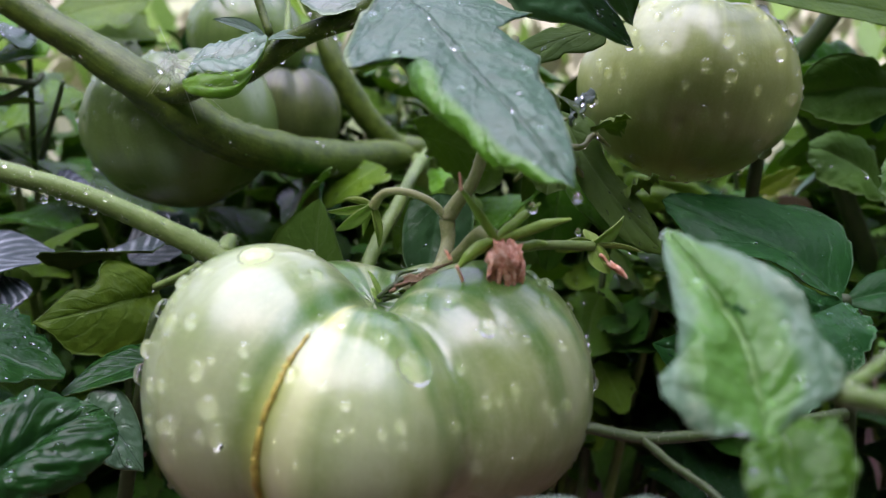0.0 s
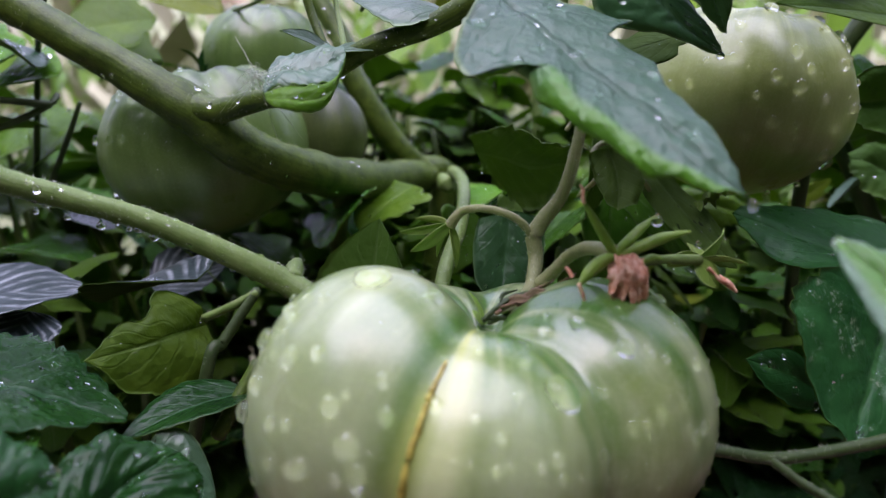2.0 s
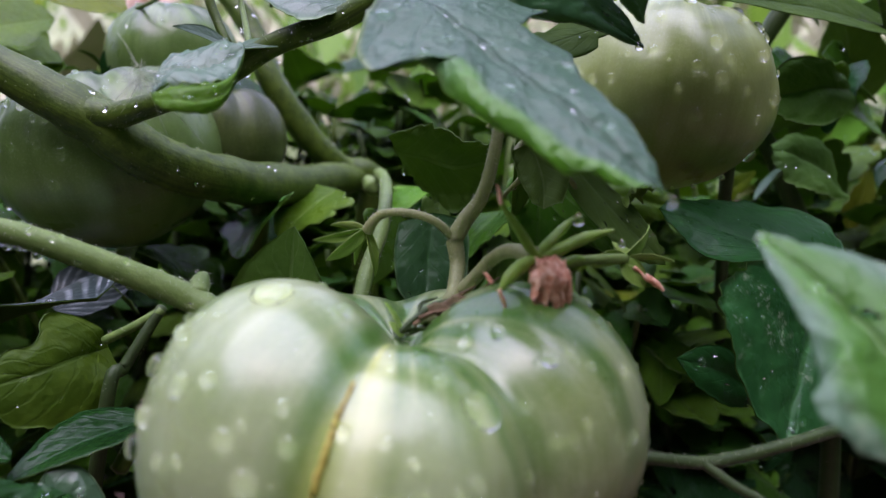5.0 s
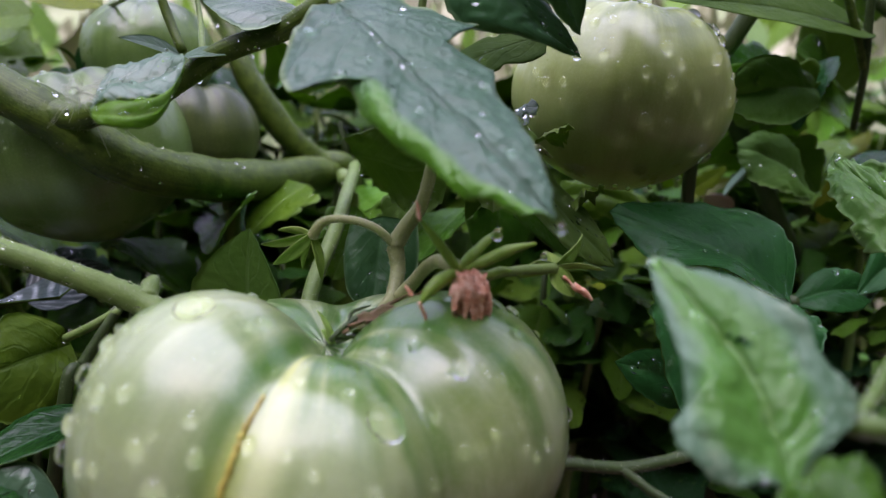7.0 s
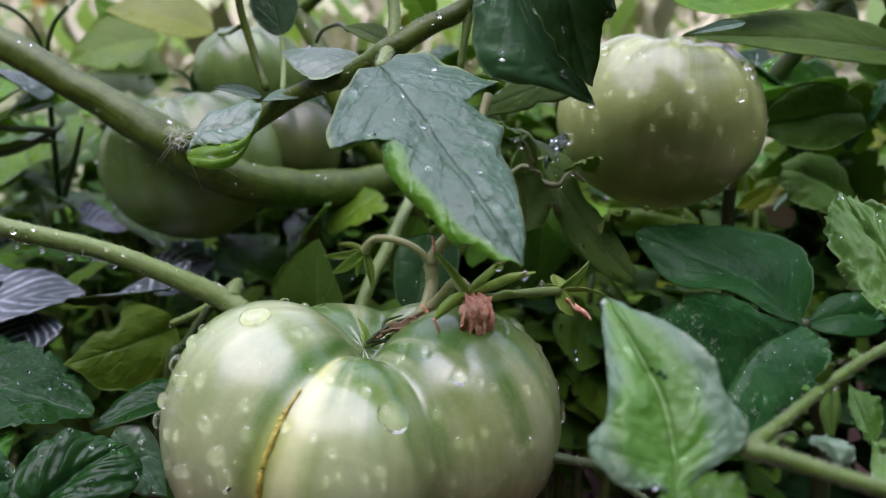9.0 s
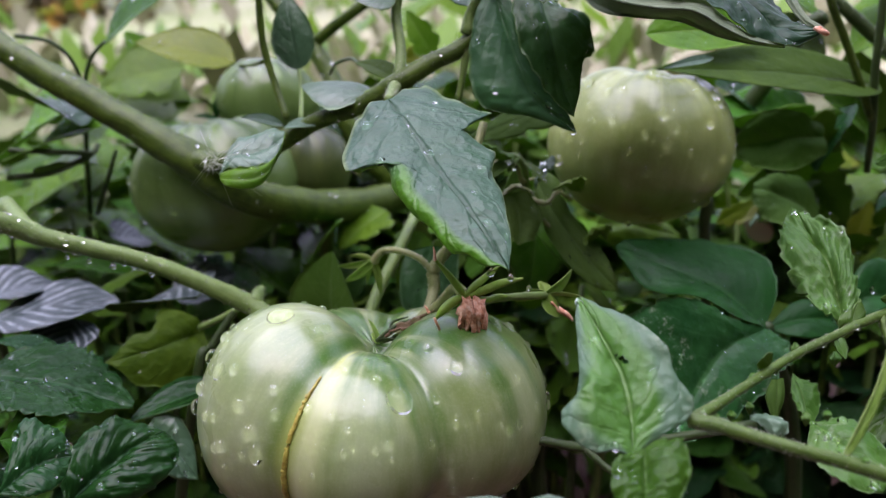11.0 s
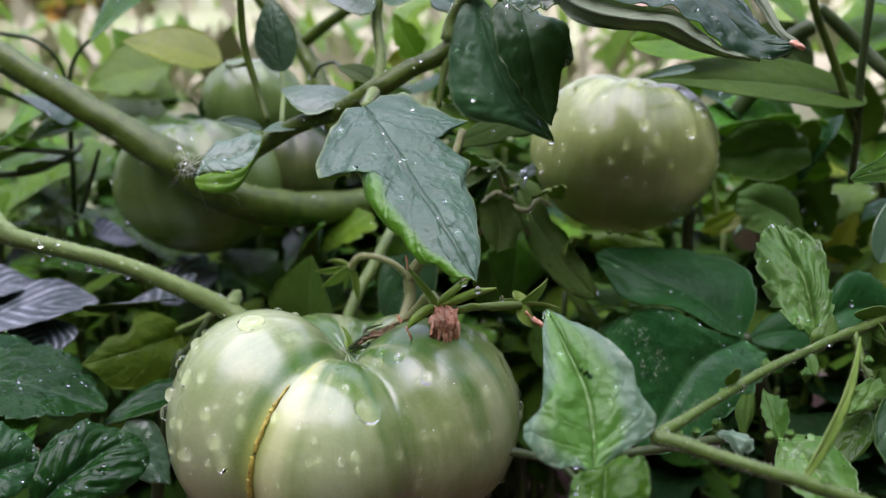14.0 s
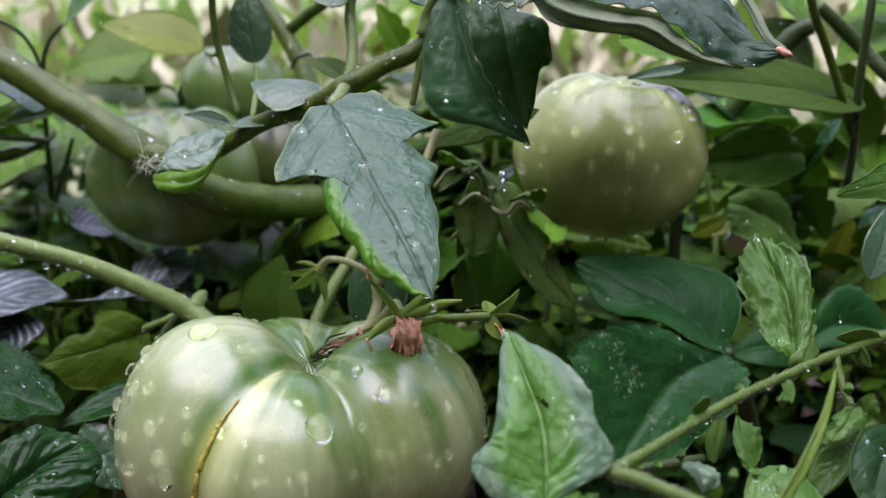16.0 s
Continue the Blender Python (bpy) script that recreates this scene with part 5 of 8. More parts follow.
sheet(vine, [(0.0432, 0.1720, 0.3695), (0.0530, 0.1580, 0.3579), (0.0631, 0.1520, 0.3534), (0.0729, 0.1500, 0.3516), (0.0788, 0.1490, 0.3469), (0.0859, 0.1490, 0.3421), (0.0951, 0.1500, 0.3395), (0.1059, 0.1520, 0.3429)], [(0.0498, 0.1850, 0.3798), (0.0674, 0.1720, 0.3684), (0.0812, 0.1640, 0.3603), (0.0929, 0.1570, 0.3499), (0.0994, 0.1540, 0.3441), (0.1059, 0.1520, 0.3429)], [(0.0605, 0.2100, 0.3958), (0.0811, 0.1950, 0.3824), (0.0957, 0.1800, 0.3671), (0.1012, 0.1680, 0.3543), (0.1025, 0.1590, 0.3467), (0.1059, 0.1520, 0.3429)], upper='slate', lower='under', belly=0.08, wave=0.09, quilt=0.07, rows=80, cols=18, seed=18, drops=26, label='large dark leaf with a rolled pale margin')
sheet(vine, [(0.0421, 0.1695, 0.3675), (0.0526, 0.1555, 0.3579), (0.0626, 0.1495, 0.3535), (0.0722, 0.1475, 0.3517), (0.0780, 0.1465, 0.3471), (0.0850, 0.1465, 0.3422), (0.0943, 0.1480, 0.3395)], [(0.0433, 0.1670, 0.3616), (0.0506, 0.1525, 0.3533), (0.0606, 0.1470, 0.3497), (0.0702, 0.1450, 0.3482), (0.0772, 0.1445, 0.3441), (0.0845, 0.1450, 0.3408), (0.0943, 0.1480, 0.3391)], [(0.0452, 0.1700, 0.3582), (0.0497, 0.1570, 0.3505), (0.0579, 0.1520, 0.3479), (0.0678, 0.1500, 0.3464), (0.0777, 0.1485, 0.3420), (0.0863, 0.1480, 0.3398), (0.0947, 0.1490, 0.3387)], upper='rolled', lower='rolled', belly=0.35, wave=0.22, quilt=0.06, seed=218, drops=8, name='rolled_margin', label='pale rolled leaf margin', flip=True)
sheet(vine, [(0.0969, 0.1810, 0.3673), (0.1008, 0.1680, 0.3549), (0.1018, 0.1580, 0.3472), (0.1042, 0.1540, 0.3435), (0.1067, 0.1520, 0.3423)], [(0.0974, 0.1790, 0.3673), (0.1012, 0.1660, 0.3552), (0.1026, 0.1570, 0.3471), (0.1044, 0.1530, 0.3440), (0.1066, 0.1520, 0.3426)], [(0.0994, 0.1810, 0.3681), (0.1032, 0.1680, 0.3557), (0.1039, 0.1580, 0.3475), (0.1054, 0.1540, 0.3446), (0.1066, 0.1520, 0.3429)], upper='rolled', lower='rolled', belly=0.4, wave=0.1, seed=219, rows=24, cols=4, name='rolled_margin')
stalk(vine, [(0.1033, 0.1525, 0.3437), (0.1050, 0.1515, 0.3427), (0.1065, 0.1510, 0.3420)], [0.0006, 0.0009, 0.0004], mat='dry', n=10, seg=6, rough=0.8, name='withered_tip', seed=79)
sheet(vine, [(0.0539, 0.1850, 0.3682), (0.0439, 0.1800, 0.3646), (0.0351, 0.1760, 0.3619), (0.0296, 0.1740, 0.3578)], [(0.0537, 0.1780, 0.3638), (0.0431, 0.1730, 0.3611), (0.0356, 0.1710, 0.3590), (0.0296, 0.1740, 0.3578)], [(0.0530, 0.1680, 0.3576), (0.0463, 0.1660, 0.3560), (0.0375, 0.1660, 0.3552), (0.0296, 0.1740, 0.3578)], upper='blue', lower='bright', belly=0.2, wave=0.25, seed=19, drops=10, rows=30, cols=8, label='wavy blue-green leaf with rain drops')
leaf(vine, (0.0817, 0.2400, 0.3532), (0.1327, 0.2500, 0.3520), (0.1033, 0.2400, 0.3439), shape='ovate', upper='bright', lower='bright', seed=20, drops=3)
leaf(vine, (0.1819, 0.2620, 0.3318), (0.0842, 0.2320, 0.3390), (0.1266, 0.2320, 0.3256), shape='ovate', upper='olive', lower='olive', fold=0.15, bend=0.03, seed=21, rows=34, cols=8, widths=(1, 0.95), label='long olive leaf seen from below')
leaf(vine, (0.1018, 0.2240, 0.3423), (0.0811, 0.2140, 0.3382), (0.0915, 0.2200, 0.3420), shape='ovate', upper='blue', lower='olive', seed=22, rows=12, cols=4)
stalk(vine, [(0.1797, 0.2620, 0.3296), (0.1669, 0.2550, 0.3327), (0.1305, 0.2430, 0.3359), (0.0958, 0.2360, 0.3391)], [0.0012, 0.0009, 0.0007, 0.0004], mat='stem_dark', n=16, seed=22, name='midrib')
right_vine = thing("tomato_vine", (0.24, 0.33, 0.05), "dark stemmed tomato vine with yellow-green leaves", "plant")
stalk(right_vine, [(0.24, 0.33, 0.05), (0.225, 0.32, 0.16), (0.1695, 0.3200, 0.2868), (0.1443, 0.3100, 0.3148), (0.1521, 0.3000, 0.3369), (0.1637, 0.2950, 0.3564), (0.1713, 0.2900, 0.3629)], [0.005, 0.005, 0.004, 0.0038, 0.0038, 0.0042, 0.0036], mat='stem_dark', n=40, seed=30)
stalk(right_vine, [(0.1690, 0.2800, 0.3688), (0.1752, 0.2800, 0.3638), (0.1878, 0.2800, 0.3526), (0.1978, 0.2750, 0.3411), (0.2171, 0.2700, 0.3283)], [0.0026, 0.0026, 0.0027, 0.0028, 0.0028], mat='stem_dark', n=30, hair=120, seed=31)
stalk(right_vine, [(0.1449, 0.2400, 0.3783), (0.1521, 0.2450, 0.3623), (0.1603, 0.2500, 0.3498), (0.1711, 0.2550, 0.3298), (0.1781, 0.2600, 0.3181)], [0.0016, 0.0015, 0.0015, 0.0015, 0.0014], n=24, hair=120, seed=32)
stalk(right_vine, [(0.1744, 0.2500, 0.3789), (0.1740, 0.2500, 0.3621), (0.1756, 0.2550, 0.3386), (0.1788, 0.2600, 0.3181), (0.1831, 0.2700, 0.2960)], [0.0015, 0.0015, 0.0015, 0.0014, 0.0013], mat='stem_dark', n=24, hair=120, seed=33)
leaf(right_vine, (0.1893, 0.3300, 0.3643), (0.1585, 0.3200, 0.3816), (0.1643, 0.3100, 0.3669), shape='lobed', upper='bright', lower='under', seed=70, drops=3, drop_size=0.0014)
leaf(right_vine, (0.2079, 0.3200, 0.3079), (0.1928, 0.3100, 0.3514), (0.2070, 0.3000, 0.3321), shape='ovate', upper='yellow', lower='under', seed=71, drops=3, drop_size=0.0014)
leaf(right_vine, (0.2047, 0.3100, 0.3138), (0.1772, 0.3000, 0.3281), (0.1849, 0.2900, 0.3098), shape='ovate', upper='mid', lower='under', seed=72, drops=3, drop_size=0.0014)
leaf(right_vine, (0.2283, 0.3300, 0.3406), (0.2131, 0.3200, 0.3687), (0.2243, 0.3100, 0.3553), shape='ovate', upper='yellow', lower='under', seed=73, drops=3, drop_size=0.0014)
leaf(right_vine, (0.2305, 0.3200, 0.3480), (0.2389, 0.3100, 0.3727), (0.2129, 0.3000, 0.3648), shape='lobed', upper='bright', lower='under', seed=74, drops=3, drop_size=0.0014)
leaf(right_vine, (0.2123, 0.3000, 0.3748), (0.1794, 0.2900, 0.3770), (0.1896, 0.2800, 0.3644), shape='ovate', upper='mid', lower='under', seed=75, drops=3, drop_size=0.0014)
leaf(right_vine, (0.1887, 0.3100, 0.3825), (0.1584, 0.3000, 0.3870), (0.1672, 0.2900, 0.3727), shape='ovate', upper='yellow', lower='under', seed=76, drops=3, drop_size=0.0014)
leaf(right_vine, (0.1918, 0.2400, 0.2981), (0.1754, 0.2300, 0.3331), (0.1688, 0.2200, 0.3150), shape='ovate', upper='dark', lower='olive', seed=77, drops=9, drop_size=0.0014)
leaf(right_vine, (0.1900, 0.3000, 0.3040), (0.1347, 0.2900, 0.3182), (0.1547, 0.2800, 0.3250), shape='lobed', upper='bright', lower='under', seed=78, drops=9, drop_size=0.0014)
leaf(right_vine, (0.2050, 0.3300, 0.2961), (0.1498, 0.3200, 0.2818), (0.1650, 0.3100, 0.3017), shape='lobed', upper='mid', lower='under', seed=79, drops=9, drop_size=0.0014)
leaf(right_vine, (0.1986, 0.3400, 0.2807), (0.1531, 0.3300, 0.2923), (0.1700, 0.3200, 0.2723), shape='lobed', upper='bright', lower='under', seed=80, drops=9, drop_size=0.0014)
leaf(right_vine, (0.1835, 0.3200, 0.2919), (0.1966, 0.3100, 0.2671), (0.1909, 0.3000, 0.2852), shape='lobed', upper='bright', lower='under', seed=81, drops=9, drop_size=0.0014)
leaf(right_vine, (0.2114, 0.3100, 0.2999), (0.1711, 0.3000, 0.3153), (0.1856, 0.2900, 0.2943), shape='serrate', upper='bright', lower='under', seed=82, drops=9, drop_size=0.0014)
leaf(right_vine, (0.2226, 0.3300, 0.2896), (0.1958, 0.3200, 0.2656), (0.2101, 0.3100, 0.2722), shape='lobed', upper='bright', lower='under', seed=83, drops=9, drop_size=0.0014)
leaf(right_vine, (0.2309, 0.3000, 0.2836), (0.2027, 0.2900, 0.2646), (0.2173, 0.2800, 0.2683), shape='ovate', upper='dark', lower='olive', seed=84, drops=9, drop_size=0.0014)
leaf(right_vine, (0.1789, 0.2850, 0.3065), (0.1348, 0.2750, 0.3050), (0.1487, 0.2650, 0.3193), shape='lobed', upper='mid', lower='under', seed=85, drops=9, drop_size=0.0014)
leaf(right_vine, (0.1843, 0.2900, 0.3239), (0.1669, 0.2800, 0.2958), (0.1754, 0.2700, 0.3061), shape='serrate', upper='dark', lower='olive', seed=86, drops=9, drop_size=0.0014)
leaf(right_vine, (0.2199, 0.3000, 0.3670), (0.1833, 0.2900, 0.3452), (0.2003, 0.2800, 0.3462), shape='ovate', upper='bright', lower='under', seed=87, drops=9, drop_size=0.0014)
leaf(right_vine, (0.1589, 0.3200, 0.3671), (0.1825, 0.3100, 0.3414), (0.1596, 0.3000, 0.3469), shape='ovate', upper='olive', lower='under', seed=88, drops=9, drop_size=0.0014)
leaf(right_vine, (0.1850, 0.3100, 0.3146), (0.1261, 0.3000, 0.3245), (0.1491, 0.2900, 0.3074), shape='lobed', upper='mid', lower='under', seed=89, drops=9, drop_size=0.0014)
leaf(right_vine, (0.2431, 0.3300, 0.3729), (0.1971, 0.3200, 0.3628), (0.2139, 0.3100, 0.3532), shape='lobed', upper='bright', lower='under', seed=90, drops=9, drop_size=0.0014)
leaf(right_vine, (0.1582, 0.3150, 0.3210), (0.1301, 0.3050, 0.3354), (0.1350, 0.2950, 0.3233), shape='lobed', upper='dark', lower='olive', seed=91, drops=9, drop_size=0.0014)
sheet(right_vine, [(0.1605, 0.2620, 0.3165), (0.1458, 0.2580, 0.3229), (0.1305, 0.2540, 0.3220), (0.1197, 0.2500, 0.3127)], [(0.1598, 0.2600, 0.3119), (0.1399, 0.2540, 0.3118), (0.1198, 0.2500, 0.3093)], [(0.1594, 0.2560, 0.3051), (0.1432, 0.2500, 0.2992), (0.1288, 0.2480, 0.3011), (0.1195, 0.2490, 0.3060)], upper='under', lower='olive', belly=0.1, wave=0.1, seed=92, drops=12, label='broad dull green leaf behind a tomato')
sheet(right_vine, [(0.1670, 0.2700, 0.2743), (0.1599, 0.2720, 0.2918), (0.1474, 0.2720, 0.2973), (0.1358, 0.2700, 0.2930)], [(0.1661, 0.2680, 0.2734), (0.1503, 0.2660, 0.2855), (0.1351, 0.2680, 0.2907)], [(0.1623, 0.2620, 0.2708), (0.1473, 0.2580, 0.2745), (0.1349, 0.2600, 0.2795), (0.1329, 0.2650, 0.2887)], upper='under', lower='olive', belly=0.15, wave=0.15, cut=0.06, seed=93, drops=10)
sheet(right_vine, [(0.0738, 0.2900, 0.2801), (0.0870, 0.2900, 0.2810), (0.0996, 0.2880, 0.2768), (0.1091, 0.2840, 0.2691)], [(0.0718, 0.2860, 0.2755), (0.0883, 0.2840, 0.2738), (0.1086, 0.2820, 0.2681)], [(0.0695, 0.2800, 0.2699), (0.0841, 0.2760, 0.2657), (0.0973, 0.2780, 0.2653), (0.1081, 0.2800, 0.2672)], upper='bright', lower='under', belly=0.15, wave=0.2, cut=0.1, seed=94, drops=12)
shoot = thing("tomato_shoot", (0.160, 0.170, 0.050), "pale green tomato side shoot with small crinkled leaves", "plant")
stalk(shoot, [(0.175, 0.185, 0.05), (0.190, 0.190, 0.16), (0.192, 0.186, 0.245), (0.1577, 0.1680, 0.2688), (0.1234, 0.1500, 0.2674), (0.1081, 0.1400, 0.2659), (0.0937, 0.1300, 0.2646), (0.0807, 0.1200, 0.2627), (0.0675, 0.1080, 0.2615), (0.0588, 0.1010, 0.2603)], [0.003, 0.003, 0.0027, 0.0017, 0.0013, 0.0011, 0.0011, 0.0011, 0.0011, 0.0015], mat='stem_shoot', n=60, hair=700, hair_len=0.0007, seed=40, dew=30)
stalk(shoot, [(0.0582, 0.1010, 0.2603), (0.0636, 0.0990, 0.2598), (0.0717, 0.0950, 0.2583), (0.0786, 0.0920, 0.2571), (0.0857, 0.0900, 0.2555), (0.0992, 0.0860, 0.2519), (0.1158, 0.0840, 0.2431)], [0.0016, 0.0016, 0.0014, 0.0014, 0.0014, 0.0015, 0.0015], mat='stem_shoot', n=40, hair=500, hair_len=0.0007, seed=41)
sheet(shoot, [(0.0448, 0.0935, 0.2558), (0.0414, 0.0940, 0.2574), (0.0370, 0.0940, 0.2573), (0.0322, 0.0960, 0.2607), (0.0313, 0.0990, 0.2639), (0.0351, 0.1030, 0.2660), (0.0367, 0.1120, 0.2724), (0.0373, 0.1200, 0.2779), (0.0388, 0.1245, 0.2813)], [(0.0448, 0.0935, 0.2558), (0.0457, 0.0985, 0.2619), (0.0452, 0.1060, 0.2690), (0.0421, 0.1140, 0.2755), (0.0388, 0.1245, 0.2813)], [(0.0448, 0.0935, 0.2558), (0.0517, 0.0960, 0.2601), (0.0575, 0.0990, 0.2618), (0.0588, 0.1010, 0.2648), (0.0560, 0.1040, 0.2694), (0.0547, 0.1080, 0.2745), (0.0501, 0.1140, 0.2785), (0.0436, 0.1200, 0.2803), (0.0388, 0.1245, 0.2813)], upper='front', lower='grey', belly=0.1, wave=0.08, quilt=0.035, cut=0.02, cuts=9, seed=30, rows=120, cols=30, drops=10, holes=((0.585, 0.44, 0.011), (0.56, 0.425, 0.011), (0.62, 0.47, 0.005)), label='pale green lobed leaf with two small holes')
sheet(shoot, [(0.0461, 0.0940, 0.2571), (0.0403, 0.0900, 0.2575), (0.0389, 0.0860, 0.2537), (0.0406, 0.0820, 0.2489)], [(0.0472, 0.0940, 0.2577), (0.0459, 0.0870, 0.2541), (0.0447, 0.0810, 0.2494)], [(0.0505, 0.0960, 0.2589), (0.0551, 0.0930, 0.2598), (0.0548, 0.0880, 0.2551), (0.0492, 0.0820, 0.2487)], upper='mid', lower='under', belly=0.12, wave=0.15, quilt=0.08, cut=0.05, seed=32, rows=40, cols=12, drops=16)
sheet(shoot, [(0.1145, 0.1500, 0.2651), (0.1082, 0.1520, 0.2674), (0.1064, 0.1600, 0.2728), (0.1048, 0.1680, 0.2803), (0.1073, 0.1770, 0.2873), (0.1120, 0.1840, 0.2911), (0.1171, 0.1880, 0.2929)], [(0.1145, 0.1500, 0.2651), (0.1169, 0.1600, 0.2732), (0.1172, 0.1720, 0.2843), (0.1171, 0.1880, 0.2929)], [(0.1145, 0.1500, 0.2651), (0.1216, 0.1560, 0.2707), (0.1238, 0.1620, 0.2775), (0.1252, 0.1700, 0.2853), (0.1231, 0.1780, 0.2880), (0.1200, 0.1840, 0.2915), (0.1171, 0.1880, 0.2929)], upper='palespot', lower='under', belly=0.18, wave=0.3, quilt=0.16, cut=0.12, cuts=11, seed=33, rows=70, cols=14, drops=14, label='crinkled serrated young leaf')
sheet(shoot, [(0.1115, 0.1470, 0.2607), (0.1105, 0.1460, 0.2675), (0.1142, 0.1470, 0.2702), (0.1178, 0.1490, 0.2728)], [(0.1126, 0.1470, 0.2626), (0.1135, 0.1460, 0.2666), (0.1157, 0.1470, 0.2702), (0.1178, 0.1490, 0.2728)], [(0.1127, 0.1470, 0.2606), (0.1168, 0.1470, 0.2653), (0.1185, 0.1480, 0.2690), (0.1178, 0.1490, 0.2728)], upper='pale', lower='under', belly=0.2, wave=0.3, cut=0.1, seed=34, rows=24, cols=6)
sheet(shoot, [(0.0957, 0.1380, 0.2561), (0.0928, 0.1310, 0.2531), (0.0941, 0.1280, 0.2483), (0.0962, 0.1270, 0.2464)], [(0.0960, 0.1380, 0.2561), (0.0960, 0.1310, 0.2515), (0.0962, 0.1270, 0.2464)], [(0.0972, 0.1380, 0.2552), (0.0996, 0.1330, 0.2549), (0.0996, 0.1300, 0.2503), (0.0962, 0.1270, 0.2464)], upper='palespot', lower='under', belly=0.2, wave=0.35, quilt=0.1, cut=0.12, cuts=7, seed=37, rows=30, cols=7)
sheet(shoot, [(0.0963, 0.1280, 0.2475), (0.0924, 0.1200, 0.2432), (0.0964, 0.1120, 0.2386), (0.1045, 0.1100, 0.2381)], [(0.0963, 0.1280, 0.2475), (0.0998, 0.1200, 0.2452), (0.1045, 0.1100, 0.2381)], [(0.0963, 0.1280, 0.2475), (0.1038, 0.1260, 0.2492), (0.1093, 0.1200, 0.2456), (0.1096, 0.1150, 0.2409), (0.1045, 0.1100, 0.2381)], upper='palespot', lower='under', belly=0.15, wave=0.15, quilt=0.06, cut=0.06, seed=46, rows=40, cols=9, drops=14, label='mottled yellow-green leaf')
sheet(shoot, [(0.0902, 0.1370, 0.2551), (0.0868, 0.1320, 0.2529), (0.0870, 0.1290, 0.2489)], [(0.0917, 0.1370, 0.2551), (0.0891, 0.1310, 0.2525), (0.0878, 0.1280, 0.2485)], [(0.0933, 0.1370, 0.2554), (0.0915, 0.1320, 0.2520), (0.0888, 0.1290, 0.2483)], upper='olive', lower='under', belly=0.2, seed=38, rows=20, cols=5)
sheet(shoot, [(0.0765, 0.1160, 0.2543), (0.0781, 0.1120, 0.2533), (0.0797, 0.1100, 0.2507)], [(0.0775, 0.1170, 0.2541), (0.0793, 0.1110, 0.2548), (0.0800, 0.1100, 0.2511)], [(0.0802, 0.1180, 0.2535), (0.0833, 0.1130, 0.2547), (0.0833, 0.1110, 0.2522), (0.0800, 0.1100, 0.2507)], upper='grey', lower='grey', belly=0.3, wave=0.4, seed=41, rows=20, cols=5, cut=0.1, cuts=5)
sheet(shoot, [(0.1244, 0.1400, 0.2591), (0.1176, 0.1360, 0.2565), (0.1142, 0.1320, 0.2520)], [(0.1255, 0.1400, 0.2582), (0.1195, 0.1340, 0.2549), (0.1153, 0.1320, 0.2517)], [(0.1305, 0.1410, 0.2576), (0.1272, 0.1360, 0.2546), (0.1206, 0.1330, 0.2517), (0.1154, 0.1320, 0.2514)], upper='palespot', lower='under', belly=0.2, wave=0.35, quilt=0.1, cut=0.12, cuts=6, seed=43, rows=28, cols=7)
sheet(shoot, [(0.1306, 0.1300, 0.2583), (0.1199, 0.1260, 0.2587), (0.1145, 0.1200, 0.2527), (0.1150, 0.1160, 0.2474), (0.1180, 0.1140, 0.2443)], [(0.1306, 0.1300, 0.2583), (0.1216, 0.1210, 0.2513), (0.1180, 0.1140, 0.2443)], [(0.1306, 0.1300, 0.2583), (0.1290, 0.1220, 0.2513), (0.1250, 0.1170, 0.2451), (0.1180, 0.1140, 0.2443)], upper='deep', lower='under', belly=0.12, wave=0.08, seed=47, rows=34, cols=8, drops=10)
sheet(shoot, [(0.1085, 0.1430, 0.2602), (0.1065, 0.1410, 0.2589), (0.1086, 0.1420, 0.2561)], [(0.1089, 0.1430, 0.2602), (0.1081, 0.1410, 0.2589), (0.1086, 0.1420, 0.2561)], [(0.1094, 0.1430, 0.2601), (0.1096, 0.1410, 0.2588), (0.1086, 0.1420, 0.2561)], upper='pale', lower='under', belly=0.4, wave=0.5, cut=0.15, cuts=4, seed=300, rows=12, cols=4, name='leaflet')
sheet(shoot, [(0.0825, 0.1310, 0.2593), (0.0813, 0.1290, 0.2589), (0.0826, 0.1300, 0.2569)], [(0.0829, 0.1310, 0.2593), (0.0822, 0.1290, 0.2588), (0.0826, 0.1300, 0.2569)], [(0.0833, 0.1310, 0.2593), (0.0831, 0.1290, 0.2588), (0.0826, 0.1300, 0.2569)], upper='pale', lower='under', belly=0.4, wave=0.5, cut=0.15, cuts=4, seed=301, rows=12, cols=4, name='leaflet')
sheet(shoot, [(0.0958, 0.1380, 0.2645), (0.0940, 0.1360, 0.2634), (0.0959, 0.1370, 0.2609)], [(0.0962, 0.1380, 0.2645), (0.0955, 0.1360, 0.2634), (0.0959, 0.1370, 0.2609)], [(0.0967, 0.1380, 0.2645), (0.0969, 0.1360, 0.2634), (0.0959, 0.1370, 0.2609)], upper='pale', lower='under', belly=0.4, wave=0.5, cut=0.15, cuts=4, seed=302, rows=12, cols=4, name='leaflet')
sheet(shoot, [(0.0693, 0.1090, 0.2589), (0.0680, 0.1070, 0.2586), (0.0694, 0.1080, 0.2566)], [(0.0697, 0.1090, 0.2589), (0.0691, 0.1070, 0.2586), (0.0694, 0.1080, 0.2566)], [(0.0701, 0.1090, 0.2589), (0.0702, 0.1070, 0.2585), (0.0694, 0.1080, 0.2566)], upper='pale', lower='under', belly=0.4, wave=0.5, cut=0.15, cuts=4, seed=303, rows=12, cols=4, name='leaflet')
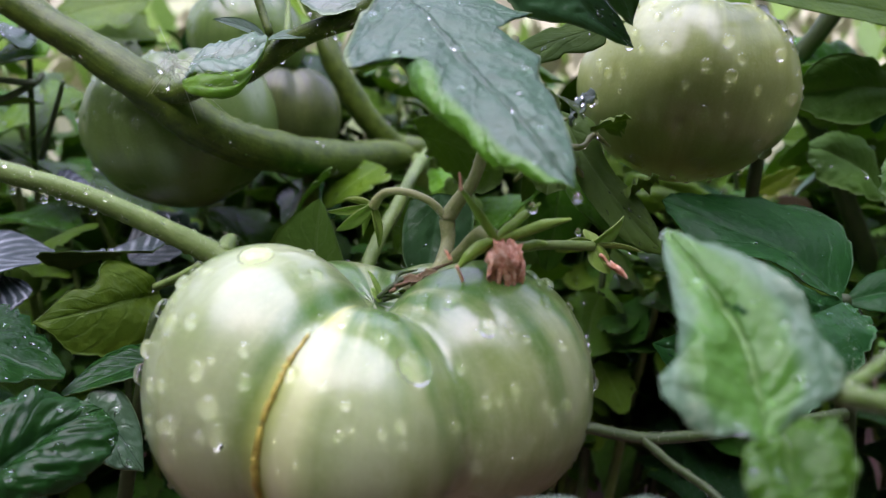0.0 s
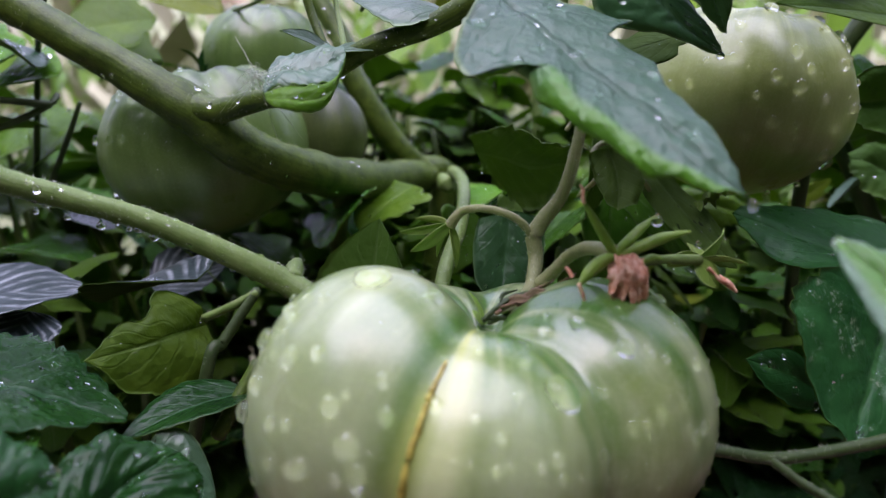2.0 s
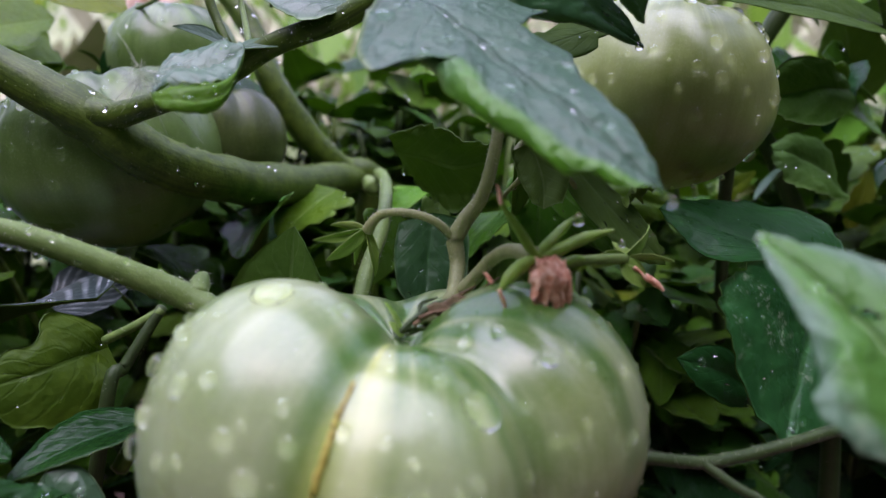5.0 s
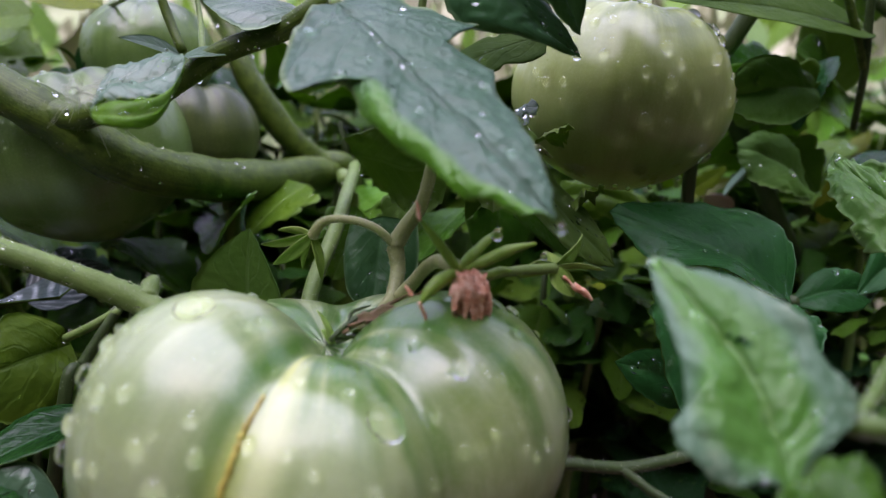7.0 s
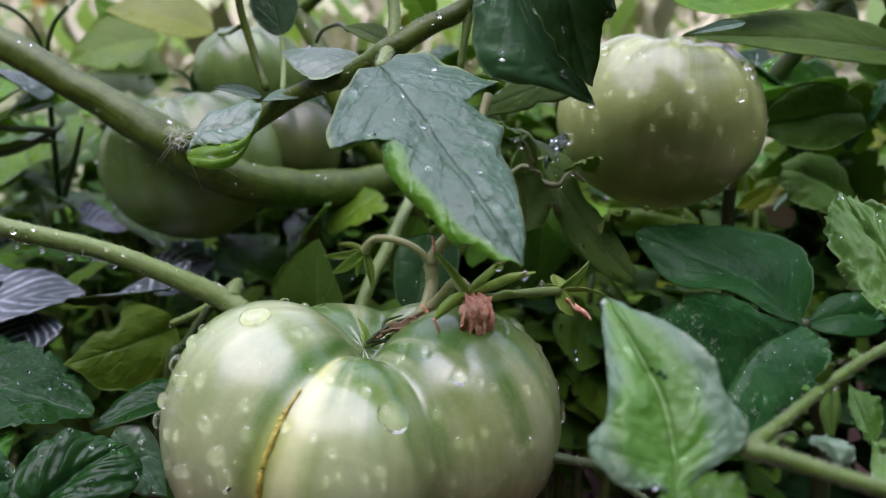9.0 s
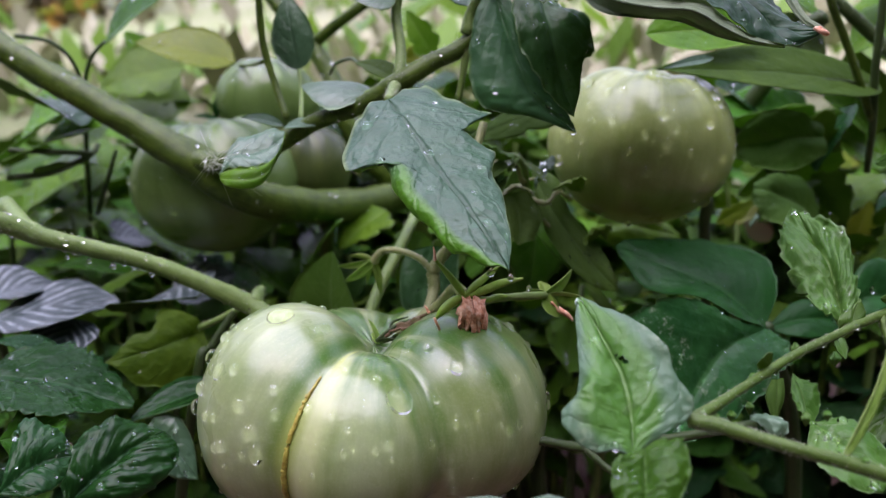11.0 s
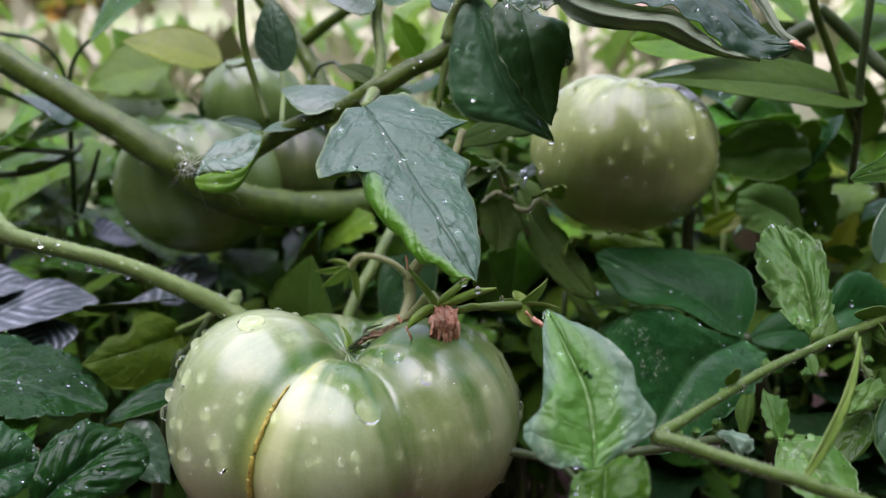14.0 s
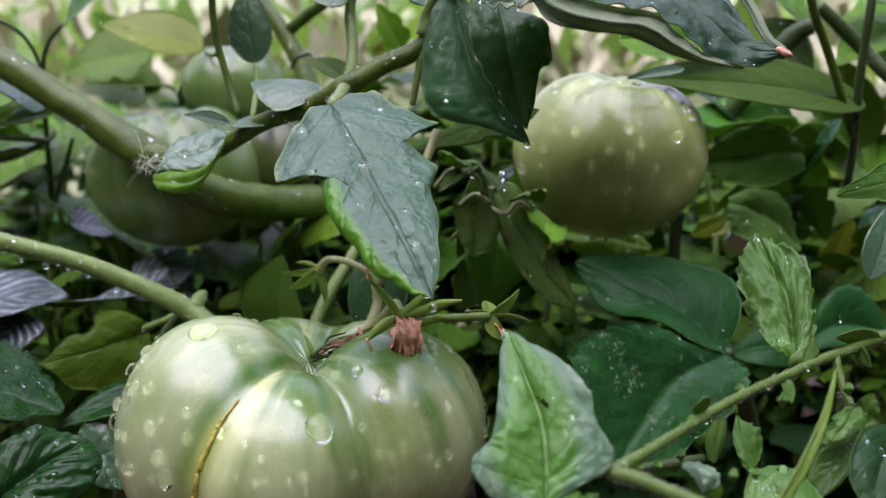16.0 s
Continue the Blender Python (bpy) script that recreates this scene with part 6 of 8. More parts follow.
sheet(shoot, [(0.0822, 0.1020, 0.2612), (0.0807, 0.1000, 0.2607), (0.0822, 0.1010, 0.2585)], [(0.0826, 0.1020, 0.2611), (0.0818, 0.1000, 0.2607), (0.0822, 0.1010, 0.2585)], [(0.0829, 0.1020, 0.2611), (0.0828, 0.1000, 0.2606), (0.0822, 0.1010, 0.2585)], upper='pale', lower='under', belly=0.4, wave=0.5, cut=0.15, cuts=4, seed=304, rows=12, cols=4, name='leaflet')
sheet(shoot, [(0.0855, 0.1000, 0.2623), (0.0840, 0.0980, 0.2621), (0.0855, 0.0990, 0.2603)], [(0.0859, 0.1000, 0.2623), (0.0850, 0.0980, 0.2621), (0.0855, 0.0990, 0.2603)], [(0.0862, 0.1000, 0.2623), (0.0860, 0.0980, 0.2620), (0.0855, 0.0990, 0.2603)], upper='pale', lower='under', belly=0.4, wave=0.5, cut=0.15, cuts=4, seed=305, rows=12, cols=4, name='leaflet')
sheet(shoot, [(0.0764, 0.1170, 0.2574), (0.0751, 0.1150, 0.2569), (0.0765, 0.1160, 0.2547)], [(0.0768, 0.1170, 0.2574), (0.0762, 0.1150, 0.2568), (0.0765, 0.1160, 0.2547)], [(0.0772, 0.1170, 0.2573), (0.0772, 0.1150, 0.2568), (0.0765, 0.1160, 0.2547)], upper='pale', lower='under', belly=0.4, wave=0.5, cut=0.15, cuts=4, seed=306, rows=12, cols=4, name='leaflet')
sheet(shoot, [(0.0647, 0.1060, 0.2602), (0.0633, 0.1040, 0.2594), (0.0648, 0.1050, 0.2569)], [(0.0650, 0.1060, 0.2602), (0.0645, 0.1040, 0.2594), (0.0648, 0.1050, 0.2569)], [(0.0654, 0.1060, 0.2602), (0.0656, 0.1040, 0.2594), (0.0648, 0.1050, 0.2569)], upper='pale', lower='under', belly=0.4, wave=0.5, cut=0.15, cuts=4, seed=307, rows=12, cols=4, name='leaflet')
sheet(shoot, [(0.1230, 0.1410, 0.2640), (0.1210, 0.1390, 0.2630), (0.1231, 0.1400, 0.2606)], [(0.1235, 0.1410, 0.2640), (0.1225, 0.1390, 0.2630), (0.1231, 0.1400, 0.2606)], [(0.1239, 0.1410, 0.2639), (0.1240, 0.1390, 0.2629), (0.1231, 0.1400, 0.2606)], upper='pale', lower='under', belly=0.4, wave=0.5, cut=0.15, cuts=4, seed=308, rows=12, cols=4, name='leaflet')
sheet(shoot, [(0.0886, 0.0910, 0.2566), (0.0871, 0.0890, 0.2566), (0.0885, 0.0900, 0.2547)], [(0.0889, 0.0910, 0.2566), (0.0880, 0.0890, 0.2565), (0.0885, 0.0900, 0.2547)], [(0.0893, 0.0910, 0.2566), (0.0889, 0.0890, 0.2565), (0.0885, 0.0900, 0.2547)], upper='pale', lower='under', belly=0.4, wave=0.5, cut=0.15, cuts=4, seed=309, rows=12, cols=4, name='leaflet')
leaf(shoot, (0.1395, 0.1580, 0.2682), (0.1240, 0.1500, 0.2723), (0.1292, 0.1500, 0.2745), shape='serrate', upper='pale', lower='under', seed=35, rows=14, cols=4, quilt=0.03)
leaf(shoot, (0.1323, 0.1550, 0.2681), (0.1336, 0.1500, 0.2646), (0.1335, 0.1500, 0.2679), shape='serrate', upper='pale', lower='under', seed=36, rows=14, cols=4)
leaf(shoot, (0.0831, 0.1220, 0.2644), (0.0798, 0.1180, 0.2676), (0.0797, 0.1200, 0.2638), shape='serrate', upper='pale', lower='under', seed=39, rows=10, cols=3)
leaf(shoot, (0.1069, 0.1390, 0.2658), (0.1075, 0.1350, 0.2606), (0.1055, 0.1360, 0.2623), shape='serrate', upper='palespot', lower='under', wave=0.3, seed=42, rows=16, cols=4)
stalk(shoot, [(0.1242, 0.1500, 0.2674), (0.1242, 0.1450, 0.2609), (0.1248, 0.1400, 0.2563), (0.1233, 0.1380, 0.2508)], [0.001, 0.001, 0.001, 0.0008], mat='stem_shoot', n=12, hair=60, seed=42)
leaf(shoot, (0.1247, 0.1400, 0.2579), (0.1286, 0.1350, 0.2565), (0.1253, 0.1350, 0.2519), shape='serrate', upper='palespot', lower='under', wave=0.35, quilt=0.04, seed=44, rows=20, cols=5)
leaf(shoot, (0.1227, 0.1380, 0.2492), (0.1118, 0.1300, 0.2376), (0.1226, 0.1320, 0.2440), shape='blade', upper='mid', lower='under', seed=45, rows=14, cols=4)
leaf(shoot, (0.0835, 0.0900, 0.2550), (0.1043, 0.1120, 0.2782), (0.0875, 0.0950, 0.2627), shape='blade', upper='sepal', lower='sepal', fold=0.3, seed=48, rows=30, cols=4, name='blade_leaf')
leaf(shoot, (0.0357, 0.0550, 0.2546), (-0.0172, 0.0725, 0.2520), (0.0152, 0.0960, 0.2487), shape='lobed', upper='near', lower='under', fold=-0.05, bend=0.03, seed=49, rows=34, cols=9, widths=(1, 1.0), label='grey-green leaf close by')
stalk(shoot, [(0.0356, 0.0550, 0.2556), (0.10, 0.075, 0.232), (0.14, 0.12, 0.20), (0.165, 0.165, 0.12), (0.172, 0.18, 0.06)], [0.0012, 0.0016, 0.0018, 0.002, 0.0025], mat='stem_shoot', n=24, hair=60, seed=45)
broad = thing("squash_plant", (0.150, 0.260, 0.050), "low plant with broad dark green wet leaves", "plant")
sheet(broad, [(0.1145, 0.2000, 0.2494), (0.1228, 0.2120, 0.2599), (0.1229, 0.2240, 0.2705), (0.1053, 0.2290, 0.2759), (0.0825, 0.2240, 0.2781), (0.0709, 0.2190, 0.2790), (0.0660, 0.2170, 0.2762)], [(0.1145, 0.2000, 0.2494), (0.1025, 0.2060, 0.2611), (0.0857, 0.2110, 0.2689), (0.0660, 0.2170, 0.2762)], [(0.1145, 0.2000, 0.2494), (0.1052, 0.1960, 0.2542), (0.0913, 0.1950, 0.2622), (0.0790, 0.2000, 0.2625), (0.0724, 0.2060, 0.2653), (0.0677, 0.2130, 0.2722), (0.0660, 0.2170, 0.2762)], upper='broad', lower='olive', belly=0.04, wave=0.04, quilt=0.008, cut=0.04, cuts=9, seed=80, drops=24, rows=50, cols=11, label='broad dark wet leaf')
sheet(broad, [(0.1384, 0.2050, 0.2487), (0.1510, 0.2120, 0.2673), (0.1625, 0.2150, 0.2696), (0.1711, 0.2150, 0.2617), (0.1723, 0.2120, 0.2547)], [(0.1384, 0.2050, 0.2487), (0.1534, 0.2080, 0.2577), (0.1723, 0.2120, 0.2547)], [(0.1384, 0.2050, 0.2487), (0.1487, 0.2020, 0.2513), (0.1621, 0.2050, 0.2520), (0.1723, 0.2120, 0.2547)], upper='broad', lower='olive', belly=0.1, cut=0.05, cuts=9, seed=82, drops=12)
sheet(broad, [(0.1161, 0.2040, 0.2481), (0.1282, 0.2100, 0.2560), (0.1404, 0.2100, 0.2556), (0.1508, 0.2100, 0.2488)], [(0.1161, 0.2040, 0.2481), (0.1303, 0.2050, 0.2510), (0.1508, 0.2100, 0.2488)], [(0.1161, 0.2040, 0.2481), (0.1236, 0.1980, 0.2468), (0.1362, 0.2000, 0.2457), (0.1508, 0.2100, 0.2488)], upper='broad', lower='olive', belly=0.1, cut=0.05, cuts=9, seed=84, drops=8)
sheet(broad, [(0.1145, 0.2000, 0.2494), (0.1020, 0.1950, 0.2550), (0.0877, 0.1890, 0.2639), (0.0725, 0.1800, 0.2664), (0.0595, 0.1720, 0.2620), (0.0598, 0.1680, 0.2509), (0.0642, 0.1660, 0.2369), (0.0728, 0.1650, 0.2251)], [(0.1145, 0.2000, 0.2494), (0.0974, 0.1880, 0.2464), (0.0831, 0.1750, 0.2362), (0.0728, 0.1650, 0.2251)], [(0.1145, 0.2000, 0.2494), (0.1213, 0.1980, 0.2448), (0.1190, 0.1900, 0.2416), (0.1101, 0.1820, 0.2350), (0.0940, 0.1730, 0.2277), (0.0802, 0.1670, 0.2241), (0.0728, 0.1650, 0.2251)], upper='darkspot', lower='olive', belly=0.04, wave=0.05, quilt=0.02, cut=0.06, cuts=16, seed=81, drops=46, rows=60, cols=13, label='broad dark speckled wet leaf')
sheet(broad, [(0.0831, 0.1900, 0.2277), (0.0747, 0.1900, 0.2402), (0.0656, 0.1880, 0.2438), (0.0560, 0.1850, 0.2418)], [(0.0831, 0.1900, 0.2277), (0.0704, 0.1880, 0.2358), (0.0560, 0.1850, 0.2418)], [(0.0831, 0.1900, 0.2277), (0.0726, 0.1860, 0.2267), (0.0620, 0.1840, 0.2333), (0.0560, 0.1850, 0.2418)], upper='broad', lower='olive', belly=0.1, wave=0.06, cut=0.05, cuts=9, seed=85, drops=8)
stalk(broad, [(0.0270, 0.1500, 0.2321), (0.0314, 0.1500, 0.2333), (0.0440, 0.1510, 0.2305), (0.0551, 0.1530, 0.2299), (0.0759, 0.1580, 0.2302), (0.0977, 0.1650, 0.2302)], [0.001, 0.0013, 0.0013, 0.0013, 0.0014, 0.0015], mat='stem_dark', n=30, hair=260, hair_len=0.0007, seed=55)
stalk(broad, [(0.0442, 0.1510, 0.2307), (0.0496, 0.1470, 0.2266), (0.0572, 0.1420, 0.2223), (0.0628, 0.1350, 0.2174)], [0.001, 0.001, 0.001, 0.001], mat='stem_dark', n=20, hair=80, hair_len=0.0006, seed=56)
stalk(broad, [(0.15, 0.26, 0.05), (0.150, 0.25, 0.17), (0.128, 0.225, 0.235), (0.1153, 0.2010, 0.2495)], [0.004, 0.0035, 0.003, 0.0022], mat='stem_dark', n=24, hair=60, seed=50)
low = thing("potato_plant", (-0.120, 0.210, 0.050), "low plant with crinkled dark green wet leaves", "plant")
sheet(low, [(-0.1013, 0.1400, 0.2214), (-0.1061, 0.1460, 0.2292), (-0.1016, 0.1540, 0.2366), (-0.0970, 0.1600, 0.2387), (-0.0902, 0.1640, 0.2356), (-0.0826, 0.1650, 0.2319)], [(-0.1013, 0.1400, 0.2214), (-0.0958, 0.1460, 0.2265), (-0.0899, 0.1550, 0.2305), (-0.0826, 0.1650, 0.2319)], [(-0.1013, 0.1400, 0.2214), (-0.0879, 0.1420, 0.2207), (-0.0779, 0.1500, 0.2229), (-0.0762, 0.1590, 0.2275), (-0.0826, 0.1650, 0.2319)], upper='dark', lower='under', belly=0.22, wave=0.14, quilt=0.07, cut=0.03, cuts=12, seed=90, rows=90, cols=20, drops=22, label='glossy crinkled leaf')
sheet(low, [(-0.0955, 0.1760, 0.2241), (-0.0925, 0.1800, 0.2303), (-0.0858, 0.1820, 0.2296), (-0.0805, 0.1800, 0.2206), (-0.0777, 0.1740, 0.2105)], [(-0.0955, 0.1760, 0.2241), (-0.0863, 0.1760, 0.2218), (-0.0777, 0.1740, 0.2105)], [(-0.0955, 0.1760, 0.2241), (-0.0914, 0.1720, 0.2190), (-0.0846, 0.1700, 0.2139), (-0.0777, 0.1740, 0.2105)], upper='blue', lower='under', belly=0.1, wave=0.1, seed=91, drops=12, quilt=0.05)
sheet(low, [(-0.0910, 0.2260, 0.2455), (-0.0923, 0.2200, 0.2544), (-0.0999, 0.2100, 0.2596), (-0.1010, 0.2030, 0.2536), (-0.1061, 0.2000, 0.2532), (-0.1099, 0.1940, 0.2488), (-0.1123, 0.1900, 0.2459)], [(-0.0910, 0.2260, 0.2455), (-0.0954, 0.2070, 0.2475), (-0.1042, 0.1970, 0.2465), (-0.1123, 0.1900, 0.2459)], [(-0.0910, 0.2260, 0.2455), (-0.0864, 0.2160, 0.2373), (-0.0912, 0.2060, 0.2324), (-0.0990, 0.1990, 0.2331), (-0.1051, 0.1940, 0.2363), (-0.1074, 0.1910, 0.2423), (-0.1123, 0.1900, 0.2459)], upper='moss', lower='under', belly=0.06, wave=0.08, quilt=0.03, cut=0.04, cuts=7, seed=94, rows=60, cols=12, drops=8, label='lobed yellow-green leaf')
sheet(low, [(-0.1252, 0.1500, 0.2368), (-0.1206, 0.1550, 0.2441), (-0.1140, 0.1580, 0.2435), (-0.1092, 0.1600, 0.2391)], [(-0.1252, 0.1500, 0.2368), (-0.1161, 0.1520, 0.2382), (-0.1092, 0.1600, 0.2391)], [(-0.1252, 0.1500, 0.2368), (-0.1161, 0.1450, 0.2304), (-0.1078, 0.1480, 0.2320), (-0.1092, 0.1600, 0.2391)], upper='mid', lower='under', belly=0.15, wave=0.1, quilt=0.06, cut=0.06, seed=93, drops=10)
sheet(low, [(-0.1058, 0.1200, 0.2359), (-0.1069, 0.1340, 0.2488), (-0.1019, 0.1360, 0.2477), (-0.0970, 0.1360, 0.2444), (-0.0941, 0.1340, 0.2391)], [(-0.1058, 0.1200, 0.2359), (-0.0995, 0.1280, 0.2403), (-0.0941, 0.1340, 0.2391)], [(-0.1058, 0.1200, 0.2359), (-0.0968, 0.1200, 0.2349), (-0.0935, 0.1260, 0.2351), (-0.0941, 0.1340, 0.2391)], upper='dark', lower='under', belly=0.15, wave=0.12, quilt=0.08, cut=0.05, seed=98, drops=10)
leaf(low, (-0.1421, 0.1700, 0.2505), (-0.0987, 0.1780, 0.2338), (-0.1308, 0.2000, 0.2470), shape='serrate', upper='dark', lower='olive', fold=0.1, seed=92, rows=34, cols=9, drops=26, quilt=0.02)
leaf(low, (-0.0740, 0.1980, 0.2341), (-0.1014, 0.1800, 0.2280), (-0.0846, 0.1780, 0.2292), shape='ovate', upper='dark', lower='under', seed=95, rows=20, cols=5)
leaf(low, (-0.0944, 0.2300, 0.2586), (-0.1275, 0.2400, 0.2499), (-0.1269, 0.2700, 0.2477), shape='ovate', upper='striped', lower='olive', seed=96, drops=6)
leaf(low, (-0.1569, 0.2000, 0.2522), (-0.1338, 0.2000, 0.2407), (-0.1548, 0.2150, 0.2471), shape='ovate', upper='dark', lower='olive', seed=97, drops=6)
stalk(low, [(-0.12, 0.21, 0.05), (-0.105, 0.205, 0.15), (-0.0871, 0.2050, 0.2350), (-0.0828, 0.2100, 0.2442), (-0.0735, 0.2150, 0.2581)], [0.003, 0.0025, 0.0018, 0.0016, 0.0014], mat='stem_dark', n=30, hair=80, seed=51)
stalk(low, [(-0.0903, 0.2200, 0.2490), (-0.0816, 0.2160, 0.2530), (-0.0734, 0.2140, 0.2574)], [0.0012, 0.0012, 0.0012], mat='stem_pale', n=12, hair=40, seed=52)
stalk(low, [(-0.0810, 0.1900, 0.2245), (-0.0772, 0.1950, 0.2312), (-0.0715, 0.2000, 0.2411)], [0.002, 0.002, 0.0018], mat='stem', n=12, hair=40, seed=53)
striped_plant = thing("striped_plant", (-0.19, 0.26, 0.05), "small plant with silver striped slate leaves", "plant")
leaf(striped_plant, (-0.1809, 0.2350, 0.2509), (-0.1327, 0.2450, 0.2530), (-0.1679, 0.2620, 0.2565), shape='ovate', upper='striped', lower='slate', fold=0.05, seed=100, rows=30, cols=8)
leaf(striped_plant, (-0.1491, 0.2400, 0.2482), (-0.1509, 0.2200, 0.2338), (-0.1366, 0.2300, 0.2390), shape='ovate', upper='striped', lower='slate', seed=101)
leaf(striped_plant, (-0.1952, 0.2500, 0.2568), (-0.1727, 0.2700, 0.2560), (-0.1942, 0.2800, 0.2597), shape='ovate', upper='striped', lower='slate', seed=102)
leaf(striped_plant, (-0.1227, 0.2750, 0.2476), (-0.0981, 0.2900, 0.2553), (-0.1088, 0.2680, 0.2430), shape='ovate', upper='striped', lower='slate', seed=103)
leaf(striped_plant, (-0.1668, 0.3100, 0.2721), (-0.1551, 0.3300, 0.2656), (-0.1560, 0.3050, 0.2651), shape='ovate', upper='striped', lower='slate', seed=104)
stalk(striped_plant, [(-0.19, 0.26, 0.05), (-0.185, 0.255, 0.18), (-0.1809, 0.2350, 0.2509)], [0.0025, 0.002, 0.0015], mat='stem_dark', n=14, seed=54)
# plants further back
behind = thing("tomato_vine", (-0.05, 0.42, 0.05), "tomato vine further back with mixed green leaves", "plant")
leaf(behind, (-0.0419, 0.2350, 0.2364), (-0.0380, 0.2250, 0.2767), (-0.0257, 0.2220, 0.2504), shape='ovate', upper='under', lower='mid', fold=0.2, seed=110, widths=(1, 1.1))
leaf(behind, (-0.1481, 0.2900, 0.3645), (-0.1146, 0.2820, 0.3817), (-0.1399, 0.3000, 0.3803), shape='ovate', upper='mid', lower='under', seed=120, drops=2, drop_size=0.0014, rows=22, cols=6)
leaf(behind, (-0.1054, 0.3400, 0.3573), (-0.1538, 0.3320, 0.3673), (-0.1328, 0.3500, 0.3738), shape='ovate', upper='yellow', lower='under', seed=121, drops=2, drop_size=0.0014, rows=22, cols=6)
leaf(behind, (-0.1402, 0.3600, 0.3575), (-0.1833, 0.3520, 0.3468), (-0.1689, 0.3700, 0.3686), shape='lobed', upper='bright', lower='under', seed=122, drops=2, drop_size=0.0014, rows=22, cols=6)
leaf(behind, (-0.1413, 0.3700, 0.3392), (-0.1814, 0.3620, 0.3392), (-0.1652, 0.3800, 0.3548), shape='lobed', upper='bright', lower='under', seed=123, drops=2, drop_size=0.0014, rows=22, cols=6)
leaf(behind, (-0.1650, 0.3800, 0.3564), (-0.1767, 0.3720, 0.3784), (-0.1659, 0.3900, 0.3733), shape='lobed', upper='bright', lower='under', seed=124, drops=2, drop_size=0.0014, rows=22, cols=6)
leaf(behind, (-0.1386, 0.3800, 0.3392), (-0.1726, 0.3720, 0.3309), (-0.1634, 0.3900, 0.3353), shape='lobed', upper='bright', lower='under', seed=125, drops=2, drop_size=0.0014, rows=22, cols=6)
leaf(behind, (-0.0617, 0.2400, 0.3801), (-0.0963, 0.2320, 0.3792), (-0.0853, 0.2500, 0.3779), shape='ovate', upper='olive', lower='under', seed=126, drops=2, drop_size=0.0014, rows=22, cols=6)
leaf(behind, (-0.1899, 0.3000, 0.3190), (-0.1572, 0.2920, 0.3260), (-0.1937, 0.3340, 0.3322), shape='lobed', upper='bright', lower='under', seed=127, drops=12, drop_size=0.0014, rows=22, cols=6)
leaf(behind, (-0.2106, 0.3100, 0.3165), (-0.1723, 0.3020, 0.3357), (-0.2111, 0.3440, 0.3373), shape='lobed', upper='bright', lower='under', seed=128, drops=12, drop_size=0.0014, rows=22, cols=6)
leaf(behind, (-0.1743, 0.3200, 0.3087), (-0.2054, 0.3120, 0.3020), (-0.1701, 0.2860, 0.3045), shape='lobed', upper='pale', lower='under', seed=129, drops=12, drop_size=0.0014, rows=22, cols=6)
leaf(behind, (-0.1659, 0.3400, 0.3130), (-0.1891, 0.3320, 0.2904), (-0.1541, 0.3060, 0.2978), shape='lobed', upper='bright', lower='under', seed=130, drops=12, drop_size=0.0014, rows=22, cols=6)
leaf(behind, (-0.1898, 0.2800, 0.3427), (-0.1554, 0.2720, 0.3265), (-0.1927, 0.3140, 0.3393), shape='blade', upper='slate', lower='under', seed=131, drops=12, drop_size=0.0014, rows=22, cols=6)
leaf(behind, (-0.2276, 0.3600, 0.2885), (-0.1887, 0.3520, 0.3038), (-0.2355, 0.3940, 0.3022), shape='lobed', upper='bright', lower='under', seed=132, drops=12, drop_size=0.0014, rows=22, cols=6)
leaf(behind, (-0.1918, 0.3300, 0.2847), (-0.1627, 0.3220, 0.2668), (-0.1687, 0.2960, 0.2747), shape='lobed', upper='bright', lower='under', seed=133, drops=12, drop_size=0.0014, rows=22, cols=6)
leaf(behind, (-0.2392, 0.3500, 0.2774), (-0.2067, 0.3420, 0.2930), (-0.2483, 0.3840, 0.2932), shape='serrate', upper='bright', lower='under', seed=134, drops=12, drop_size=0.0014, rows=22, cols=6)
leaf(behind, (-0.1275, 0.3200, 0.2539), (-0.1527, 0.3120, 0.2741), (-0.1325, 0.2860, 0.2615), shape='lobed', upper='mid', lower='under', seed=135, drops=12, drop_size=0.0014, rows=22, cols=6)
leaf(behind, (-0.1958, 0.3100, 0.2586), (-0.1547, 0.3020, 0.2531), (-0.1608, 0.2760, 0.2527), shape='lobed', upper='mid', lower='under', seed=136, drops=12, drop_size=0.0014, rows=22, cols=6)
leaf(behind, (-0.2074, 0.3800, 0.2716), (-0.2373, 0.3720, 0.2705), (-0.2066, 0.3460, 0.2640), shape='lobed', upper='bright', lower='under', seed=137, drops=12, drop_size=0.0014, rows=22, cols=6)
leaf(behind, (-0.0996, 0.3100, 0.2638), (-0.0737, 0.3020, 0.2385), (-0.0873, 0.2760, 0.2487), shape='lobed', upper='mid', lower='under', seed=138, drops=12, drop_size=0.0014, rows=22, cols=6)
leaf(behind, (-0.1042, 0.3000, 0.2402), (-0.1185, 0.2920, 0.2625), (-0.1066, 0.2660, 0.2533), shape='lobed', upper='slate', lower='under', seed=139, drops=12, drop_size=0.0014, rows=22, cols=6)
leaf(behind, (-0.0719, 0.3300, 0.2741), (-0.0507, 0.3220, 0.2567), (-0.0611, 0.3640, 0.2652), shape='serrate', upper='dark', lower='under', seed=140, drops=12, drop_size=0.0014, rows=22, cols=6)
stalk(behind, [(-0.1486, 0.2900, 0.3645), (-0.1572, 0.2920, 0.3569), (-0.1631, 0.2950, 0.3445), (-0.1735, 0.3100, 0.3178), (-0.1865, 0.3300, 0.2785)], [0.0008, 0.0009, 0.001, 0.0012, 0.0014], mat='stem_dark', n=20, seed=60)
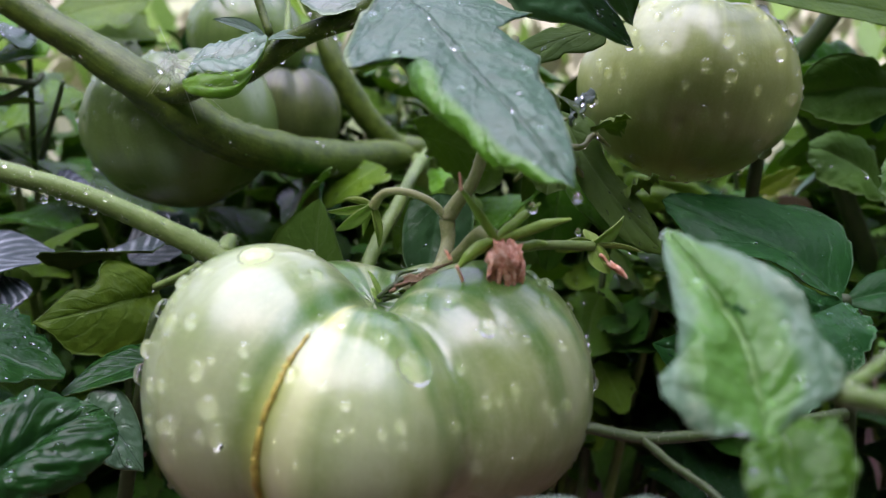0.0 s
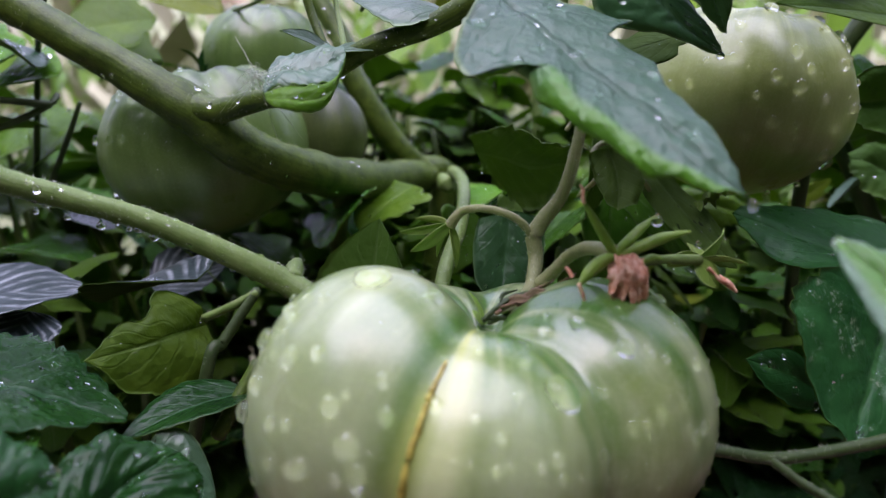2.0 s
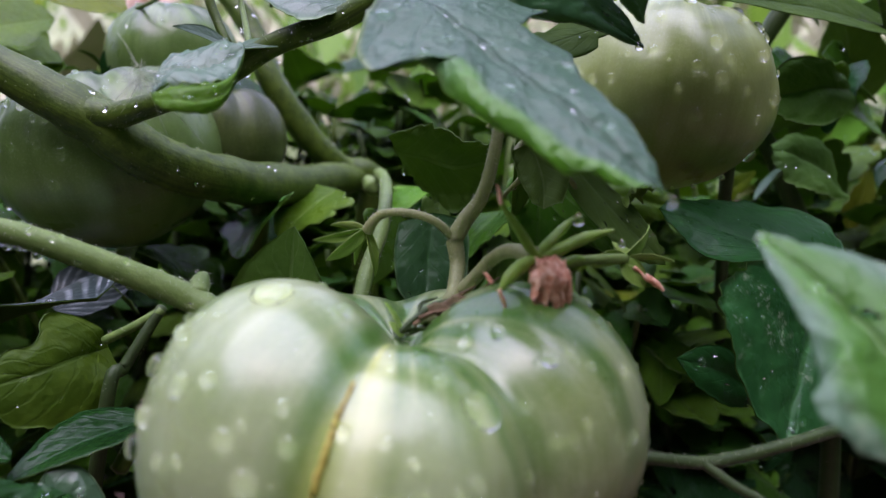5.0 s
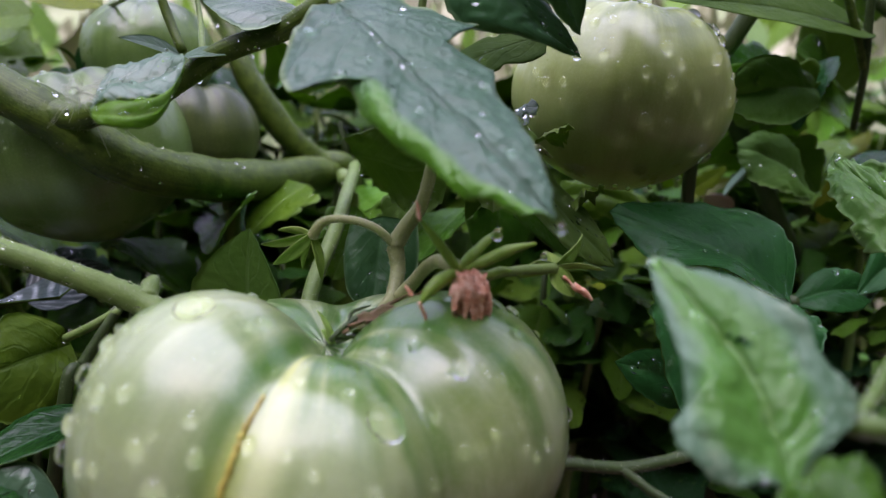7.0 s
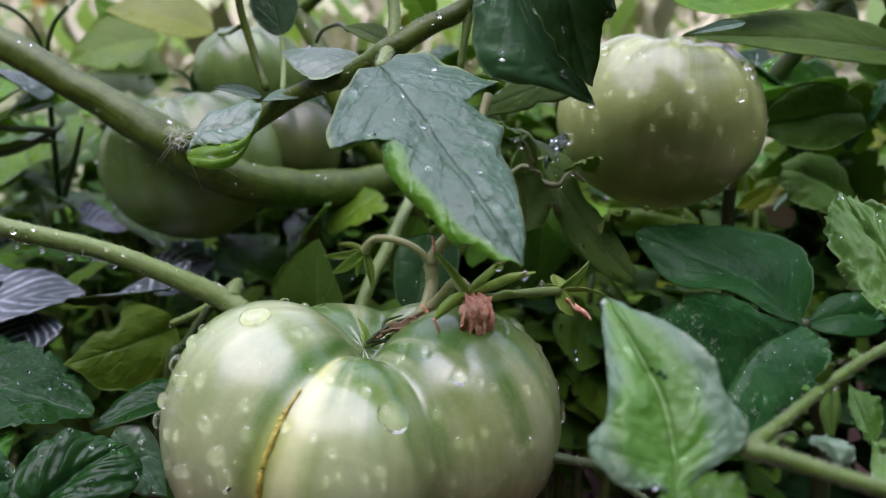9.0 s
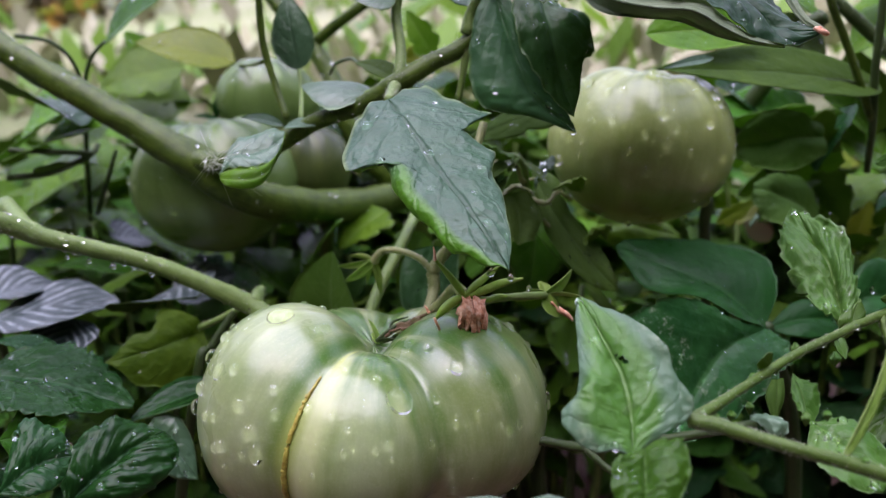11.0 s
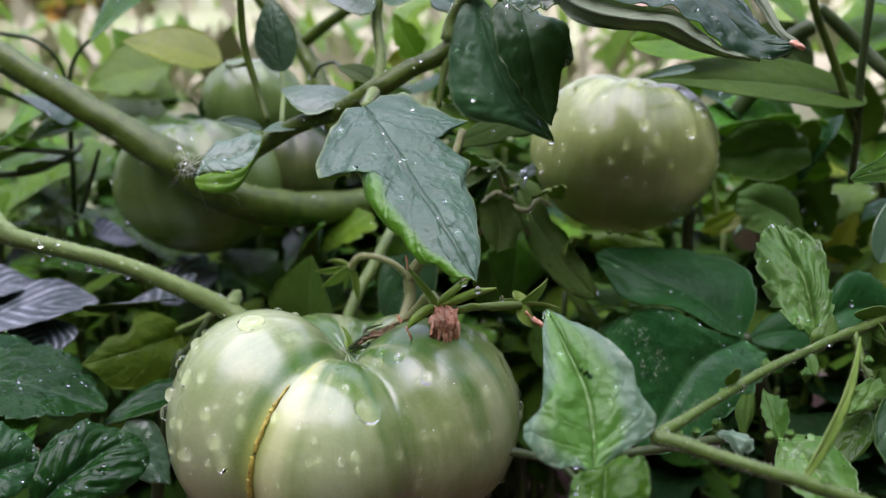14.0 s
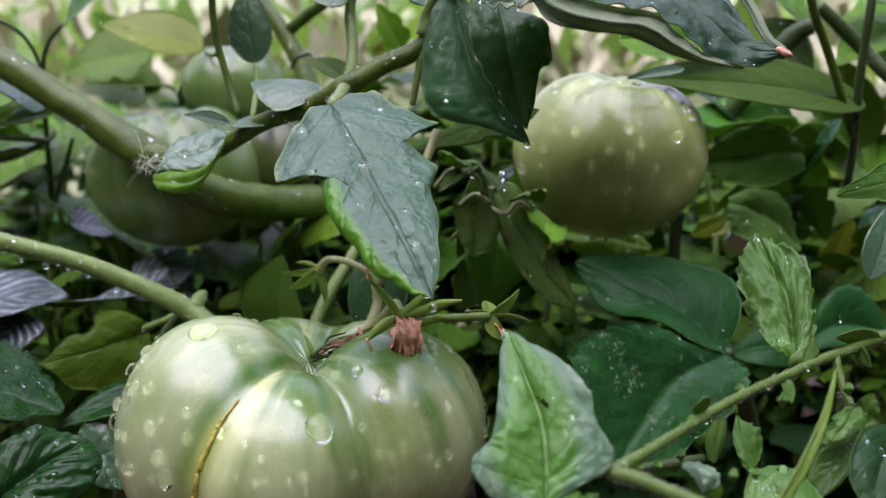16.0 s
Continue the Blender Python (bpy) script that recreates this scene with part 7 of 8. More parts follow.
stalk(behind, [(-0.1836, 0.2800, 0.3670), (-0.1717, 0.2850, 0.3645), (-0.1653, 0.2900, 0.3571), (-0.1659, 0.3000, 0.3447)], [0.001, 0.0009, 0.0008, 0.0008], mat='stem_dark', n=16, seed=61)
stalk(behind, [(-0.0592, 0.2280, 0.3848), (-0.0608, 0.2300, 0.3694), (-0.0608, 0.2320, 0.3533), (-0.0574, 0.2320, 0.3385), (-0.0530, 0.2280, 0.3265)], [0.0014, 0.0013, 0.0013, 0.0013, 0.0013], mat='stem', n=24, hair=120, hair_len=0.0006, seed=62)
stalk(behind, [(-0.1039, 0.3350, 0.3557), (-0.0837, 0.2900, 0.3512), (-0.0619, 0.2340, 0.3478)], [0.0007, 0.0008, 0.0008], mat='stem', n=12, seed=63)
stalk(behind, [(-0.1870, 0.2700, 0.3174), (-0.1674, 0.2750, 0.3158), (-0.1549, 0.2800, 0.3145)], [0.0012, 0.0012, 0.0014], mat='stem_dark', n=12, seed=64)
stalk(behind, [(-0.1955, 0.2800, 0.3048), (-0.1742, 0.2800, 0.3066), (-0.1563, 0.2800, 0.3141), (-0.1545, 0.2850, 0.3183)], [0.0016, 0.0014, 0.0012, 0.001], mat='stem_dark', n=14, seed=65)
stalk(behind, [(-0.1667, 0.3000, 0.2851), (-0.1535, 0.2900, 0.3048), (-0.1469, 0.2850, 0.3155)], [0.0012, 0.001, 0.0008], mat='stem_dark', n=14, seed=66)
sheet(behind, [(0.0381, 0.2360, 0.3038), (0.0479, 0.2320, 0.3005), (0.0525, 0.2280, 0.2873), (0.0616, 0.2200, 0.2753), (0.0661, 0.2160, 0.2663), (0.0670, 0.2140, 0.2604)], [(0.0381, 0.2360, 0.3038), (0.0456, 0.2260, 0.2879), (0.0570, 0.2170, 0.2718), (0.0670, 0.2140, 0.2604)], [(0.0381, 0.2360, 0.3038), (0.0391, 0.2300, 0.2919), (0.0429, 0.2220, 0.2799), (0.0514, 0.2150, 0.2682), (0.0594, 0.2130, 0.2620), (0.0670, 0.2140, 0.2604)], upper='under', lower='mid', belly=0.12, wave=0.12, cut=0.03, seed=150, drops=26, label='drooping dull green leaf with drops')
sheet(behind, [(-0.0115, 0.2340, 0.3003), (-0.0041, 0.2320, 0.3024), (0.0028, 0.2280, 0.3030), (0.0104, 0.2220, 0.2999), (0.0183, 0.2176, 0.2968)], [(-0.0080, 0.2400, 0.2964), (0.0000, 0.2360, 0.2933), (0.0090, 0.2300, 0.2902), (0.0187, 0.2220, 0.2919)], [(-0.0043, 0.2460, 0.2913), (0.0014, 0.2440, 0.2812), (0.0109, 0.2380, 0.2773), (0.0187, 0.2280, 0.2805)], upper='deep', lower='under', belly=0.1, wave=0.22, cut=0.06, cuts=8, seed=152, drops=14)
sheet(behind, [(-0.0099, 0.2150, 0.2770), (-0.0120, 0.2120, 0.2694), (-0.0115, 0.2080, 0.2596), (-0.0069, 0.2060, 0.2545)], [(-0.0007, 0.2160, 0.2790), (-0.0024, 0.2120, 0.2690), (-0.0042, 0.2080, 0.2600), (-0.0064, 0.2060, 0.2544)], [(0.0094, 0.2170, 0.2761), (0.0088, 0.2130, 0.2667), (0.0051, 0.2090, 0.2578), (-0.0058, 0.2060, 0.2541)], upper='deep', lower='olive', belly=0.12, wave=0.06, seed=153, drops=10)
sheet(behind, [(0.0239, 0.2220, 0.2950), (0.0253, 0.2190, 0.2867), (0.0283, 0.2160, 0.2801)], [(0.0302, 0.2230, 0.2965), (0.0321, 0.2190, 0.2865), (0.0313, 0.2160, 0.2784)], [(0.0358, 0.2240, 0.2972), (0.0402, 0.2200, 0.2878), (0.0372, 0.2170, 0.2798)], upper='under', lower='mid', belly=0.2, wave=0.1, seed=155, drops=8, rows=24, cols=7)
leaf(behind, (0.0420, 0.2500, 0.2868), (0.0656, 0.2400, 0.2549), (0.0604, 0.2500, 0.2767), shape='ovate', upper='mid', lower='under', seed=151, drops=5, rows=20, cols=5)
leaf(behind, (0.0323, 0.2250, 0.3098), (0.0193, 0.2150, 0.3008), (0.0237, 0.2250, 0.3070), shape='blade', upper='under', lower='under', seed=152, drops=5, rows=20, cols=5)
leaf(behind, (0.0341, 0.2200, 0.3080), (0.0404, 0.2100, 0.3005), (0.0382, 0.2200, 0.3058), shape='blade', upper='under', lower='under', seed=153, drops=5, rows=20, cols=5)
leaf(behind, (0.0328, 0.2400, 0.3043), (0.0248, 0.2300, 0.2747), (0.0344, 0.2400, 0.2839), shape='blade', upper='olive', lower='under', seed=155, drops=5, rows=20, cols=5)
leaf(behind, (0.0428, 0.2600, 0.2903), (0.0362, 0.2500, 0.2486), (0.0543, 0.2600, 0.2653), shape='lobed', upper='mid', lower='under', seed=156, drops=5, rows=20, cols=5)
leaf(behind, (0.0328, 0.2700, 0.2641), (0.0244, 0.2600, 0.2463), (0.0374, 0.2700, 0.2484), shape='lobed', upper='under', lower='under', seed=157, drops=5, rows=20, cols=5)
leaf(behind, (0.0086, 0.2600, 0.2794), (-0.0014, 0.2500, 0.2597), (0.0103, 0.2600, 0.2620), shape='lobed', upper='under', lower='under', seed=158, drops=5, rows=20, cols=5)
leaf(behind, (-0.0070, 0.2700, 0.2758), (-0.0172, 0.2600, 0.2529), (-0.0030, 0.2700, 0.2551), shape='lobed', upper='mid', lower='under', seed=159, drops=5, rows=20, cols=5)
leaf(behind, (-0.0256, 0.3000, 0.2825), (-0.0469, 0.2900, 0.2657), (-0.0277, 0.2700, 0.2663), shape='lobed', upper='bright', lower='under', seed=160, drops=5, rows=20, cols=5)
leaf(behind, (0.0182, 0.3000, 0.2809), (-0.0035, 0.2900, 0.2723), (0.0060, 0.3300, 0.2772), shape='lobed', upper='bright', lower='under', seed=161, drops=5, rows=20, cols=5)
leaf(behind, (0.0335, 0.2800, 0.2726), (0.0148, 0.2700, 0.2544), (0.0174, 0.3100, 0.2624), shape='lobed', upper='mid', lower='under', seed=162, drops=5, rows=20, cols=5)
leaf(behind, (-0.0459, 0.2900, 0.2793), (-0.0611, 0.2800, 0.2602), (-0.0641, 0.3200, 0.2695), shape='lobed', upper='mid', lower='under', seed=163, drops=5, rows=20, cols=5)
leaf(behind, (0.0569, 0.3100, 0.2551), (0.0753, 0.3000, 0.2704), (0.0668, 0.2800, 0.2608), shape='lobed', upper='bright', lower='under', seed=164, drops=5, rows=20, cols=5)
stalk(behind, [(0.0236, 0.2250, 0.3027), (0.0291, 0.2250, 0.3099), (0.0343, 0.2250, 0.3066), (0.0364, 0.2300, 0.2964), (0.0431, 0.2350, 0.2889)], [0.001, 0.0012, 0.0012, 0.001, 0.0008], mat='stem_pale', n=24, hair=60, seed=67)
stalk(behind, [(0.0172, 0.2220, 0.3018), (0.0220, 0.2260, 0.3068), (0.0277, 0.2300, 0.3079), (0.0316, 0.2220, 0.3059), (0.0338, 0.2260, 0.3008), (0.0391, 0.2300, 0.3010)], [0.0006, 0.0009, 0.0011, 0.0008, 0.0009, 0.0005], mat='stalk', n=40, hair=40, hair_len=0.0006, seed=80, name='tendril', rough=0.3, dew=5)
stalk(behind, [(0.0333, 0.2260, 0.3008), (0.0364, 0.2300, 0.2942), (0.0422, 0.2220, 0.2924), (0.0468, 0.2260, 0.2960), (0.0526, 0.2300, 0.2925)], [0.0006, 0.0009, 0.0011, 0.0008, 0.0009, 0.0005], mat='stalk', n=40, hair=40, hair_len=0.0006, seed=81, name='tendril', rough=0.3, dew=5)
stalk(behind, [(0.0229, 0.2300, 0.2815), (0.0277, 0.2220, 0.2891), (0.0265, 0.2260, 0.2950), (0.0317, 0.2300, 0.2983), (0.0368, 0.2220, 0.2968)], [0.0006, 0.0009, 0.0011, 0.0008, 0.0009, 0.0005], mat='stalk', n=40, hair=40, hair_len=0.0006, seed=82, name='tendril', rough=0.3, dew=5)
stalk(behind, [(0.0410, 0.2220, 0.2865), (0.0465, 0.2260, 0.2802), (0.0517, 0.2300, 0.2826), (0.0577, 0.2220, 0.2789)], [0.0006, 0.0009, 0.0011, 0.0008, 0.0009, 0.0005], mat='stalk', n=40, hair=40, hair_len=0.0006, seed=83, name='tendril', rough=0.3, dew=5)
leaf(behind, (0.0275, 0.2220, 0.3085), (0.0199, 0.2160, 0.3150), (0.0228, 0.2300, 0.3094), shape='lobed', upper='under', lower='under', seed=260, rows=18, cols=5, wave=0.3, curl=0.4, drops=4)
leaf(behind, (0.0465, 0.2220, 0.2965), (0.0552, 0.2160, 0.3013), (0.0526, 0.2300, 0.2953), shape='lobed', upper='sepal', lower='under', seed=261, rows=18, cols=5, wave=0.3, curl=0.4, drops=4)
leaf(behind, (0.0577, 0.2220, 0.2789), (0.0642, 0.2160, 0.2844), (0.0621, 0.2300, 0.2767), shape='lobed', upper='bright', lower='under', seed=262, rows=18, cols=5, wave=0.3, curl=0.4, drops=4)
leaf(behind, (0.0386, 0.2220, 0.3018), (0.0451, 0.2160, 0.3079), (0.0421, 0.2300, 0.3059), shape='lobed', upper='blue', lower='under', seed=263, rows=18, cols=5, wave=0.3, curl=0.4, drops=4)
stalk(behind, [(0.1133, 0.2600, 0.2876), (0.1129, 0.2620, 0.2751), (0.1168, 0.2700, 0.2507), (0.1216, 0.2800, 0.2156)], [0.0024, 0.0024, 0.0024, 0.0024], mat='stem_dark', n=16, seed=68)
leaf(right_vine, (0.1558, 0.1650, 0.3154), (0.1209, 0.1520, 0.3087), (0.1343, 0.1580, 0.3177), shape='lobed', upper='palespot', lower='pale', fold=-0.1, seed=240, drops=5)
leaf(right_vine, (0.1791, 0.3000, 0.2894), (0.1430, 0.2900, 0.2699), (0.1520, 0.2850, 0.2784), shape='blade', upper='grey', lower='grey', fold=0.3, seed=241, widths=(1, 1.6))
leaf(right_vine, (0.1679, 0.3300, 0.2732), (0.1464, 0.3300, 0.2641), (0.1563, 0.3250, 0.2655), shape='lobed', upper='yellow', lower='yellow', seed=242)
leaf(right_vine, (0.1648, 0.3350, 0.2747), (0.1532, 0.3300, 0.2651), (0.1600, 0.3300, 0.2674), shape='lobed', upper='orange', lower='orange', seed=243)
leaf(right_vine, (0.1726, 0.3400, 0.2541), (0.1596, 0.3400, 0.2654), (0.1673, 0.3350, 0.2658), shape='ovate', upper='pink', lower='pink', seed=244, rows=12, cols=4, name='faded_petal')
leaf(right_vine, (0.1309, 0.3000, 0.2711), (0.1482, 0.3000, 0.2814), (0.1375, 0.3000, 0.2804), shape='lobed', upper='yellow', lower='yellow', seed=245)
leaf(right_vine, (0.1923, 0.3000, 0.2549), (0.2018, 0.3000, 0.2793), (0.1890, 0.3000, 0.2689), shape='lobed', upper='yellow', lower='bright', seed=246)
leaf(right_vine, (0.1580, 0.2000, 0.2756), (0.1671, 0.2100, 0.2986), (0.1562, 0.2050, 0.2887), shape='ovate', upper='blue', lower='under', seed=247, widths=(1, 0.8))
leaf(little, (-0.1114, 0.3220, 0.3276), (-0.1221, 0.3250, 0.3393), (-0.1139, 0.3200, 0.3317), shape='sepal', rows=12, cols=3, upper='dark', lower='olive', name='sepal', seed=250, fold=0.4, bend=0.15)
leaf(little, (-0.1114, 0.3220, 0.3276), (-0.1181, 0.3180, 0.3152), (-0.1132, 0.3200, 0.3196), shape='sepal', rows=12, cols=3, upper='dark', lower='olive', name='sepal', seed=251, fold=0.4, bend=0.15)
leaf(little, (-0.1114, 0.3220, 0.3276), (-0.1081, 0.3150, 0.3122), (-0.1087, 0.3200, 0.3180), shape='sepal', rows=12, cols=3, upper='dark', lower='olive', name='sepal', seed=252, fold=0.4, bend=0.15)
leaf(little, (-0.1114, 0.3220, 0.3276), (-0.1226, 0.3200, 0.3295), (-0.1151, 0.3200, 0.3268), shape='sepal', rows=12, cols=3, upper='dark', lower='olive', name='sepal', seed=253, fold=0.4, bend=0.15)
leaf(little, (-0.1114, 0.3220, 0.3276), (-0.1042, 0.3220, 0.3428), (-0.1055, 0.3200, 0.3334), shape='sepal', rows=12, cols=3, upper='dark', lower='olive', name='sepal', seed=254, fold=0.4, bend=0.15)
for p, s in (((0.0191, 0.1524, 0.2835), 0.0013), ((0.0298, 0.1568, 0.2772), 0.0009), ((0.0226, 0.1205, 0.2885), 0.0009), ((0.0150, 0.1545, 0.2742), 0.0007)):
    drop_part(vine, hanging(p, s))

# fine web on the small leaf by the stem
web = random.Random(5)
hub = Vector((-0.0640, 0.1760, 0.3135))
for k in range(14):
    end = hub + Vector((web.uniform(-0.010, 0.012), web.uniform(0.0, 0.03), web.uniform(-0.014, 0.010)))
    stalk(vine, [hub, (hub + end) / 2 + Vector((0, 0, web.uniform(-0.001, 0.001))), end], [0.00006, 0.00005, 0.00004], mat="hair", n=6, seg=4, name="web_strand")

for k in range(34):
    d = Vector((web.gauss(0, 1), web.gauss(0, 1), web.gauss(0, 1))).normalized()
    o = hub + Vector((web.gauss(0, 0.001), web.gauss(0, 0.001), web.gauss(0, 0.001)))
    stalk(vine, [o, o + d * 0.0018, o + d * 0.0035 + Vector((0, 0, -0.0004))], [0.00007, 0.00006, 0.00003], mat="hair", n=5, seg=3, name="web_strand")

# ---- filling foliage: plants behind, each a clump of single leaves ----
VAR = []
for k in range(14):
    up_mat = ("mid", "bright", "dark", "mid", "olive", "bright", "blue", "dark", "mid", "yellow", "slate", "mid", "bright", "dark")[k]
    me, _, _ = leaf_mesh((0, 0, 0), (0, 1, 0), (0.36 + 0.1 * (k % 3), 0.45, 0.0), shape=("lobed", "ovate", "serrate")[k % 3], fold=(-0.25, 0.2, 0.05)[k % 3],
                         bend=0.10 - 0.2 * (k % 2), curl=0.25 * (k % 2), wave=0.10, quilt=0.014, seed=200 + k, upper=up_mat, lower="under" if up_mat != "dark" else "olive", rows=16, cols=4, beads=7)
    VAR.append(me)


def clump(at, spread, count, size, seed, picks, label, bare=0.15):
    """A leafy plant: thin stems with single leaves round them."""
    rnd = random.Random(seed)
    root = thing("garden_plant", at, label, "plant", "plants behind the vine")
    stems = []
    for k in range(max(2, count // 12)):
        a = Vector(at)
        e = a + Vector((rnd.uniform(-1, 1) * spread[0], rnd.uniform(-1, 1) * spread[1], spread[2] * rnd.uniform(0.7, 1.0)))
        m = (a + e) / 2 + Vector((rnd.uniform(-0.02, 0.02), rnd.uniform(-0.02, 0.02), 0.02))
        stems.append((a, m, e))
        stalk(root, [a, m, e], [0.003, 0.0022, 0.0012], mat=rnd.choice(("stem", "stem_dark", "stem_pale")), n=14, seg=8, seed=seed + k)
    for k in range(count):
        a, m, e = stems[k % len(stems)]
        s = rnd.uniform(bare, 1.05)
        p = a.lerp(m, s * 2) if s < 0.5 else m.lerp(e, s * 2 - 1)
        w = rnd.uniform(0, 2 * math.pi)
        q = size * rnd.uniform(0.6, 1.3)
        rot = Euler((radians(rnd.uniform(-60, 25)), radians(rnd.uniform(-35, 35)), w)).to_matrix().to_4x4()
        ob = new("leaf", VAR[rnd.choice(picks)])
        ob.parent = root
        ob.matrix_parent_inverse = root.matrix_basis.inverted()
        ob.matrix_basis = Matrix.Translation(p) @ rot @ Matrix.Translation((0, 0.15 * q, 0)) @ Matrix.Diagonal((q, q, q, 1))
    return root


G, D = (0, 1, 3, 5, 8, 11, 12), (2, 4, 7, 10, 13, 0, 3)
row = random.Random(77)
for k in range(9):
    x = -0.42 + 0.105 * k
    clump((x, 0.42 + 0.05 * (k % 2), 0.045), (0.09, 0.05, 0.245 + 0.02 * (k % 3)), 70, 0.042, 300 + k, G if k % 2 else G + (2, 13), "leafy garden plant behind the tomatoes", 0.15 if x < -0.12 else 0.55)
for k in range(8):
    x = -0.60 + 0.17 * k
    clump((x, 0.60 + 0.08 * (k % 2), 0.045), (0.13, 0.09, 0.25 + 0.03 * (k % 2)), 70, 0.05, 320 + k, G, "bright green leafy plant in the bed behind")
for k, (x, y, h) in enumerate(((-0.07, 0.44, 0.29), (-0.01, 0.47, 0.31), (0.05, 0.43, 0.29), (0.11, 0.48, 0.30), (-0.14, 0.48, 0.30), (-0.21, 0.45, 0.28))):
    clump((x, y, 0.045), (0.05, 0.04, h), 70, 0.036, 360 + k, G + (2, 7), "dense green plant behind the fruit", 0.15 if x < -0.12 else 0.55)
for k in range(9):
    clump((-0.95 + 0.24 * k, 0.95 + 0.1 * (k % 2), 0.05), (0.16, 0.12, 0.30), 60, 0.07, 380 + k, G + (9,), "bright leafy plant further down the bed")
for k in range(4):
    clump((0.20 + 0.07 * k, 0.42 + 0.05 * (k % 2), 0.045), (0.06, 0.06, 0.30), 46, 0.042, 340 + k, (5, 12, 1, 5, 12, 9), "tall leafy plant beside the dark stem", 0.5)
for k, (x, y) in enumerate(((-0.22, 0.24), (-0.27, 0.33), (-0.17, 0.33), (0.13, 0.30), (0.24, 0.24), (0.07, 0.37), (-0.03, 0.33))):
    clump((x, y, 0.045), (0.05, 0.035, 0.165), 34, 0.038, 350 + k, (0, 3, 8, 11, 2, 7) if x < 0.1 else (2, 7, 13), "low green plant under the vine", 0.15 if x < -0.1 else 0.7)

for k, (x, y, h) in enumerate(((-0.02, 0.305, 0.205), (0.035, 0.300, 0.195), (0.085, 0.320, 0.19), (0.14, 0.31, 0.20), (-0.165, 0.29, 0.23), (-0.21, 0.28, 0.22), (-0.14, 0.36, 0.27), (0.19, 0.30, 0.24))):
    clump((x, y, 0.045), (0.035, 0.022, h), 56, 0.021, 400 + k, (0, 3, 8, 5, 12, 11, 1, 5), "small-leaved green side shoots among the fruit", 0.15 if x < -0.1 else 0.7)
for k, (x, y, h) in enumerate(((0.005, 0.275, 0.20), (0.055, 0.280, 0.21), (0.100, 0.285, 0.20), (-0.05, 0.36, 0.235), (-0.115, 0.345, 0.20), (-0.19, 0.34, 0.25), (0.16, 0.345, 0.23), (0.215, 0.335, 0.25))):
    clump((x, y, 0.045), (0.032, 0.016, h), 44, 0.024, 420 + k, (3, 5, 8, 12, 11, 1, 5, 12), "bright small-leaved shoots deep in the bed", 0.15 if x < -0.1 else 0.72)


for k, (x, y, h) in enumerate(((-0.075, 0.40, 0.300), (-0.045, 0.43, 0.290), (-0.015, 0.41, 0.300), (0.012, 0.44, 0.285), (0.040, 0.42, 0.295), (-0.10, 0.45, 0.29), (0.15, 0.40, 0.235), (0.185, 0.41, 0.25), (0.125, 0.43, 0.24))):
    clump((x, y, 0.045), (0.030, 0.025, h), 70, 0.022, 450 + k, (1, 5, 12, 3, 5, 8), "slender bright-leaved shoots behind the stems", 0.6)


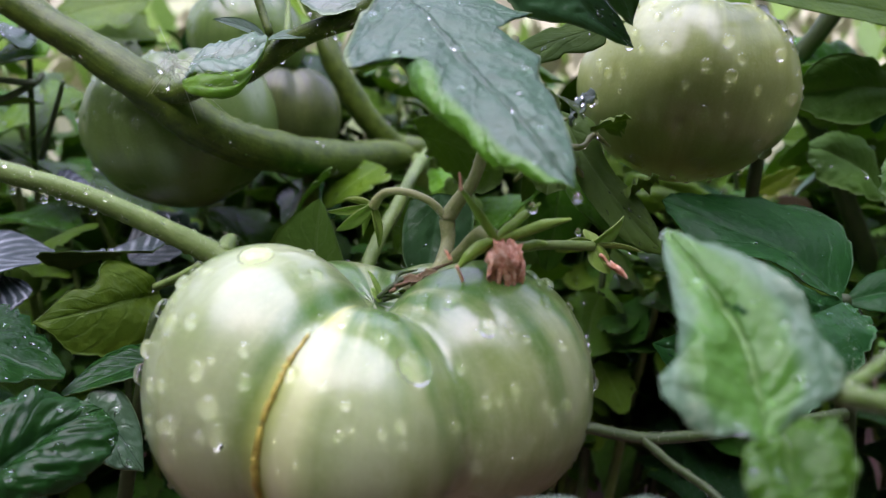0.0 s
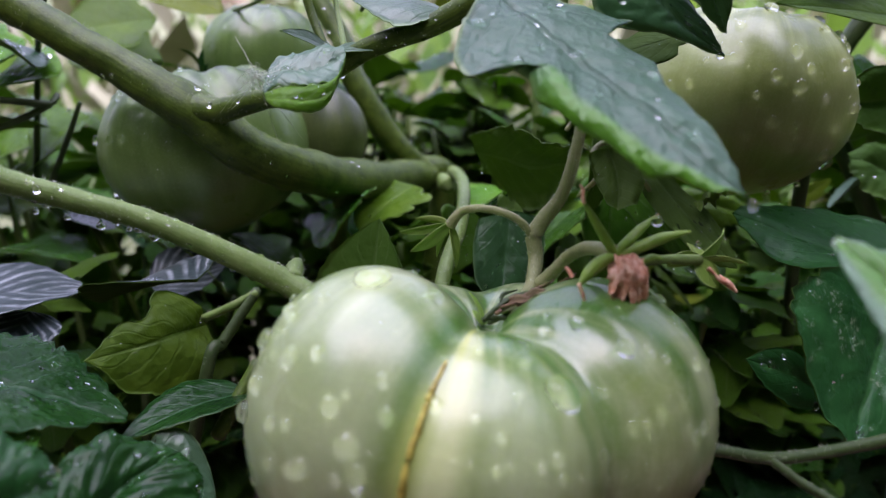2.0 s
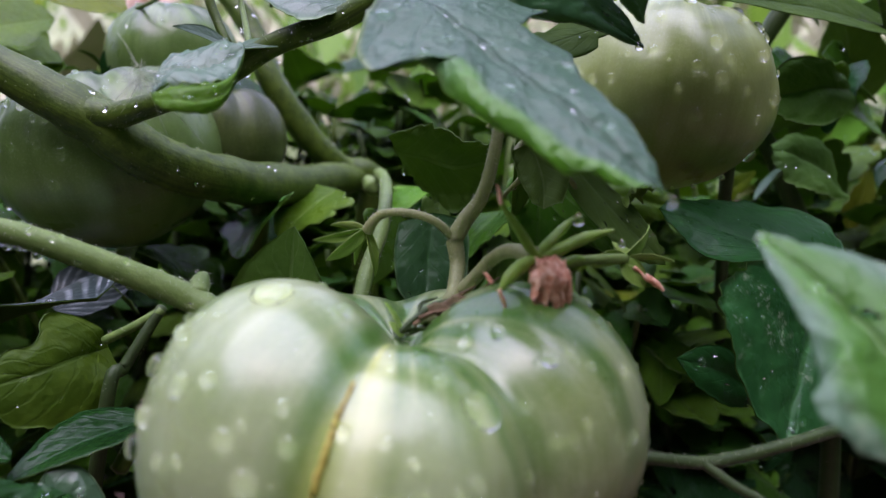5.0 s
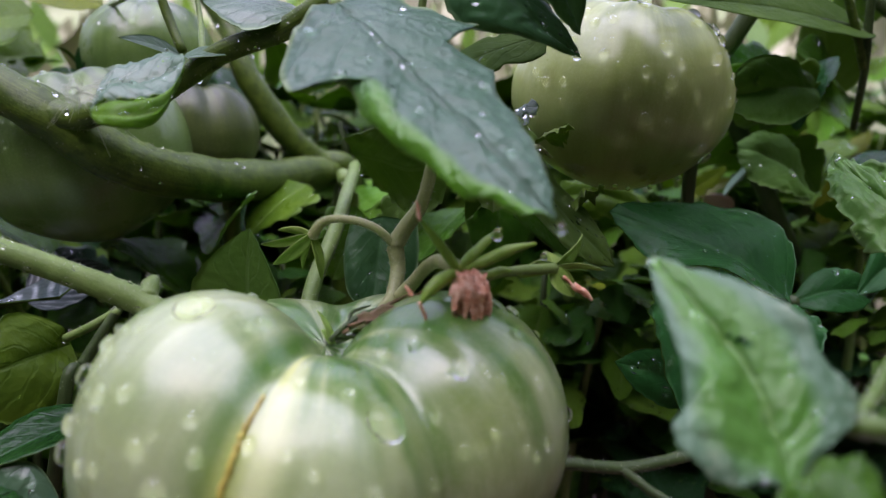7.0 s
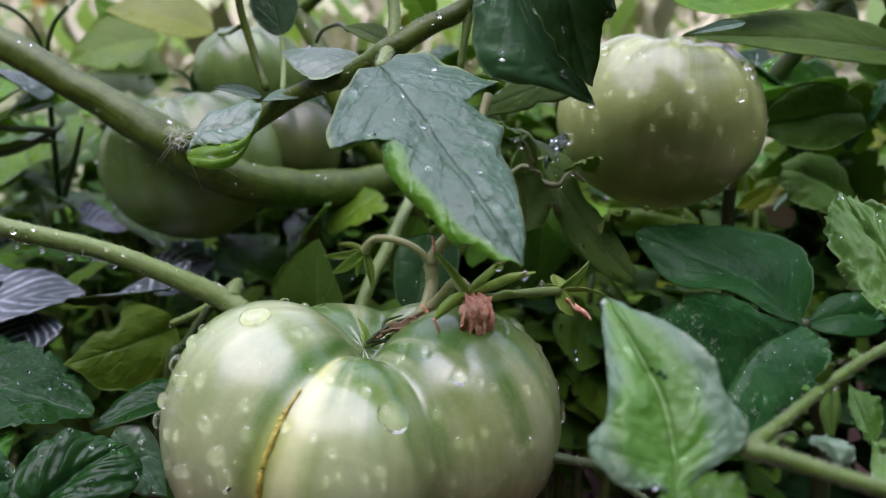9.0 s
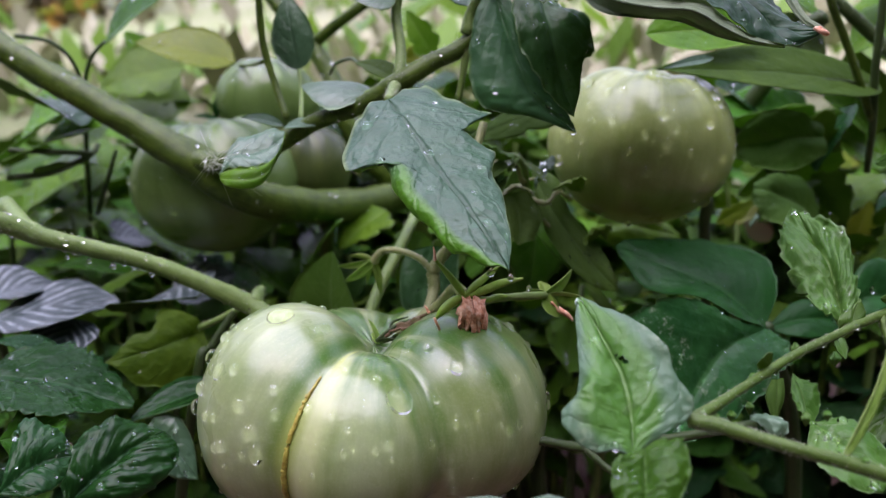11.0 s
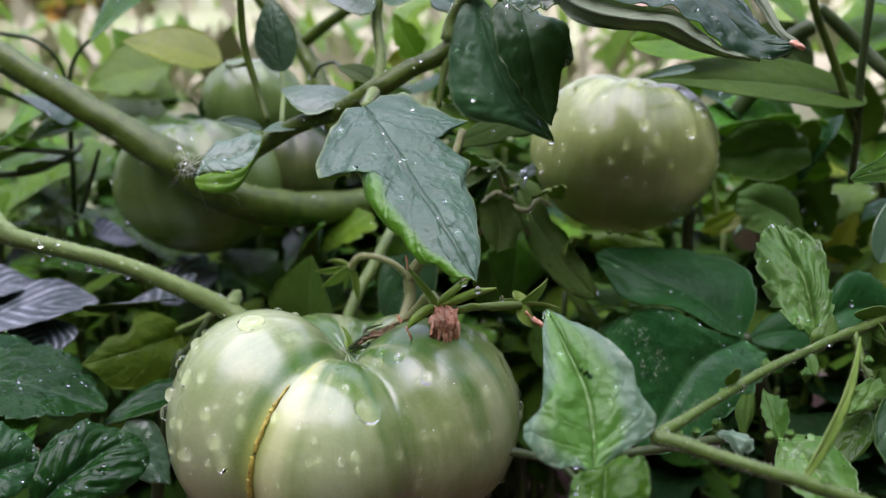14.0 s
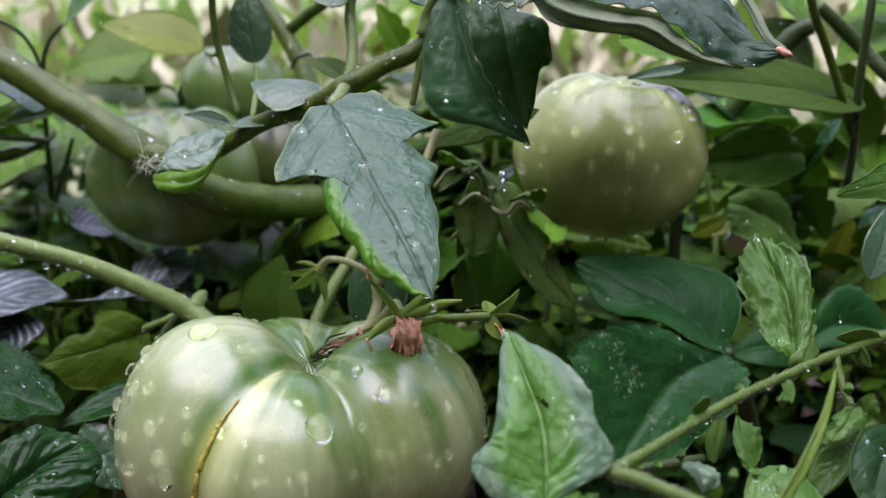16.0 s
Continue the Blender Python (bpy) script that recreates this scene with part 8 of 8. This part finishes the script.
# ---- the far garden: pale grass, shrubs and blossom, out of focus ----
def scatter(name, label, cat, at, spread, count, size, mats, seed, upright=False):
    """Many small leaf blades over a mound, in one mesh."""
    rnd = random.Random(seed)
    v, f, sl = [], [], []
    for _ in range(count):
        d = Vector((rnd.gauss(0, 0.45), rnd.gauss(0, 0.45), abs(rnd.gauss(0, 0.5))))
        p = Vector(at) + Vector((d.x * spread[0], d.y * spread[1], d.z * spread[2]))
        r = Euler((rnd.uniform(0, 1.2) if upright else rnd.uniform(0, 6.3), rnd.uniform(-0.4, 0.4), rnd.uniform(0, 6.3))).to_matrix()
        q = size * rnd.uniform(0.5, 1.4)
        k = len(v)
        shape = ((0, 0, 0), (0.18, 0.1, 0.35), (0.16, 0.0, 0.7), (0, 0.12, 1.0), (-0.16, 0.0, 0.7), (-0.18, 0.1, 0.35))
        v += [p + r @ Vector(c) * q for c in shape]
        f += [(k, k + 1, k + 2, k + 3), (k, k + 3, k + 4, k + 5)]
        s = rnd.randrange(len(mats))
        sl += [s, s]
    ob = new(name, mesh_of(name, v, f, [(0.5, 0.5)] * len(v), [M[m] for m in mats], sl))
    return tagged(ob, label, cat, kind="stuff")


scatter("meadow_grass", "pale green and straw coloured grass behind the bed", "grass", (0, 1.9, 0.35), (3.2, 0.9, 0.14), 3500, 0.10, ("bright", "straw", "straw", "straw", "pale"), 1, True)
scatter("shrub", "yellow-green shrub out of focus", "shrub", (0.6, 3.4, 0.75), (2.6, 0.6, 0.5), 1500, 0.13, ("bright", "yellow", "pale", "straw", "straw"), 2)
scatter("shrub", "brown and yellow shrub out of focus", "shrub", (-2.0, 3.2, 0.7), (0.7, 0.4, 0.6), 1400, 0.13, ("orange", "straw", "twig", "yellow"), 3)
scatter("shrub", "green shrub out of focus", "shrub", (2.8, 3.2, 0.6), (1.2, 0.6, 0.9), 4000, 0.13, ("mid", "bright", "straw", "pale"), 4)
scatter("blossom", "pale pink blossom out of focus", "flowers", (-0.62, 2.6, 0.80), (0.10, 0.1, 0.05), 90, 0.06, ("pink",), 5)
scatter("blossom", "pale pink blossom out of focus", "flowers", (0.60, 2.6, 0.62), (0.12, 0.1, 0.08), 90, 0.06, ("pink",), 6)
scatter("fallen_leaves", "withered leaves and straw on the soil", "litter", (0.02, 0.3, 0.045), (0.4, 0.3, 0.02), 500, 0.02, ("twig", "soil", "orange", "soil"), 7)
# unseen foliage walls added behind and beside to keep out low light
scatter("hedge", "unseen dark green foliage added to block low light", "hedge", (0.0, -0.62, 0.05), (1.1, 0.16, 0.9), 12000, 0.10, ("dark", "mid", "olive"), 8)
scatter("hedge", "unseen dark green foliage added to block low light", "hedge", (-0.95, -0.1, 0.05), (0.2, 0.8, 0.8), 7000, 0.10, ("dark", "mid", "olive"), 9)
scatter("hedge", "unseen dark green foliage added to block low light", "hedge", (0.95, -0.1, 0.05), (0.2, 0.8, 0.8), 7000, 0.10, ("dark", "mid", "olive"), 10)
